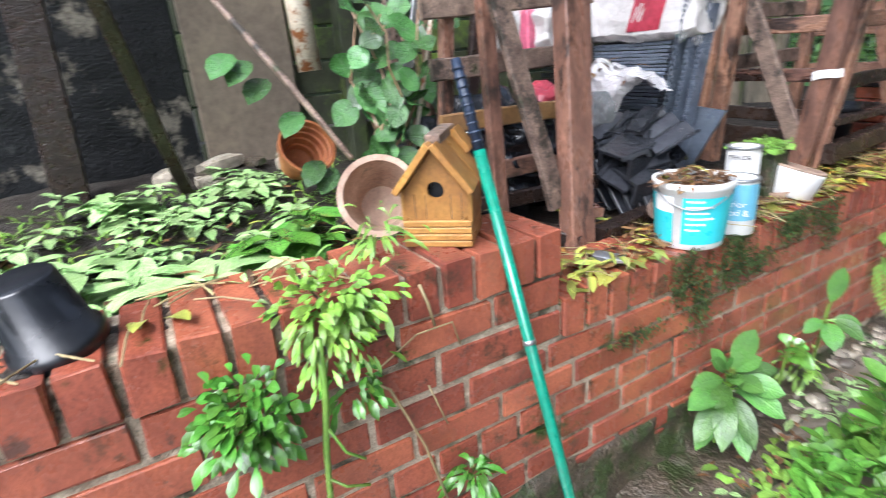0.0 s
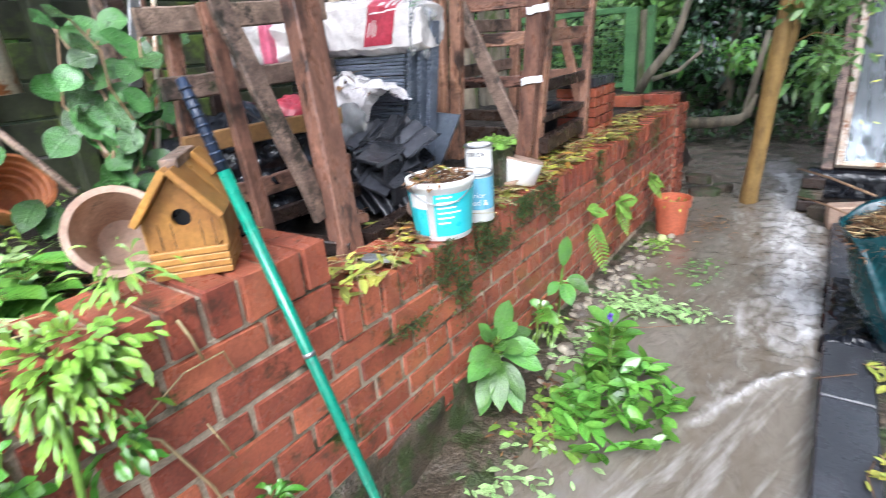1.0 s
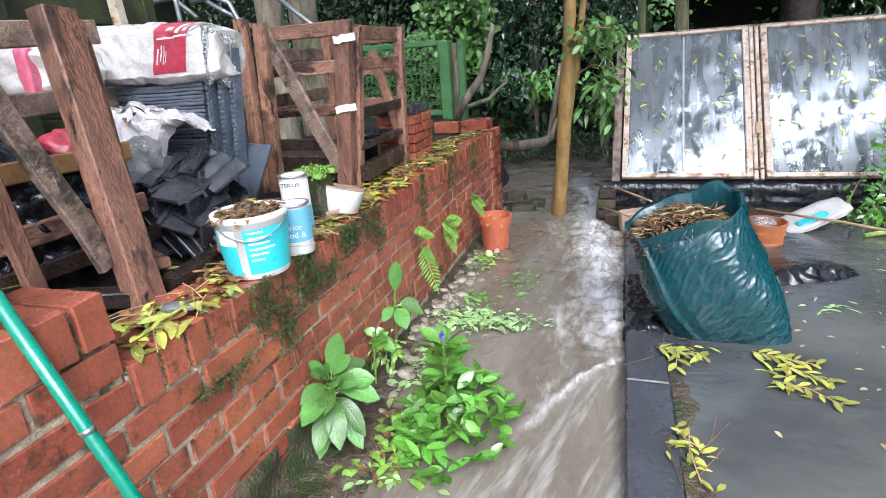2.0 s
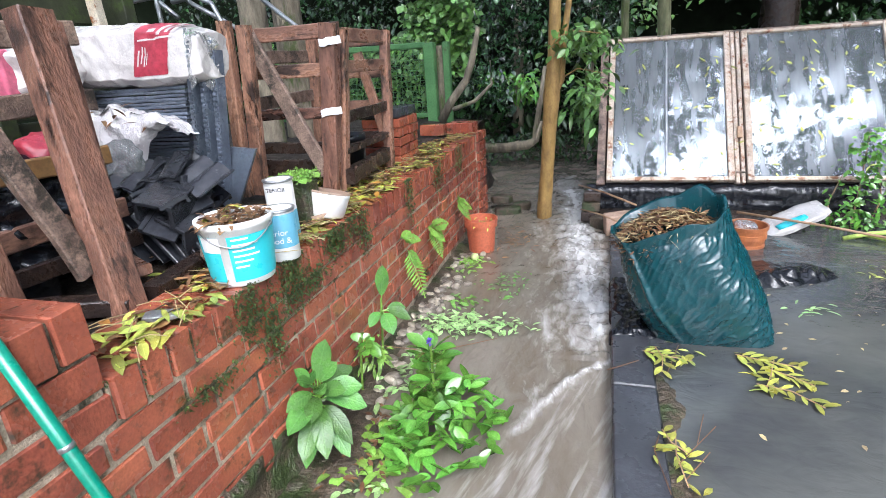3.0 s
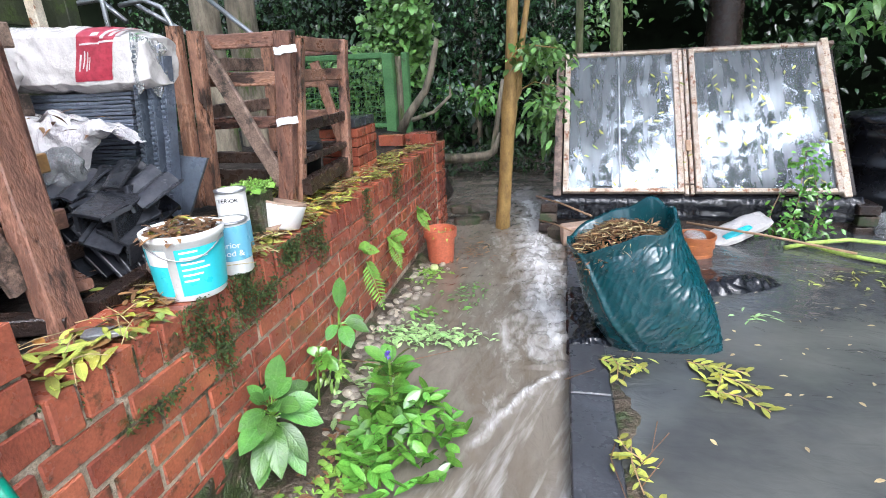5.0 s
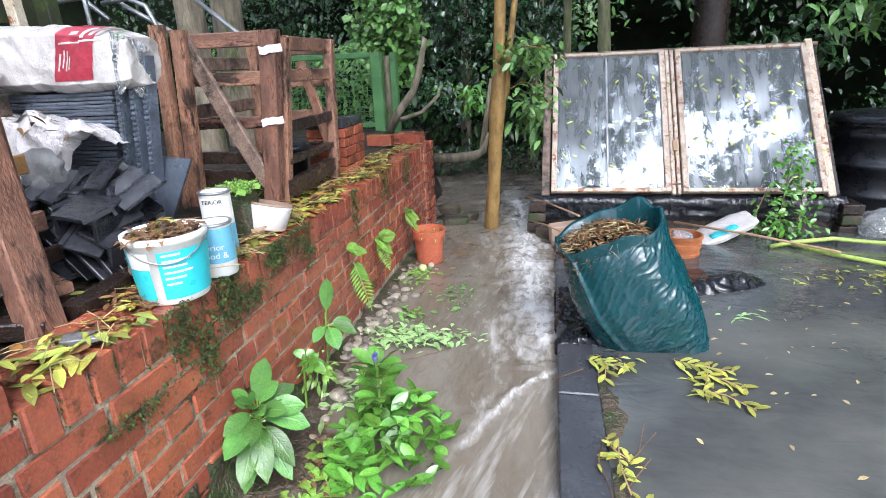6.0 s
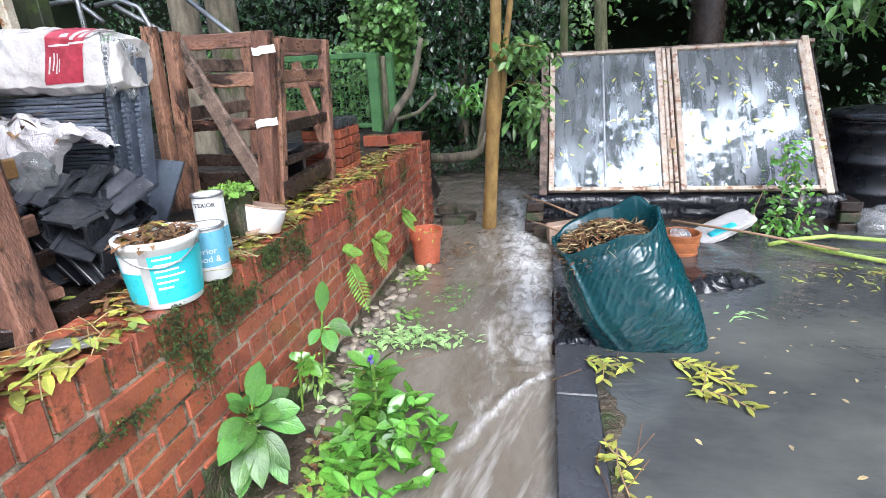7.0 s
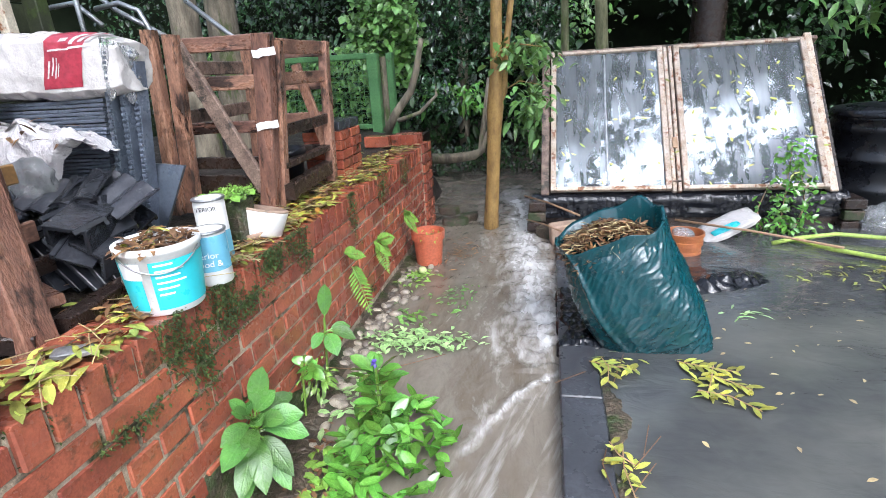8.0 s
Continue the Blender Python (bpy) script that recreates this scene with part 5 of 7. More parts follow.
def crumple(s, h):
    """Creases of stiff woven plastic: sharp folds that run mostly up to the right, each fading in and out."""
    out = 0.0
    for ang, freq, amp, k in ((42, 6, 0.0045, 1), (30, 12, 0.005, 5), (44, 20, 0.0054, 9), (16, 25, 0.005, 14), (95, 13, 0.0025, 19), (36, 34, 0.0046, 25), (52, 43, 0.0034, 31), (24, 52, 0.003, 37)):
        ca, sa = math.cos(radians(ang)), math.sin(radians(ang))
        q = (-s * sa + h * ca) * freq + 0.9 * noise.noise(Vector((s * 6, h * 6, k))) + 0.35 * noise.noise(Vector((s * 19, h * 19, k + 3)))
        fold = abs((q % 1.0) - 0.5) * 2
        mask = max(0.0, 0.45 + 1.3 * noise.noise(Vector((s * 4.5, h * 4.5, k + 40))))
        out += amp * mask * (math.exp(-4.5 * fold) - 0.2)
    return out


bm = bmesh.new()
NR, NA = 170, 330
rings = []
for i in range(NR + 1):
    t = i / NR
    c = Vector((1.43 - 0.235 * t, 2.465, 0.56 * t))
    rx = 0.235 + 0.026 * math.sin(math.pi * min(1, t * 1.2)) - 0.012 * t
    ry = 0.135 + 0.06 * math.sin(math.pi * min(1, t * 1.1)) ** 0.8 + 0.025 * t
    power = 4.2 - 1.8 * min(1, t * 1.6)
    tuck = 1 - 0.1 * max(0.0, 1 - t / 0.06) ** 2
    row = []
    for k in range(NA):
        a = 2 * math.pi * k / NA
        p = Vector((math.cos(a), math.sin(a), 0))
        sq = (abs(p.x) ** power + abs(p.y) ** power) ** (-1 / power) * tuck
        up = t ** 1.5 * (0.07 * math.cos(a - 0.35) + 0.06 * max(0, math.cos(a - 0.95)) ** 16 + 0.014 * math.sin(4 * a + 1) + 0.005 * math.sin(9 * a))
        w = Vector((c.x + rx * p.x * sq, c.y + ry * p.y * sq, c.z + up + 0.02 * (1 - t) * math.cos(a + 0.2)))
        sag = noise.noise(Vector((w.x * 5, w.y * 5, w.z * 6))) * 0.011
        seam = 0.012 * math.exp(-(((a - 4.25 + 0.35 * t) / 0.05) ** 2)) * min(1, t * 3)
        w += Vector((p.x, p.y, 0.1)) * (sag + seam + crumple(a * 0.24, t * 0.56 - a * 0.04) * min(1.0, 0.35 + t * 3) * min(1.0, 0.25 + (1 - t) * 6) - 0.004)
        row.append(bm.verts.new(w))
    rings.append(row)
lip = [bm.verts.new(v.co + (Vector((1.2, 2.47, v.co.z)) - v.co) * 0.06 + Vector((0, 0, -0.01))) for v in rings[-1]]
deep = [bm.verts.new(v.co.lerp(Vector((1.22, 2.47, v.co.z)), 0.16) + Vector((0.03, 0, -0.16))) for v in rings[-1]]
for p, q in zip(rings + [lip], rings[1:] + [lip, deep]):
    if p is q:
        continue
    for k in range(NA):
        bm.faces.new((p[k], p[(k + 1) % NA], q[(k + 1) % NA], q[k]))
bm.faces.new(rings[0][::-1])
part("sack", bm, TEAL, gs, smooth=True)
fill = Leaves()
for _ in range(1500):
    a, r = rng.uniform(0, 6.28), math.sqrt(rng.random())
    x, yy = 1.195 + 0.2 * r * math.cos(a), 2.465 + 0.155 * r * math.sin(a)
    z = 0.475 + 0.09 * (1 - r * r) + 0.18 * (x - 1.2) + 0.2 * (yy - 2.47) + rng.uniform(-0.02, 0.02)
    d = rand_dir()
    d.z *= 0.2
    fill.leaf((x, yy, z), d, rand_dir() + Vector((0, 0, 1)), rng.uniform(0.02, 0.05), rng.uniform(0.004, 0.012), rng.uniform(-0.3, 0.5))
part("leaf_fill", fill.mesh("leaf_fill"), BROWNLITTER, gs, "brown dead leaves and twigs")
fill = Leaves()
for _ in range(260):
    a, r = rng.uniform(0, 6.28), math.sqrt(rng.random())
    x, yy = 1.195 + 0.19 * r * math.cos(a), 2.465 + 0.145 * r * math.sin(a)
    d = rand_dir()
    d.z = abs(d.z) * 0.12
    fill.leaf((x, yy, 0.5 + 0.08 * (1 - r * r) + 0.18 * (x - 1.2)), d, rand_dir() + Vector((0, 0, 1)), rng.uniform(0.03, 0.09), rng.uniform(0.002, 0.006), 0.2)
part("stem_fill", fill.mesh("stem_fill"), STRAW, gs, "pale dry stems")
# canes, ribbed terracotta pot, seed bag, hose
for a, b, r in (((0.78, 4.0, 0.33), (1.12, 3.15, 0.42), 0.006), ((0.8, 3.9, 0.18), (1.05, 3.2, 0.3), 0.005), ((1.8, 3.95, 0.16), (2.66, 3.55, 0.1), 0.008)):
    solid("cane", tube([a, Vector(a).lerp(Vector(b), 0.5) + Vector((0, 0, 0.01)), b], r, 8, rough=0.05), CANE, "bare brown garden cane", "cane", "garden canes", smooth=True)
solid("flower_pot", lathe([(0, 0.0), (0.09, 0.0), (0.1, 0.06), (0.106, 0.062), (0.106, 0.085), (0.102, 0.088), (0.106, 0.12), (0.112, 0.122), (0.112, 0.15), (0.108, 0.152), (0.112, 0.18), (0.118, 0.182), (0.118, 0.2), (0.108, 0.2), (0.1, 0.15), (0, 0.14)], Matrix.Translation((1.79, 3.62, -0.02)), 44), TERRAORANGE, "ribbed orange terracotta pot in the floodwater", "pot", smooth=False)
solid("plastic_bag", pillow((1.73, 3.55, 0.13), (1.84, 3.66, 0.2), 18, 0.02, 0.5, 12.0), CLEARFILM, "scrunched clear film inside the terracotta pot", "bag", smooth=True)
sb = solid("seed_bag", pillow((-0.2, -0.11, -0.02), (0.2, 0.11, 0.03), 24, 0.014, 0.5, 6.0, pose(2.12, 3.92, 0.12, 8, -24, 12)), WHITESACK, "limp white compost bag with teal print", "bag", smooth=True)
part("print_patch", pillow((-0.12, -0.085, 0.015), (0.06, -0.03, 0.036), 12, 0.003, 0.1, 6.0, pose(2.12, 3.92, 0.12, 8, -24, 12)), CYAN, sb, smooth=True)
solid("hose", tube([(2.35, 3.75, 0.06), (2.5, 3.78, 0.085), (2.75, 3.85, 0.09), (3.1, 3.75, 0.085), (3.3, 3.5, 0.08), (3.15, 3.3, 0.075), (2.85, 3.42, 0.075), (2.62, 3.6, 0.075), (2.52, 3.72, 0.08), (2.45, 3.82, 0.07)], 0.014, 10), HOSE, "coiled lime-green garden hose half afloat", "hose", smooth=True)
def sheet_z(x, y):
    off = y - 3.0 - 0.46 * (x - 1.76) - 0.012 * nz(x, y, 14)
    taper = max(0.0, min(1.0, (2.28 - x) / 0.35)) * max(0.0, min(1.0, (x - 1.6) / 0.12))
    ridge = 0.05 * taper * (math.exp(-(off / 0.05) ** 2) if off < 0 else math.exp(-(off / 0.13) ** 2))
    return 0.041 + ridge * (0.7 + 0.5 * abs(math.sin(x * 31 + 5 * nz(x, y, 7))) + 0.3 * nz(x, y, 26)) + 0.016 * (1 - ((x - 1.85) / 0.24) ** 2 - ((y - 3.2) / 0.22) ** 2) + 0.006 * nz(x, y, 11)


fl = grid(1.58, 2.32, 2.85, 3.5, 190, 120, sheet_z)
solid("polythene_sheet", fl, POLYTHENE, "black polythene sheet rumpled in the floodwater", "sheet", smooth=True)
bs = Leaves()
for _ in range(420):
    t = rng.random()
    c = Vector((2.5 + rng.gauss(0, 0.13 - 0.07 * t), 4.02 - 0.06 * rng.random(), 0.06 + 0.62 * t ** 1.5 + rng.uniform(-0.03, 0.03)))
    bs.leaf(c, rand_dir(0.3), rand_dir() + Vector((0, -1, 1)), rng.uniform(0.03, 0.06), rng.uniform(0.018, 0.03), 0.3)
sh = thing("shrub", (2.5, 4.03, 0.05), "small sprawling green shrub growing against the cold frame", "shrub")
part("foliage", bs.mesh("foliage"), LEAF, sh)
stm = bmesh.new()
for dx, top in ((0, 0.66), (0.08, 0.45), (-0.1, 0.4)):
    tube([(2.5 + dx, 4.06, 0.02), (2.5 + dx * 1.6, 4.04, top * 0.5), (2.48 + dx, 4.0, top)], [0.006, 0.005, 0.002], 6, stm)
part("stem", stm, CANE, sh)

# ---- red pot at the wall ----
rp = thing("flower_pot", (0.165, 3.5, -0.02), "terracotta-red plastic flower pot standing by the wall", "pot")
part("pot", lathe([(0, -0.04), (0.082, -0.04), (0.098, 0.17), (0.11, 0.172), (0.114, 0.225), (0.104, 0.225), (0.098, 0.18), (0, 0.175)], Matrix.Translation((0.165, 3.5, 0)), 44), TERRA, rp, smooth=False)
w = Leaves()
for _ in range(26):
    w.leaf((0.165 + rng.uniform(-0.08, 0.08), 3.5 + rng.uniform(-0.08, 0.08), 0.19), rand_dir(0.4) + Vector((0.3, 0, 0.2)), (0, 0, 1), 0.06, 0.012, 0.5)
part("weeds", w.mesh("weeds"), YELLOWLITTER, rp)

# ---- green pole leaning on the wall ----
A, B = Vector((0.33, 0.79, -0.1)), Vector((-0.088, 0.642, 1.224))
A = Vector((0.18, 0.697, 0.325)) + (Vector((0.18, 0.697, 0.325)) - B) * 0.47
pl = thing("pole", A, "green sleeved metal pole with a dark grip leaning on the wall", "pole")
part("shaft", tube([A, B.lerp(A, 0.13)], 0.0125, 14), POLEGREEN, pl, smooth=True)
part("grip", tube([B.lerp(A, 0.131), B.lerp(A, 0.06), B], [0.0115, 0.0108, 0.01], 12), GRIP, pl, "dark blue ribbed grip", smooth=True)
for k in range(9):
    p = B.lerp(A, 0.012 + 0.013 * k)
    part("grip_ring", tube([p, p + (A - B).normalized() * 0.005], 0.0122, 12), GRIP, pl, smooth=True)
part("collar", tube([B.lerp(A, 0.42), B.lerp(A, 0.427)], 0.0138, 14), STEEL, pl, smooth=True)
part("collar", tube([B.lerp(A, 0.71), B.lerp(A, 0.716)], 0.0138, 14), STEEL, pl, smooth=True)

# ---- bird house ----
bh = thing("bird_house", (-0.131, 0.616, 0.857), "honey-stained wooden bird house standing on the wall", "bird house")
BH = pose(-0.131, 0.616, 0.856, 0, 0, 48)
w2, dep, he, ha = 0.068, 0.07, 0.12, 0.206


def bh_box(name, lo, hi, m=HONEY, label="", bev=0.002, mm=None):
    return part(name, box(lo, hi, bev, m=BH @ (mm or Matrix.Identity(4))), m, bh, label)


def gable(y0, y1, hole):
    bm = bmesh.new()
    outline = [(-w2, 0.055), (w2, 0.055), (w2, he), (0, ha), (-w2, he)]
    if not hole:
        for y in (y0, y1):
            bm.faces.new([bm.verts.new((x, y, z)) for x, z in outline])
    else:
        hc, hr, n = (0.0, 0.122), 0.018, 20
        for y in (y0, y1):
            inner = [bm.verts.new((hc[0] + hr * math.cos(2 * math.pi * k / n), y, hc[1] + hr * math.sin(2 * math.pi * k / n))) for k in range(n)]
            outer = []
            for k in range(n):
                a = 2 * math.pi * k / n
                d = Vector((math.cos(a), math.sin(a)))
                best = 9.0
                for (x0, z0), (x1, z1) in zip(outline, outline[1:] + outline[:1]):
                    e = Vector((x1 - x0, z1 - z0))
                    den = d.x * e.y - d.y * e.x
                    if abs(den) > 1e-9:
                        s = ((x0 - hc[0]) * e.y - (z0 - hc[1]) * e.x) / den
                        if 0 < s < best:
                            best = s
                outer.append(bm.verts.new((hc[0] + d.x * best, y, hc[1] + d.y * best)))
            for k in range(n):
                bm.faces.new((inner[k], inner[(k + 1) % n], outer[(k + 1) % n], outer[k]))
    bm.transform(BH)
    return bm


part("front", gable(-dep, -dep + 0.012, True), HONEY, bh)
part("back", gable(dep - 0.012, dep, False), HONEY, bh)
# black plate behind the hole stands for the darkness in the box
part("inside", box((-0.05, -dep + 0.02, 0.06), (0.05, -dep + 0.03, 0.16), 0, m=BH), BLACKPLASTIC, bh, "black plate standing for the dark hollow")
for sx in (-1, 1):
    bh_box("side", (sx * w2 - 0.006, -dep, 0.05), (sx * w2 + 0.006, dep, he + 0.004))
    ang = math.degrees(math.atan2(ha - he, w2))
    for k in range(2):
        bh_box("roof_board", (-0.003, -dep - 0.03 + k * 0.094, 0.0), (0.118, -dep + 0.062 + k * 0.094, 0.014), mm=Matrix.Translation((0, 0, ha + 0.004)) @ pose(0, 0, 0, 0, ang if sx > 0 else 180 - ang, 0) @ (Matrix.Identity(4) if sx > 0 else Matrix.Diagonal((1, 1, -1, 1))))
for k in range(4):
    bh_box("plank", (-w2 - 0.004, -dep - 0.006, 0.002 + 0.0145 * k), (w2 + 0.004, dep, 0.0155 + 0.0145 * k))
for sx in (-1, 1):
    bh_box("roof_cap", (0.0, dep - 0.02, 0.014), (0.06, dep + 0.05, 0.028), mm=Matrix.Translation((0, 0, ha + 0.004)) @ pose(0, 0, 0, 0, ang if sx > 0 else 180 - ang, 0) @ (Matrix.Identity(4) if sx > 0 else Matrix.Diagonal((1, 1, -1, 1))))
for x in (-0.045, -0.022, 0.03, 0.052):
    bh_box("seam", (x, -dep - 0.0012, 0.062), (x + 0.0012, -dep + 0.002, 0.115), DARKWOOD, bev=0)
bh_box("ridge", (-0.016, -dep + 0.01, ha + 0.006), (0.016, dep + 0.03, ha + 0.026), m=GREYWOOD)

# terracotta bowl, stacked pots, black pot
tm = Matrix.Translation((-0.262, 0.525, 0.936)) @ look((0, 0, 0), (-0.75, 0.35, -0.4)).to_3x3().to_4x4()
solid("terracotta_pot", lathe([(0.0, -0.12), (0.055, -0.12), (0.08, 0.0), (0.09, 0.002), (0.094, 0.03), (0.08, 0.03), (0.07, -0.02), (0.05, -0.105), (0, -0.108)], tm, 44), TERRAPALE, "pale weathered terracotta pot tipped on its side", "pot", smooth=False)
om = Matrix.Translation((-0.82, 0.53, 0.98)) @ look((0, 0, 0), (-0.8, -0.1, -0.5)).to_3x3().to_4x4()
solid("terracotta_pot", lathe([(0.0, -0.1), (0.058, -0.1), (0.07, -0.03), (0.076, -0.028), (0.08, 0.0), (0.087, 0.002), (0.09, 0.03), (0.082, 0.03), (0.079, 0.012), (0.074, 0.01), (0.071, -0.01), (0.066, -0.012), (0.063, -0.034), (0.057, -0.036), (0.054, -0.06), (0.048, -0.062), (0.045, -0.085), (0, -0.088)], om, 40), TERRAORANGE, "orange ribbed terracotta pot lying under the climber", "pot", smooth=False)
bp = Matrix.Translation((-0.085, -0.11, 0.92)) @ pose(0, 0, 0, 10, 6, 0) @ Matrix.Diagonal((0.9, 0.9, 0.9, 1))
solid("plant_pot", lathe([(0.0, 0.07), (0.05, 0.07), (0.055, 0.066), (0.068, -0.045), (0.075, -0.046), (0.077, -0.072), (0.07, -0.072), (0.05, 0.05), (0, 0.055)], bp, 44), BLACKPLASTIC, "upturned black plastic plant pot on the wall", "pot", smooth=True)

# uprights and pipe against the boundary
solid("timber_post", beam((-1.25, -0.14, 0.75), (-1.2, -0.06, 2.2), 0.1, 0.08, Y), DARKWOOD, "dark timber post against the black wall", "post")
solid("timber_prop", beam((-1.16, 0.21, 0.8), (-0.78, 0.06, 1.5), 0.04, 0.035, Y), DARKWOOD, "dark timber prop leaning against the wall", "prop")
solid("downpipe", tube([(-1.3, 0.735, 1.2), (-1.31, 0.725, 1.5), (-1.31, 0.71, 2.4)], 0.045, 18), RUSTWHITE, "rust-streaked white metal pipe", "pipe", smooth=True)
solid("painted_post", beam((-1.36, 2.33, 1.35), (-1.36, 2.31, 2.5), 0.05, 0.05), RUSTWHITE, "rust-streaked cream painted post behind the sacks", "post")
solid("stick", tube([(-0.5, 0.56, 0.99), (-0.7, 0.47, 1.2), (-0.9, 0.364, 1.42), (-1.1, 0.25, 1.65)], [0.008, 0.0095, 0.01, 0.011], 9, rough=0.1), GREYWOOD, "long pale bare stick leaning on the fence", "stick", smooth=True)
for a, b, w, m in (((-0.95, 0.98, 0.75), (-1.0, 1.0, 2.2), 0.06, DARKWOOD), ((-0.9, 1.03, 0.8), (-0.93, 1.06, 2.2), 0.025, POSTWOOD), ((-0.95, 1.2, 0.75), (-0.85, 1.32, 2.0), 0.05, DARKWOOD), ((-1.0, 0.95, 1.1), (-1.02, 0.96, 2.3), 0.03, GREYWOOD)):
    solid("timber_batten", beam(a, b, w, 0.03, Y), m, "upright timber batten stood against the fence", "batten", "loose battens")
for pts in (((-1.78, 3.2, 1.2), (-1.79, 3.2, 1.6), (-1.8, 3.2, 2.1)), ((-1.95, 3.3, 1.95), (-1.62, 3.3, 1.68), (-1.3, 3.3, 1.5)), ((-1.72, 3.25, 1.69), (-1.55, 3.25, 1.71), (-1.43, 3.25, 1.66), (-1.38, 3.25, 1.55), (-1.37, 3.25, 1.2)), ((-1.25, 3.45, 1.72), (-0.98, 3.45, 1.5), (-0.8, 3.45, 1.36)), ((-2.2, 3.3, 1.72), (-1.9, 3.3, 1.74), (-1.72, 3.28, 1.6))):
    solid("metal_tube", tube(pts, 0.015, 10), STEEL, "bent galvanised metal tube behind the fence", "tube", "galvanised tubes", smooth=True)
for k in range(16):
    sx, sy, sz = rng.uniform(0.05, 0.16), rng.uniform(0.05, 0.1), rng.uniform(0.03, 0.06)
    x, y = rng.uniform(-1.38, -1.05), rng.uniform(0.12, 0.9)
    solid("rubble_stone", pillow((-sx / 2, -sy / 2, -sz / 2), (sx / 2, sy / 2, sz / 2), 8, 0.012, 0.3, k * 3.1, pose(x, y, bed_z(x, y) + sz * 0.35, rng.uniform(-10, 10), rng.uniform(-10, 10), rng.uniform(0, 180))), PEBBLE if k % 3 else FOOTING, "loose grey stone in a heap below the board", "stone", "heap of rubble")

# ---- climbers and plants on the bed ----
def plant(name, at, label, category, parts, group=""):
    t = thing(name, at, label, category, group)
    for nm, me, m in parts:
        part(nm, me, m, t)
    return t


cl, stems = Leaves(), []
for k in range(8):
    x0, y0 = rng.uniform(-0.75, -0.62), rng.uniform(0.6, 0.86)
    pts = [Vector((x0, y0, 0.85))]
    for j in range(6):
        pts.append(pts[-1] + Vector((rng.uniform(-0.06, 0.03), rng.uniform(-0.06, 0.08), rng.uniform(0.06, 0.11))))
    stems.append(tube(pts, [0.004] * 4 + [0.003] * 3, 6))
    for p in pts[1:]:
        for _ in range(2 if rng.random() < 0.4 else 1):
            d = Vector((rng.uniform(0.0, 0.6), rng.uniform(-1, 0.9), rng.uniform(-0.5, 0.5)))
            cl.leaf(p + d * 0.03, d, Vector((1.0, -0.4, 0.8)), rng.uniform(0.07, 0.12), rng.uniform(0.065, 0.095), 0.25, 0.22, 8, 0.45, wave=0.05)
for y, z in ((0.4, 1.25), (0.44, 1.2), (0.52, 1.1), (0.36, 1.27), (0.56, 0.95), (0.6, 0.92)):
    cl.leaf((-0.76, y, z), (0.5, -0.6, -0.2), (0.7, -0.3, 0.7), 0.11, 0.075, 0.3, 0.18, 5)
plant("climber", (-0.68, 0.65, 0.8), "climbing plant with large glossy toothed green leaves", "plant", (("leaves", cl.mesh("leaves"), LEAFCLIMB), *(("stem", b, CANE) for b in stems)))

solid("garden_rod", tube([(-0.72, 0.825, 0.78), (-0.72, 0.86, 0.945), (-0.72, 0.926, 1.198), (-0.72, 1.05, 1.72)], 0.007, 8, rough=0.04), RUSTWHITE, "thin rusty rod leaning beside the climber", "rod", smooth=True)
solid("metal_strip", beam((-0.73, 0.865, 1.2), (-0.73, 1.01, 1.72), 0.004, 0.032), STEEL, "pale grey metal strip hanging beside the climber", "strip")


def low_mass(n, x0, x1, y0, y1, z0, dz, l0, l1, wr, droop=0.25):
    lv = Leaves()
    for _ in range(n // 8):
        x, y, lift, size = rng.uniform(x0, x1), rng.uniform(y0, y1), rng.uniform(0, dz) * 0.6, rng.uniform(0.55, 1.15)
        for j in range(9):
            a = j * 2.4 + rng.uniform(-0.4, 0.4)
            d = Vector((math.cos(a), math.sin(a), rng.uniform(0.0, 0.45)))
            ln = rng.uniform(l0 + (l1 - l0) * 0.3, l1) * size
            lv.leaf(Vector((x, y, bed_z(x, y) + z0 + lift + 0.003 * j)) + d * 0.012, d, Vector((0, 0, 1)), ln, ln * wr * rng.uniform(0.75, 1.15), droop + rng.uniform(-0.1, 0.3), 0.25, 8, 0.42, wave=0.05)
    return lv


BEDPLANTS = "soft broad-leaved pale green weeds crowding the bed"
for k, (x0, x1, y0, y1, n, l1) in enumerate(((-0.55, -0.14, -0.55, -0.1, 88, 0.2), (-0.55, -0.16, -0.12, 0.22, 80, 0.19), (-0.6, -0.3, 0.2, 0.42, 40, 0.15), (-1.0, -0.6, -0.5, 0.05, 56, 0.13), (-0.95, -0.55, 0.05, 0.4, 48, 0.1))):
    plant("weed_clump", ((x0 + x1) / 2, (y0 + y1) / 2, 0.75), BEDPLANTS, "weeds", (("foliage", low_mass(n, x0, x1, y0, y1, 0.02, 0.1 if x0 > -0.7 else 0.04, 0.07, l1, 0.54).mesh("foliage"), LEAFPALE if k != 2 else LEAF),), "bed weeds")
for x0, x1, y0, y1 in ((-0.6, -0.15, -0.55, 0.05), (-0.6, -0.2, 0.0, 0.45), (-1.1, -0.6, -0.4, 0.5)):
    plant("weed_clump", ((x0 + x1) / 2, (y0 + y1) / 2, 0.75), "small-leaved green weeds filling gaps in the bed", "weeds", (("foliage", low_mass(170, x0, x1, y0, y1, 0.0, 0.1, 0.04, 0.08, 0.5).mesh("foliage"), LEAFPALE),), "bed weeds")
gl = Leaves()
for _ in range(1300):
    x, y = rng.uniform(-1.2, -0.16), rng.uniform(-0.6, 0.8)
    d = rand_dir(0.5)
    d.z = abs(d.z) * 0.8
    gl.leaf((x, y, bed_z(x, y) + 0.005), d, (0, 0, 1), rng.uniform(0.05, 0.12), 0.008, 0.5, 0.1)
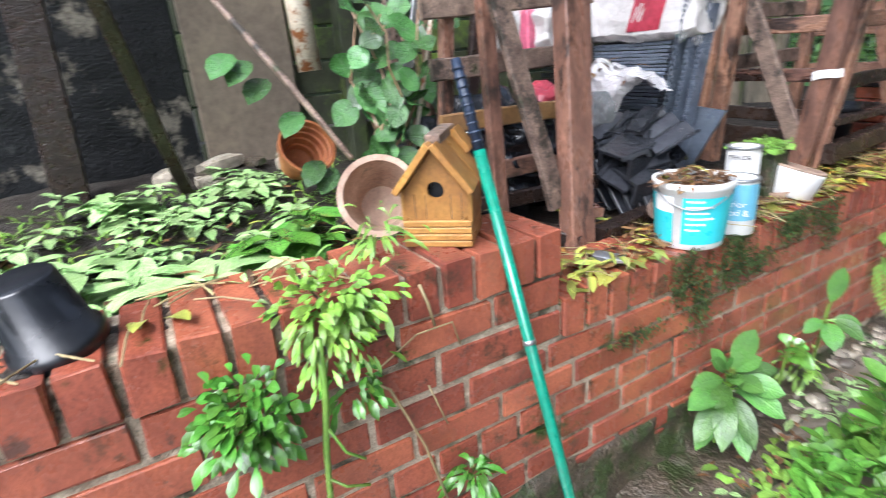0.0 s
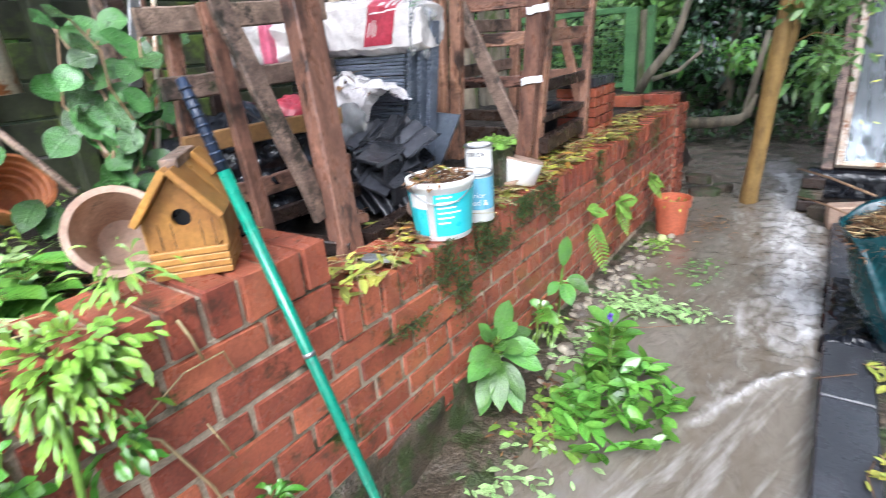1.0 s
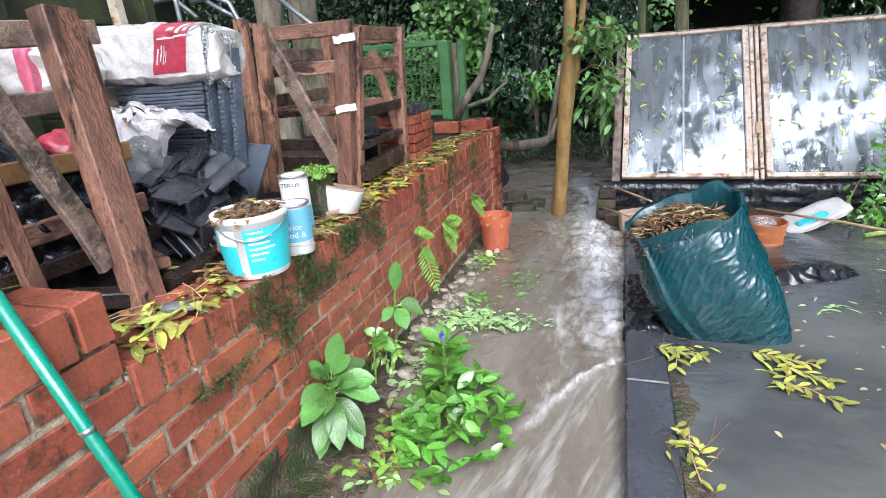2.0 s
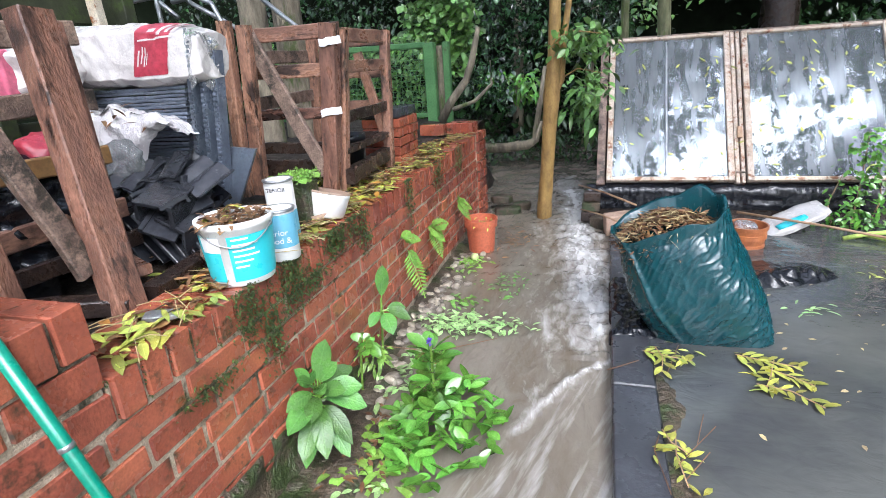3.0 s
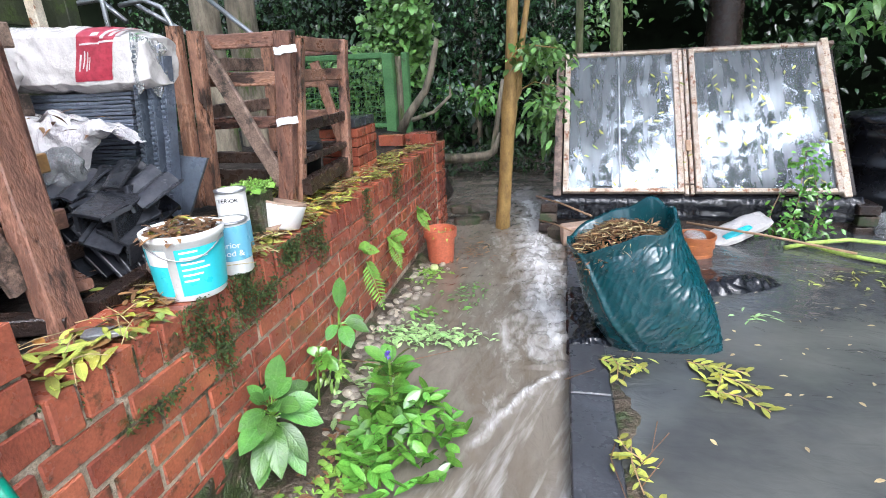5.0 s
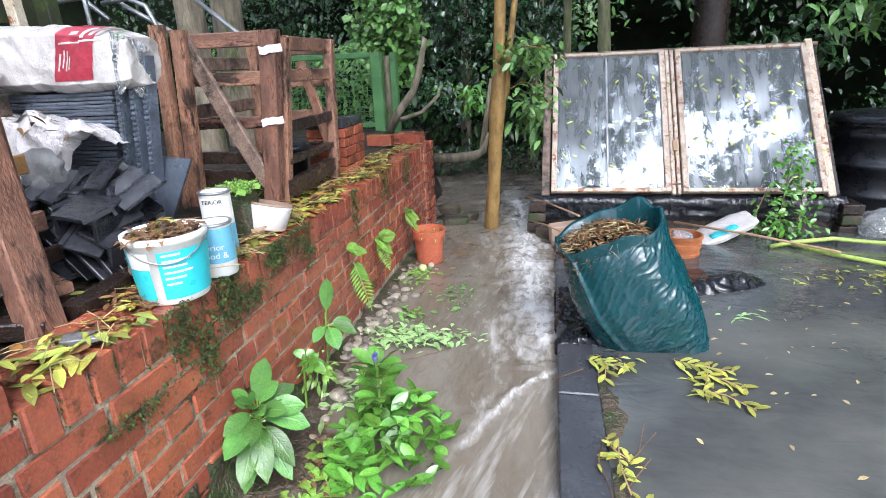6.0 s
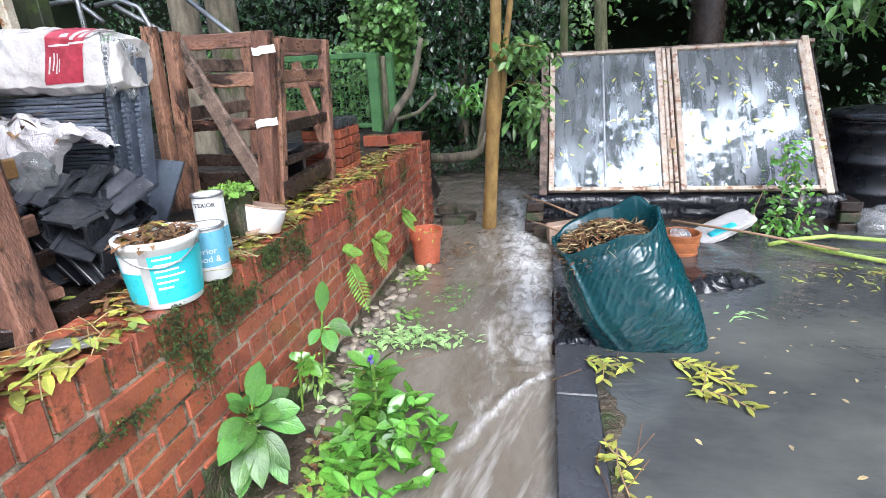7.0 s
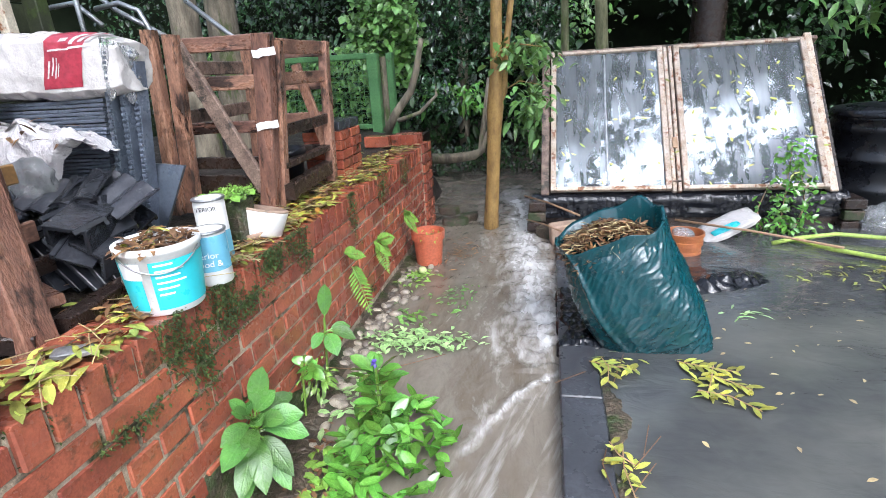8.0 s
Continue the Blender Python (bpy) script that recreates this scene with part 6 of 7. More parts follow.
solid("grass", gl.mesh("grass"), LEAFLIME, "thin straggling grass among the weeds", "grass", kind="stuff")


def tuft(at, n, l0, l1, wr, out, m, label, name="tuft", spread=0.05, up=0.2, droop=0.6, ext=(1, 1, 1)):
    lv = Leaves()
    for _ in range(n):
        d = rand_dir(0.1) + Vector(out)
        d.z += up
        b = Vector(at) + Vector([p * q for p, q in zip(rand_dir(), ext)]) * spread * rng.random()
        ln = rng.uniform(l0, l1)
        lv.leaf(b + d.normalized() * spread * 0.7, d, Vector((0.5, -0.5, 1)), ln, ln * wr, droop, 0.2, 4, shape=0.3)
    return plant(name, at, label, "plant", (("foliage", lv.mesh("foliage"), m),), "wall plants")


tuft((-0.01, 0.3, 0.845), 260, 0.026, 0.048, 0.34, (0.5, -0.1, -0.1), LEAFTRAIL, "trailing pale green plant with narrow leaves spilling over the wall", spread=0.062, up=0.1, droop=0.4, ext=(0.8, 1.7, 0.3))
tuft((0.01, 0.28, 0.8), 110, 0.022, 0.042, 0.3, (0.3, 0, -0.3), LEAFTRAIL, "trailing pale green plant hanging down the bricks", spread=0.08, up=-0.1, droop=0.4)
tuft((0.045, 0.125, 0.71), 230, 0.026, 0.046, 0.48, (0.6, -0.2, 0), LEAFWALL, "bushy glossy green plant rooted in the brick joints", spread=0.06, up=0.35, droop=0.35)
tuft((0.04, 0.305, 0.69), 46, 0.02, 0.04, 0.46, (0.5, 0, 0), LEAFWALL, "small dark green plant rooted in the brick joints", spread=0.04)
tuft((-0.17, 0.47, 0.87), 60, 0.05, 0.09, 0.12, (0.3, -0.3, 0.3), LEAFLIME, "straggling grass in front of the tipped pot", spread=0.06)
tuft((0.06, 0.53, 0.38), 46, 0.05, 0.075, 0.22, (0.4, 0, 0.1), LEAFWALL, "small rosette of narrow leaves low on the wall", spread=0.02)
vine = bmesh.new()
tube([(0.07, 0.25, 0.82), (0.075, 0.245, 0.72), (0.07, 0.23, 0.6), (0.07, 0.215, 0.4)], 0.006, 8, vine)
tube([(0.072, 0.235, 0.66), (0.09, 0.26, 0.6), (0.095, 0.29, 0.575)], 0.003, 5, vine)
tube([(0.07, 0.222, 0.55), (0.09, 0.25, 0.53), (0.1, 0.29, 0.52)], 0.003, 5, vine)
solid("vine", vine, LEAFLIME, "long pale green stem trailing down the wall", "stem", smooth=True)
for pts, r in ((((0.03, 0.35, 0.67), (0.05, 0.37, 0.66), (0.05, 0.43, 0.5), (0.06, 0.47, 0.33)), 0.003), (((0.02, 0.36, 0.69), (0.02, 0.45, 0.735), (0.02, 0.53, 0.735), (0.02, 0.545, 0.68)), 0.002), (((0.01, 0.47, 0.83), (0.02, 0.48, 0.79), (0.02, 0.49, 0.74)), 0.003), (((0.03, 0.46, 0.62), (0.04, 0.49, 0.52)), 0.002)):
    solid("dry_stem", tube(pts, r, 6), STRAW, "dry broken plant stem on the bricks", "stem", "dry stems", smooth=True)

# ---- litter on the wall top and bed ----
yl, bl, am, st = Leaves(), Leaves(), Leaves(), bmesh.new()
def top_z(x, y):
    return (0.686 if y > 0.84 else 0.862) if x > -0.21 else bed_z(x, y) + 0.006


for _ in range(3600):
    y = 0.86 + 3.25 * rng.random()
    x = -0.02 - abs(rng.gauss(0, 0.16 if y < 2.2 else 0.13))
    if y < 1.25:
        x = -0.01 - abs(rng.gauss(0, 0.11))
        if rng.random() < 0.68:
            continue
    if nz(x * 2.5, y, 3.4) < 0.25 * rng.random() - 0.2:
        continue
    (yl if rng.random() < 0.5 else am if rng.random() < 0.2 else bl).leaf((x, y, top_z(x, y) + rng.random() ** 2 * 0.03), rand_dir(0.85), rand_dir() * 0.4 + Vector((0, 0, 1)), rng.uniform(0.024, 0.075), rng.uniform(0.01, 0.026), rng.uniform(-0.1, 0.3), 0.3, 4)
for _ in range(500):
    y, x = rng.uniform(-0.9, 0.82), -0.2 - abs(rng.gauss(0, 0.3))
    (yl if rng.random() < 0.3 else bl).leaf((x, y, top_z(x, y) + 0.02 * rng.random()), rand_dir(0.8), (0, 0, 1), rng.uniform(0.03, 0.08), 0.014, 0.2)
for y, x, a, ln in ((0.96, -0.03, -40, 0.07), (1.0, -0.02, -60, 0.06), (0.99, -0.05, -20, 0.075), (1.03, 0.004, -85, 0.07), (0.08, -0.02, 200, 0.1), (0.0, -0.03, 170, 0.09), (1.2, -0.06, 10, 0.07), (1.15, -0.1, 60, 0.06)) + tuple((rng.uniform(0.87, 1.25), rng.uniform(-0.16, -0.02), rng.uniform(0, 360), rng.uniform(0.05, 0.08)) for _ in range(7)):
    yl.leaf((x, y, top_z(x, y) + 0.012), (math.cos(radians(a)), math.sin(radians(a)), 0.1), (0, 0, 1), ln, ln * 0.32, 0.35, 0.2, 5)
for _ in range(150):
    y, x = rng.uniform(0.86, 4.1), -0.02 - abs(rng.gauss(0, 0.1))
    d = rand_dir(0.95)
    p = Vector((x, y, top_z(x, y) + 0.012 + 0.02 * rng.random()))
    ln = rng.uniform(0.05, 0.16)
    tube([p, p + d * ln * 0.5 + Vector((0, 0, 0.008)), p + d * ln], 0.0013, 5, st)
for _ in range(26):
    y, x = rng.uniform(-0.7, 0.35), rng.uniform(-0.2, -0.02)
    d = rand_dir(0.95)
    p = Vector((x, y, 0.872))
    tube([p, p + d * 0.06 + Vector((0, 0, 0.006)), p + d * 0.13], 0.0018, 5, st)
solid("fallen_leaves", yl.mesh("fallen_leaves"), YELLOWLITTER, "yellow-green narrow leaves strewn along the wall top", "leaves", kind="stuff")
solid("fallen_leaves", am.mesh("fallen_leaves"), AMBERLITTER, "amber and orange dead leaves on the wall top", "leaves", kind="stuff")
solid("leaf_litter", bl.mesh("leaf_litter"), BROWNLITTER, "brown rotting leaf litter on the wall top and bed", "leaves", kind="stuff")
solid("straw", st, STRAW, "pale dry stems lying along the wall top", "stems", kind="stuff")
solid("crisp_wrapper", pillow((-0.04, -0.022, -0.004), (0.04, 0.022, 0.01), 30, 0.012, 0.4, 8.0, pose(-0.075, 1.07, 0.702, 4, 0, 25)), STEEL, "crushed silvery foil wrapper on the wall top", "wrapper", smooth=True)

cl2 = Leaves()
for _ in range(160):
    x, y = rng.uniform(-0.58, -0.22), rng.uniform(2.38, 2.9)
    cl2.leaf((x, y, bed_z(x, y) + 0.03 + 0.06 * rng.random()), rand_dir(0.6), (0, 0, 1), rng.uniform(0.04, 0.09), 0.014, 0.2)
solid("leaf_litter", cl2.mesh("leaf_litter"), YELLOWLITTER, "leaves and stems lying inside the pallet crate", "leaves", kind="stuff")
solid("plant_pot", lathe([(0, 0.0), (0.07, 0.0), (0.09, 0.17), (0.1, 0.172), (0.1, 0.2), (0.09, 0.2), (0.07, 0.02), (0, 0.02)], Matrix.Translation((-0.3, 2.6, 0.72)), 32), BLACKPLASTIC, "black plastic pot inside the pallet crate", "pot", smooth=True)

mud = grid(-0.215, -0.025, -0.95, 0.5, 24, 150, lambda x, y: 0.852 + 0.016 * nz(x, y, 11) + 0.014 * nz(x, y, 4, 2) + 0.006 * nz(x, y, 30) - 0.012 - 0.02 * max(0, y - 0.25) / 0.25)
solid("mud", mud, SOIL, "wet soil spilled over the wall top", "mud", kind="stuff", smooth=True)

# ---- moss in the joints ----
mo = Leaves()
for cy, cz, sy, sz, n in ((1.5, 0.62, 0.05, 0.05, 480), (1.27, 0.62, 0.03, 0.05, 260), (1.8, 0.65, 0.05, 0.035, 420), (1.36, 0.52, 0.03, 0.06, 260), (2.05, 0.6, 0.03, 0.06, 180), (2.6, 0.62, 0.03, 0.08, 200), (1.1, 0.5, 0.06, 0.012, 90), (1.62, 0.57, 0.05, 0.02, 160), (3.1, 0.62, 0.05, 0.06, 200), (3.6, 0.6, 0.06, 0.06, 160), (1.95, 0.66, 0.04, 0.04, 200)):
    for _ in range(n * 2):
        mo.leaf((0.004 + 0.02 * rng.random() ** 2, rng.gauss(cy, sy), min(0.69, rng.gauss(cz, sz))), rand_dir() + Vector((0.6, 0, -0.2)), (0, 0, 1), rng.uniform(0.006, 0.015), 0.007, 0.4, seg=2)
for _ in range(1800):
    k = rng.randrange(60)
    y = STEP_Y + 0.001 + 0.0785 * k
    mo.leaf((0.004 - 0.2 * rng.random() ** 3, y + rng.gauss(0, 0.004), rng.uniform(0.58, 0.688)), rand_dir() + Vector((0.5, 0, 0.2)), (0, 0, 1), rng.uniform(0.004, 0.01), 0.005, 0.3, seg=2)
solid("moss", mo.mesh("moss"), MOSS, "dark green moss growing in the brick joints", "moss", kind="stuff")

# ---- plants along the path ----
def rosette(at, leaves, m, label, group=""):
    lv = Leaves()
    stem = bmesh.new()
    for d, ln, wr, droop, lift in leaves:
        d = Vector(d).normalized()
        b = Vector(at) + Vector((0, 0, lift)) + d * 0.018
        tube([Vector(at) + Vector((0, 0, lift * 0.5)), b + d * 0.01], 0.0025, 5, stem)
        lv.leaf(b, d, Vector((0.35, -0.6, 1)), ln * 0.92, ln * wr * 0.96, droop * 0.8, 0.25, 7, 0.4, 0.02)
    tube([Vector(at) + Vector((-0.02, 0, -0.2)), Vector(at) + Vector((0, 0, 0.06))], 0.005, 6, stem)
    return plant("broadleaf_plant", at, label, "plant", (("leaves", lv.mesh("leaves"), m), ("stem", stem, LEAFLIME)), group)


rosette((0.085, 1.42, 0.225), (((0.2, 0.3, 1.0), 0.16, 0.42, 0.05, 0.06), ((0.9, 0.5, 0.3), 0.15, 0.5, 0.35, 0.03), ((0.8, 0.2, 0.1), 0.16, 0.48, 0.5, 0.02), ((0.3, -0.9, 0.2), 0.12, 0.5, 0.5, 0.03), ((-0.3, -0.9, 0.3), 0.13, 0.45, 0.4, 0.04), ((-0.2, -0.7, 0.8), 0.1, 0.45, 0.2, 0.06), ((0.5, -0.8, -0.2), 0.15, 0.46, 0.75, 0.0), ((0.05, -1, -0.3), 0.15, 0.45, 0.75, -0.02), ((0.9, -0.3, -0.2), 0.14, 0.42, 0.8, 0.0), ((0.7, -0.7, 0.5), 0.1, 0.5, 0.3, 0.06), ((0.2, -0.6, 1), 0.08, 0.5, 0.1, 0.07), ((-0.4, -0.4, 0.9), 0.1, 0.4, 0.1, 0.06), ((0.9, 0.9, 0.1), 0.12, 0.5, 0.5, 0.0), ((0.95, -0.1, 0.5), 0.12, 0.48, 0.35, 0.04), ((0.6, 0.3, 0.8), 0.11, 0.45, 0.15, 0.06), ((0.0, -1, 0.2), 0.19, 0.38, 0.3, 0.02), ((0.1, -1, -0.35), 0.17, 0.38, 0.4, 0.0), ((0.5, 0.8, 0.45), 0.15, 0.4, 0.3, 0.04), ((0.8, 0.6, -0.1), 0.15, 0.38, 0.4, 0.01), ((0.35, -0.75, 0.65), 0.11, 0.42, 0.2, 0.06), ((0.75, -0.35, -0.5), 0.15, 0.38, 0.4, -0.03)), LEAFDEEP, "broad-leaved green plant growing at the foot of the wall", "foot-of-wall plants")
rosette((0.06, 2.03, 0.25), (((0.1, 0.1, 1.0), 0.15, 0.4, 0.0, 0.05), ((0.6, -0.7, -0.1), 0.12, 0.6, 0.5, 0.0), ((-0.2, -1, 0.1), 0.1, 0.5, 0.5, 0.0), ((0.9, 0.1, 0.1), 0.12, 0.5, 0.55, 0.0), ((0.7, 0.5, 0.2), 0.1, 0.5, 0.4, 0.0)), LEAFDEEP, "young broad-leaved plant growing from the brick wall", "foot-of-wall plants")
rosette((0.07, 1.78, 0.2), [((rng.uniform(-0.4, 1), rng.uniform(-1, 0.6), rng.uniform(-0.2, 0.7)), rng.uniform(0.05, 0.085), 0.55, 0.4, 0.03 * rng.random()) for _ in range(12)], LEAF, "small green seedling at the foot of the wall", "foot-of-wall plants")
tuft((0.07, 1.88, 0.12), 50, 0.03, 0.05, 0.35, (0.5, -0.2, 0.1), LEAFLIME, "small pale weed at the foot of the wall", spread=0.05)


def fern(at, ways, label):
    lv, stem = Leaves(), bmesh.new()
    for d, ln in ways:
        d = Vector(d).normalized()
        pts = [Vector(at) + d * ln * t - Vector((0, 0, 0.35 * ln * t * t)) for t in [k / 14 for k in range(15)]]
        tube(pts, 0.0018, 5, stem)
        for k in range(2, 15):
            ax = (pts[k] - pts[k - 1]).normalized()
            side = ax.cross(Vector((0.8, -0.4, 0.5))).normalized()
            w = ln * 0.36 * math.sin(math.pi * min(1, 0.18 + k / 15 * 0.85))
            for s in (-1, 1):
                lv.leaf(pts[k], side * s + ax * 0.35, Vector((0.8, -0.4, 0.5)), w, 0.0105, 0.15, 0.1, 3, 0.45)
    return plant("fern", at, label, "fern", (("fronds", lv.mesh("fronds"), FERN), ("stem", stem, FERN)), "wall ferns")


fern((0.03, 2.46, 0.37), (((0.4, -0.2, -0.75), 0.19), ((0.35, 0.2, -0.5), 0.1)), "light green fern hanging from the brick joints")
fern((0.03, 2.4, 0.45), (((0.5, -0.4, 0.3), 0.08), ((0.6, 0.2, 0.1), 0.09), ((0.3, 0.5, 0.4), 0.07)), "small light green fern on the bricks")
fern((0.03, 2.85, 0.36), (((0.4, -0.7, 0.1), 0.11), ((0.4, -0.2, 0.5), 0.11), ((0.35, 0.5, 0.2), 0.13), ((0.4, -0.3, -0.6), 0.14), ((0.3, 0.5, -0.4), 0.12)), "light green fern on the bricks")
fern((0.03, 3.42, 0.36), (((0.5, -0.4, 0.5), 0.1), ((0.5, 0.4, -0.2), 0.11), ((0.6, 0, -0.6), 0.12)), "small fern high on the far bricks")

cp = Leaves()
for _ in range(230):
    a, r = rng.uniform(0, 6.28), math.sqrt(rng.random())
    x, y = 0.44 + 0.2 * r * math.cos(a), 1.62 + 0.27 * r * math.sin(a)
    z = 0.02 + 0.13 * (1 - r * r) * rng.random() + 0.02 * rng.random()
    d = rand_dir(0.3)
    d.z = abs(d.z) * 0.6 + 0.25
    cp.leaf((x, y, z), d + rand_dir() * 0.35, rand_dir() * 0.55 + Vector((0, 0, 1)), rng.uniform(0.055, 0.1), rng.uniform(0.024, 0.04), 0.15, 0.3, 6, 0.5, 0.04)
up = Leaves()
for k in range(6):
    z = 0.09 + 0.04 * k
    for j in range(6 if k < 5 else 8):
        a = j * (1.05 if k < 5 else 0.79) + k * 0.6 + rng.uniform(-0.3, 0.3)
        ln = rng.uniform(0.08, 0.115)
        up.leaf((0.385 + 0.01 * math.cos(a), 1.69 + 0.01 * math.sin(a), z), (math.cos(a), math.sin(a), rng.uniform(-0.1, 0.6) + 0.08 * k), rand_dir() * 0.4 + Vector((0, 0, 1)), ln, ln * 0.43, 0.18, 0.28, 6, 0.5)
fw = Leaves()
for j in range(14):
    fw.leaf((0.385, 1.69, 0.325), rand_dir() + Vector((0, 0, 0.6)), (0, 0, 1), 0.018, 0.01, 0.1, seg=2)
stem = tube([(0.385, 1.69, -0.05), (0.385, 1.69, 0.32)], 0.005, 6)
plant("flowering_plant", (0.44, 1.62, 0.0), "leafy green plant with one violet flower standing in the water", "plant", (("leaves", cp.mesh("leaves"), LEAF), ("tall_shoot", up.mesh("tall_shoot"), LEAF), ("flower", fw.mesh("flower"), VIOLET), ("stem", stem, LEAFLIME)))
lo = Leaves()
for _ in range(90):
    x, y = rng.uniform(0.14, 0.4), rng.uniform(1.33, 1.6)
    d = rand_dir(0.3)
    d.z = abs(d.z) * 0.7
    lo.leaf((x, y, 0.02), d, (0, 0, 1), rng.uniform(0.06, 0.1), rng.uniform(0.02, 0.03), 0.5, 0.2, 4)
plant("weed_clump", (0.27, 1.46, 0.0), "low lime-green weeds flattened in the shallow water", "weeds", (("foliage", lo.mesh("foliage"), LEAFLIME),))


def raft(x0, x1, y0, y1, z, n, ln, m, label, wr=0.4):
    lv = Leaves()
    for _ in range(n):
        x, y = rng.gauss((x0 + x1) / 2, (x1 - x0) / 4), rng.gauss((y0 + y1) / 2, (y1 - y0) / 4)
        d = rand_dir(0.85)
        d.z = abs(d.z)
        l = ln * rng.uniform(0.6, 1.2)
        lv.leaf((x, y, z + 0.01 * rng.random()), d, rand_dir() * 0.5 + Vector((0, 0, 1)), l, l * wr, 0.2, 0.2, 3)
    return solid("floating_weeds", lv.mesh("floating_weeds"), m, label, "weeds", "floating weeds", "stuff")


raft(0.06, 0.56, 2.28, 2.52, 0.016, 260, 0.05, LEAFPALE, "pale washed-out weeds lying in the water", 0.35)
raft(0.1, 0.35, 2.55, 2.75, 0.01, 40, 0.05, LEAFMID, "green weeds just under the water", 0.4)
raft(0.3, 0.6, 2.75, 3.1, 0.004, 60, 0.04, LEAFMID, "green weeds just under the water", 0.4)
raft(0.06, 0.25, 3.05, 3.35, 0.012, 70, 0.05, LEAFLIME, "small pale weeds beside the wall", 0.35)
raft(0.24, 0.5, 3.4, 3.9, 0.014, 90, 0.05, BROWNLITTER, "dead stems and leaves washed up by the pot", 0.2)
raft(0.1, 0.3, 1.75, 2.15, 0.012, 50, 0.06, LEAFPALE, "pale weeds dragged by the current", 0.4)
raft(0.14, 0.5, 0.85, 1.35, 0.02, 90, 0.045, LEAFPALE, "pale torn weeds washed against the mud", 0.4)
raft(0.1, 0.32, 1.2, 1.75, 0.02, 60, 0.04, BROWNLITTER, "brown scraps of leaf lying in the mud", 0.35)
raft(1.12, 1.3, 2.1, 2.25, 0.062, 16, 0.06, YELLOWLITTER, "yellow leaves caught on the edging", 0.25)
raft(1.42, 1.7, 1.95, 2.2, 0.056, 14, 0.06, YELLOWLITTER, "broken yellow-green spray afloat on the floodwater", 0.25)
raft(1.14, 1.26, 1.45, 1.7, 0.06, 12, 0.055, YELLOWLITTER, "yellow-green leaves caught behind the edging", 0.35)
raft(2.3, 3.3, 3.05, 3.4, 0.054, 120, 0.06, YELLOWLITTER, "yellow leaves afloat near the hose", 0.22)
raft(1.3, 2.9, 1.4, 3.2, 0.053, 60, 0.03, STRAW, "pale leaf scraps afloat on the floodwater", 0.4)
raft(1.75, 2.0, 2.6, 2.8, 0.053, 14, 0.06, LEAFPALE, "limp weeds afloat on the floodwater", 0.25)
for pts in (((1.18, 1.55, 0.06), (1.25, 1.63, 0.09), (1.3, 1.68, 0.12)), ((1.2, 1.5, 0.06), (1.27, 1.58, 0.1)), ((1.15, 1.42, 0.07), (1.12, 1.6, 0.065), (1.14, 1.68, 0.06)), ((1.25, 1.66, 0.06), (1.27, 1.72, 0.13)), ((1.2, 2.05, 0.065), (1.26, 2.25, 0.075)), ((0.02, 1.97, 0.12), (0.25, 2.1, 0.03), (0.5, 2.28, 0.02)), ((0.98, 2.03, 0.064), (1.1, 2.12, 0.066))):
    solid("twig", tube(pts, 0.0018, 6, rough=0.1), BROWNLITTER, "thin brown twig lying by the water", "twig", "twigs")


def spray(pts, n, ln, label):
    """A broken twig afloat with paired narrow leaves still on it."""
    pts = [Vector(p) for p in pts]
    t = thing("leafy_spray", pts[0], label, "twig", "leafy sprays")
    part("twig", tube(pts, 0.0022, 6, rough=0.1), CANE, t)
    lv = Leaves()
    for k in range(n):
        u = (k + 0.5) / n * (len(pts) - 1)
        i = min(int(u), len(pts) - 2)
        p, ax = pts[i].lerp(pts[i + 1], u - i), (pts[i + 1] - pts[i]).normalized()
        side = Vector((-ax.y, ax.x, 0)) * (1 if k % 2 else -1)
        l = ln * rng.uniform(0.7, 1.2)
        lv.leaf(p, side * rng.uniform(0.4, 1.1) + ax * rng.uniform(0.4, 1.0) + Vector((0, 0, rng.uniform(0, 0.25))), Vector((0, 0, 1)), l, l * rng.uniform(0.26, 0.4), 0.1, 0.2, 5)
    part("leaves", lv.mesh("leaves"), YELLOWLITTER, t)


AFLOAT = "broken yellow-green leafy spray afloat on the floodwater"
for pts, n in ((((1.47, 2.24, 0.06), (1.56, 2.2, 0.065), (1.68, 2.18, 0.06)), 14), (((1.6, 2.22, 0.06), (1.56, 2.1, 0.066), (1.52, 2.0, 0.06)), 10), (((1.5, 2.04, 0.06), (1.6, 2.0, 0.068), (1.68, 1.93, 0.06)), 10), (((1.55, 2.16, 0.06), (1.63, 2.1, 0.065), (1.69, 2.06, 0.06)), 9)):
    spray(pts, n, 0.062, AFLOAT)
for pts, n in ((((1.12, 2.2, 0.066), (1.2, 2.16, 0.075), (1.3, 2.15, 0.066)), 9), (((1.17, 2.24, 0.066), (1.19, 2.14, 0.08), (1.18, 2.05, 0.066)), 8)):
    spray(pts, n, 0.06, "yellow leafy spray caught on the edging")
for pts, n in ((((1.19, 1.7, 0.07), (1.18, 1.58, 0.075), (1.2, 1.46, 0.066)), 8), (((1.22, 1.6, 0.066), (1.17, 1.63, 0.08), (1.15, 1.7, 0.07)), 5)):
    spray(pts, n, 0.05, "yellow-green leafy spray caught behind the edging")
ap = lathe([(0.001, -0.024), (0.014, -0.022), (0.025, -0.008), (0.027, 0.004), (0.02, 0.02), (0.008, 0.024), (0.001, 0.02)], Matrix.Translation((0.17, 3.27, 0.03)), 20)
solid("apple", ap, APPLE, "pale green windfall apple in the weeds", "apple", smooth=True)
pb = bmesh.new()
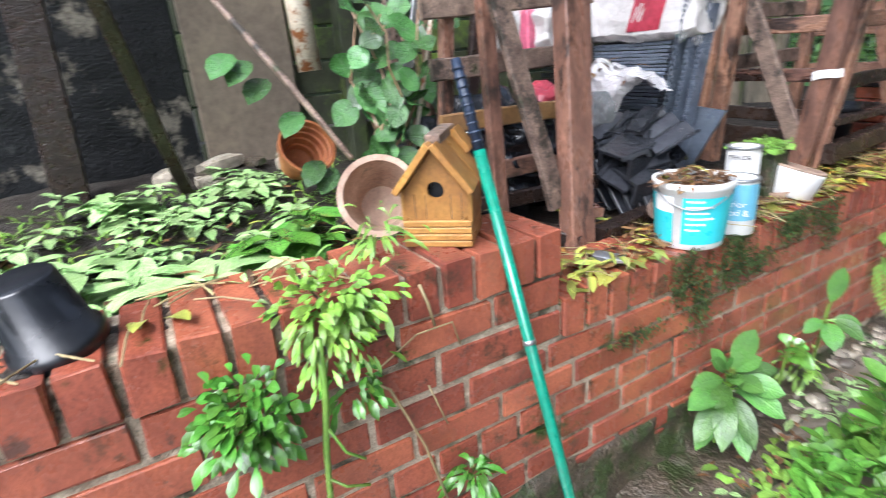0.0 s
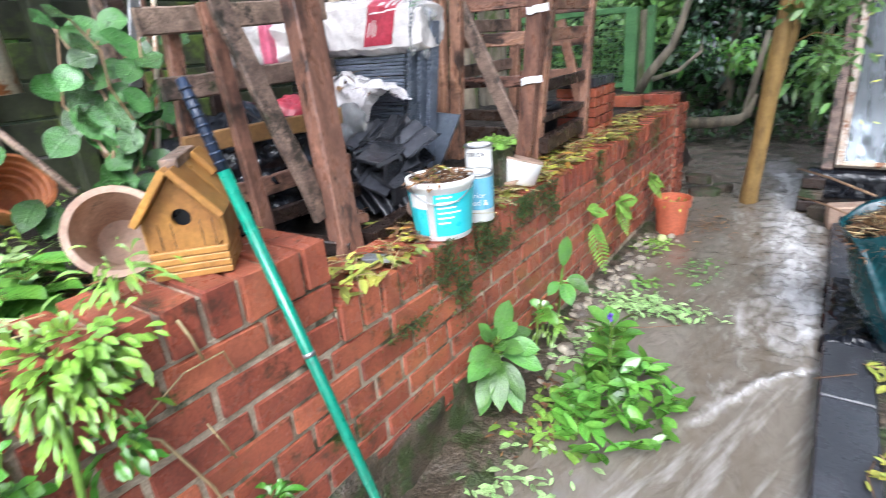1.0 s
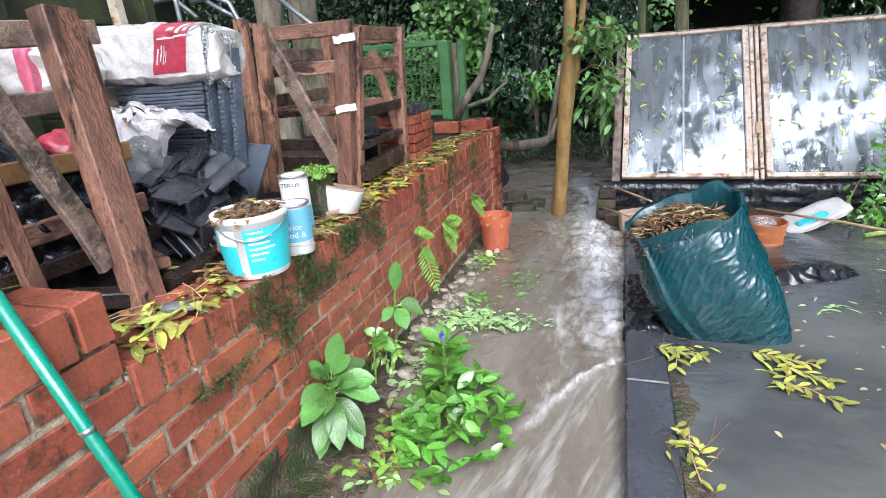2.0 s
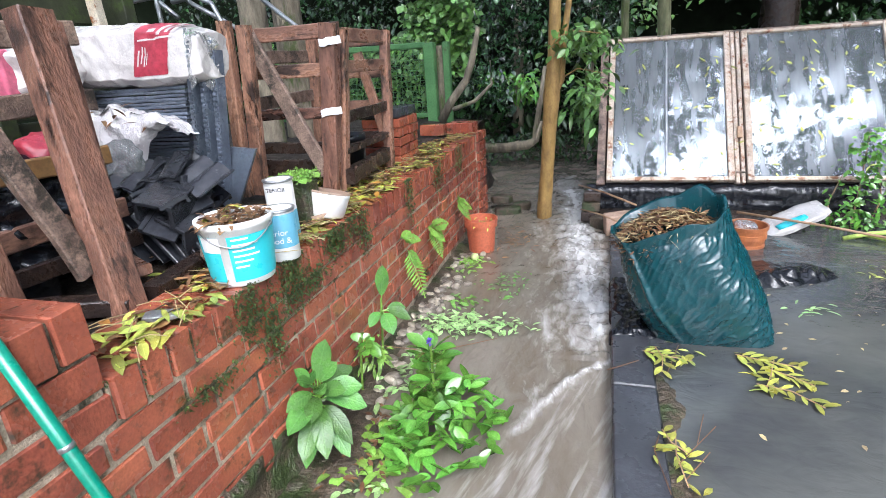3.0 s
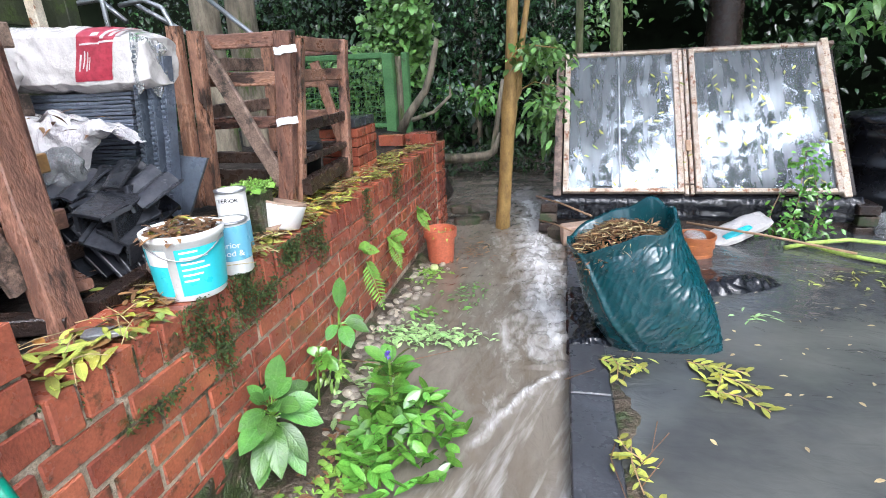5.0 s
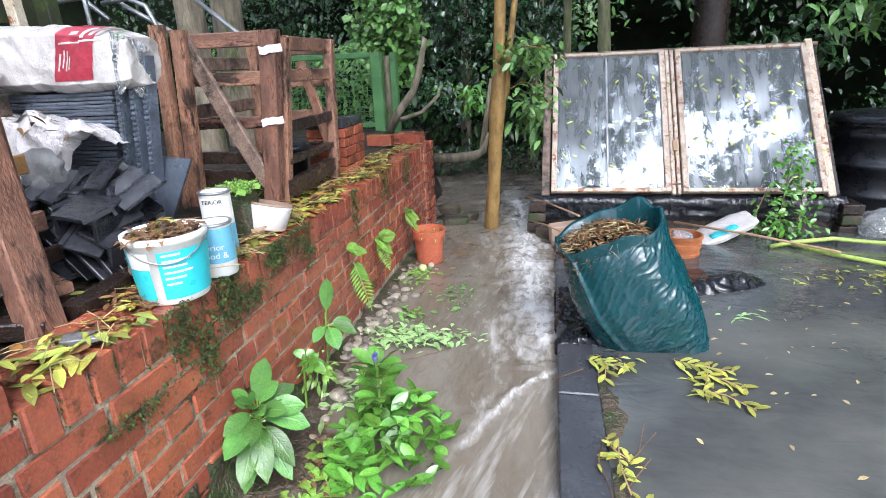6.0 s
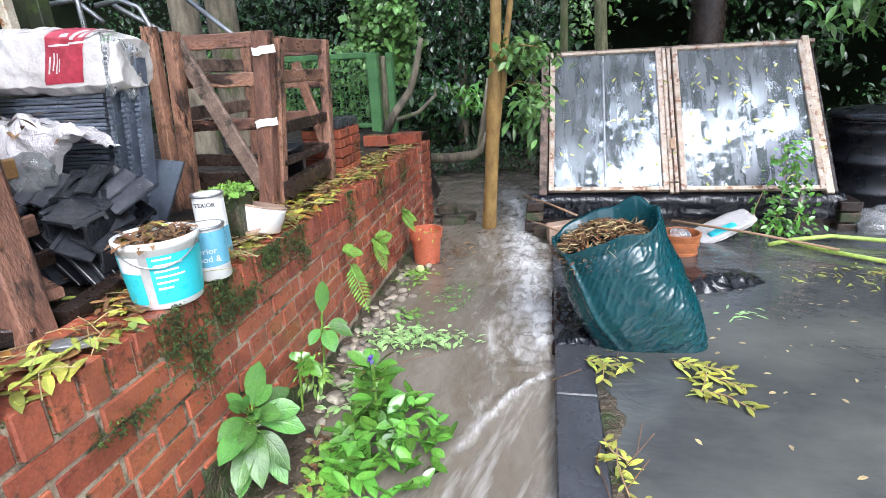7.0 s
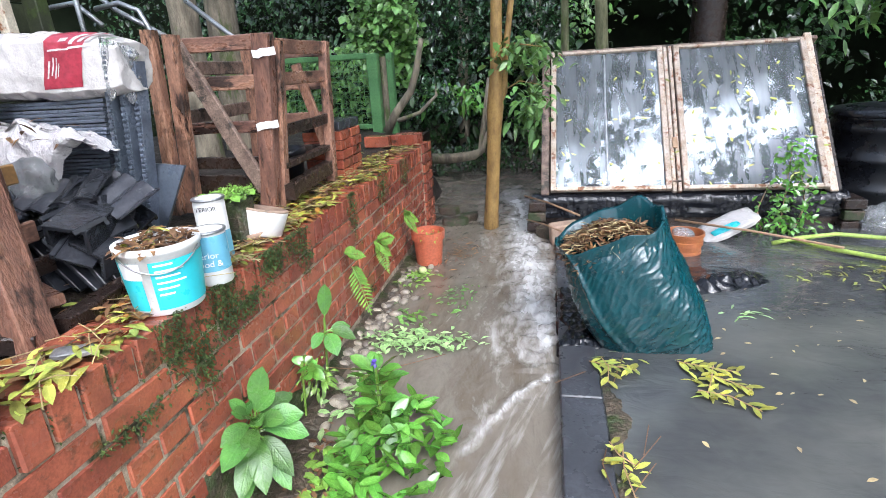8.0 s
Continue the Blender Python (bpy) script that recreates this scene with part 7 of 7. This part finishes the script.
for _ in range(170):
    y = rng.uniform(1.55, 3.4)
    x = 0.03 + abs(rng.gauss(0, 0.07))
    r = rng.uniform(0.01, 0.03)
    res = bmesh.ops.create_icosphere(pb, subdivisions=2, radius=r, matrix=Matrix.Translation((x, y, 0.004 + r * 0.1)) @ Matrix.Rotation(rng.uniform(0, 6), 4, "Z") @ Matrix.Diagonal((1.2, rng.uniform(0.7, 1), 0.6, 1)))
solid("pebbles", pb, PEBBLE, "wet grey pebbles along the foot of the wall", "pebbles", kind="stuff", smooth=True)


# ---- woodland ----
def foliage(name, n, place, l0, l1, wr, m, label, category, out=(0, -0.6, 0.1), up=(0, -0.5, 1), droop=0.4, kind="stuff", seg=3):
    lv = Leaves()
    made = 0
    while made < n:
        p = place()
        if p is None:
            continue
        made += 1
        ln = rng.uniform(l0, l1)
        lv.leaf(p, rand_dir() * 0.9 + Vector(out), Vector(up) + rand_dir() * 0.5, ln, ln * wr * rng.uniform(0.8, 1.2), droop, 0.2, seg)
    return solid(name, lv.mesh(name), m, label, category, kind=kind)


def slab(x0, x1, y0, y1, z0, z1, clump=0.0, sc=1.5):
    def f():
        p = Vector((rng.uniform(x0, x1), rng.uniform(y0, y1), rng.uniform(z0, z1)))
        if clump and noise.noise(p * sc) < clump - 0.3 * rng.random():
            return None
        p.y += 0.35 * noise.noise(Vector((p.x * 1.3, 0, p.z * 1.3)))
        return p
    return f


def ball(c, r, shell=0.6, bottom=-1.0):
    c, r = Vector(c), Vector(r)

    def f():
        d = rand_dir()
        if d.z < bottom:
            return None
        k = (shell + (1 - shell) * rng.random()) * (1 + 0.35 * noise.noise(d * 2.2 + c))
        return c + Vector((d.x * r.x, d.y * r.y, d.z * r.z)) * k
    return f


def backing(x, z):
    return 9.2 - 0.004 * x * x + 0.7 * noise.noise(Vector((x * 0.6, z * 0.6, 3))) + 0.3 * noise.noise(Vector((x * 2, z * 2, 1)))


# sheet added behind the leaves as the darkness between the trees
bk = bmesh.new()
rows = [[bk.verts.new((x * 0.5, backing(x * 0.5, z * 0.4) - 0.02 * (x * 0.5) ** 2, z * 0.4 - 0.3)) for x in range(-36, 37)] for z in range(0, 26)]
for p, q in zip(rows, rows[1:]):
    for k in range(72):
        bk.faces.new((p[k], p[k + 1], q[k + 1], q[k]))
solid("backdrop", bk, SHADE, "near-black sheet painted as the deep shade of the wood", "woodland", kind="structure", smooth=True)
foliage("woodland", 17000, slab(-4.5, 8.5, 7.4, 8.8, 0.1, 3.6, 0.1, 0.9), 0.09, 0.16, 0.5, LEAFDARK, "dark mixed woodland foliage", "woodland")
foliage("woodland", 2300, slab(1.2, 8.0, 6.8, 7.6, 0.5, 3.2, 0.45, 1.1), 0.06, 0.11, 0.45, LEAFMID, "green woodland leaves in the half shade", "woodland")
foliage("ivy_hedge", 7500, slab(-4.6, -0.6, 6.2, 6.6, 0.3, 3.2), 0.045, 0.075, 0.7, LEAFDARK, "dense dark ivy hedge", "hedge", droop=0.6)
foliage("shrub", 1300, ball((-0.75, 6.0, 1.6), (0.42, 0.25, 0.55), 0.5), 0.06, 0.11, 0.75, LEAFMID, "light green broad-leaved shrub", "shrub")
# the lighter leaf green stands for sun on this hedge
foliage("shrub", 2600, slab(-2.6, -0.75, 5.5, 5.8, 0.7, 1.5), 0.04, 0.075, 0.6, LEAFMID, "light green hedge behind the mesh gate", "hedge")
foliage("shrub", 200, ball((-0.25, 5.9, 0.95), (0.3, 0.25, 0.25), 0.5), 0.06, 0.1, 0.5, LEAFHOLLY, "green shrub behind the wall end", "shrub")
foliage("holly_bush", 3800, ball((0.35, 6.9, 1.75), (0.95, 0.4, 1.0), 0.45, -0.75), 0.05, 0.085, 0.5, LEAFHOLLY, "glossy dark green holly bush", "bush", droop=0.3)
foliage("laurel", 260, slab(-0.5, 0.5, 6.05, 6.35, 0.78, 1.05, 0.05, 3), 0.08, 0.13, 0.36, LEAF, "glossy green laurel sprays hanging over the stream", "laurel", droop=0.5)
foliage("laurel", 260, ball((0.85, 5.9, 0.75), (0.3, 0.2, 0.35), 0.4), 0.11, 0.17, 0.36, LEAFMID, "glossy green laurel beside the cold frame", "laurel", droop=0.5)
foliage("laurel", 620, ball((3.7, 5.2, 1.74), (0.8, 0.35, 0.5), 0.4, -0.9), 0.09, 0.15, 0.38, LEAFMID, "bright green laurel branch over the water butt", "laurel", droop=0.5)
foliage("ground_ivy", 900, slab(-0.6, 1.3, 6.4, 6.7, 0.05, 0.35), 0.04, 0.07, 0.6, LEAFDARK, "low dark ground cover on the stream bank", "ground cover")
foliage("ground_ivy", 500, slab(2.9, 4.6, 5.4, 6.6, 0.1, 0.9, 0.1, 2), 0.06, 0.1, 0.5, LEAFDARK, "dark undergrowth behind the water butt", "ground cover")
log = bmesh.new()
tube([(-0.4, 6.1, 0.26), (-0.1, 6.05, 0.27), (0.15, 6.0, 0.3), (0.24, 5.98, 0.36), (0.3, 6.0, 0.55)], [0.06, 0.055, 0.05, 0.035, 0.015], 9, log, 0.12)
tube([(0.1, 6.0, 0.3), (0.22, 6.02, 0.36), (0.29, 6.02, 0.8), (0.33, 6.05, 1.1)], [0.03, 0.035, 0.028, 0.02], 8, log, 0.1)
solid("fallen_branch", log, BARK, "mossy fallen branch across the stream", "branch", smooth=True)
for x, y, r, lean, m in ((1.13, 6.5, 0.045, -0.03, MOSSBARK), (1.54, 6.3, 0.066, -0.1, MOSSBARK), (2.66, 7.0, 0.19, 0.0, DARKWOOD), (-1.43, 3.65, 0.1, 0.02, BARK), (-1.53, 4.25, 0.12, 0.02, BARK), (0.7, 7.4, 0.05, 0.1, BARK), (-0.2, 7.6, 0.07, 0.05, BARK)):
    t = thing("tree", (x, y, 0), "grey-barked tree trunk in the shade", "tree", "background trees")
    part("trunk", tube([(x, y, -0.3), (x + lean * 0.3, y, 0.8), (x + lean, y, 2.0), (x + lean * 2, y, 4.5)], [r * 1.15, r, r * 0.92, r * 0.7], 12, rough=0.07), m, t, smooth=True)
# boughs overhead and trees round the garden, seen in the glass and the water
def boughs():
    p = Vector((rng.uniform(-3, 7), rng.uniform(-2.5, 4.6), rng.uniform(6.0, 8.2)))
    clump = noise.noise(Vector((p.x * 0.75, p.y * 0.75, 87.69))) + 0.85 * noise.noise(p * 1.9) + 0.06 * (p.y - 1.7)
    return p if clump > -0.05 else None


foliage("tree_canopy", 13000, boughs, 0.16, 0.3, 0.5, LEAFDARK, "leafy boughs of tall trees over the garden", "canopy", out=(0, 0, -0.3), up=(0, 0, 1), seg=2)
for x, y, h in ((7.5, 0.5, 7), (8.5, 5.5, 8), (-7.0, 2.0, 7), (-6.5, -3.0, 7), (3.0, -8.0, 5.0), (-2.0, -8.5, 5.5)):
    t = thing("tree", (x, y, -0.15), "tall leafy tree beyond the garden", "tree", "garden trees")
    part("trunk", tube([(x, y, -0.2), (x, y, h * 0.4), (x + 0.2, y, h * 0.7)], [0.22, 0.18, 0.1], 10, rough=0.05), BARK, t, smooth=True)
    cr = Leaves()
    put = ball((x, y, h * 0.62), (2.0, 2.0, h * 0.38), 0.55)
    for _ in range(1500):
        p = put()
        cr.leaf(p, rand_dir(), (0, 0, 1), rng.uniform(0.25, 0.45), 0.2, 0.4, 0.2, 2)
    part("crown", cr.mesh("crown"), LEAFMID, t)
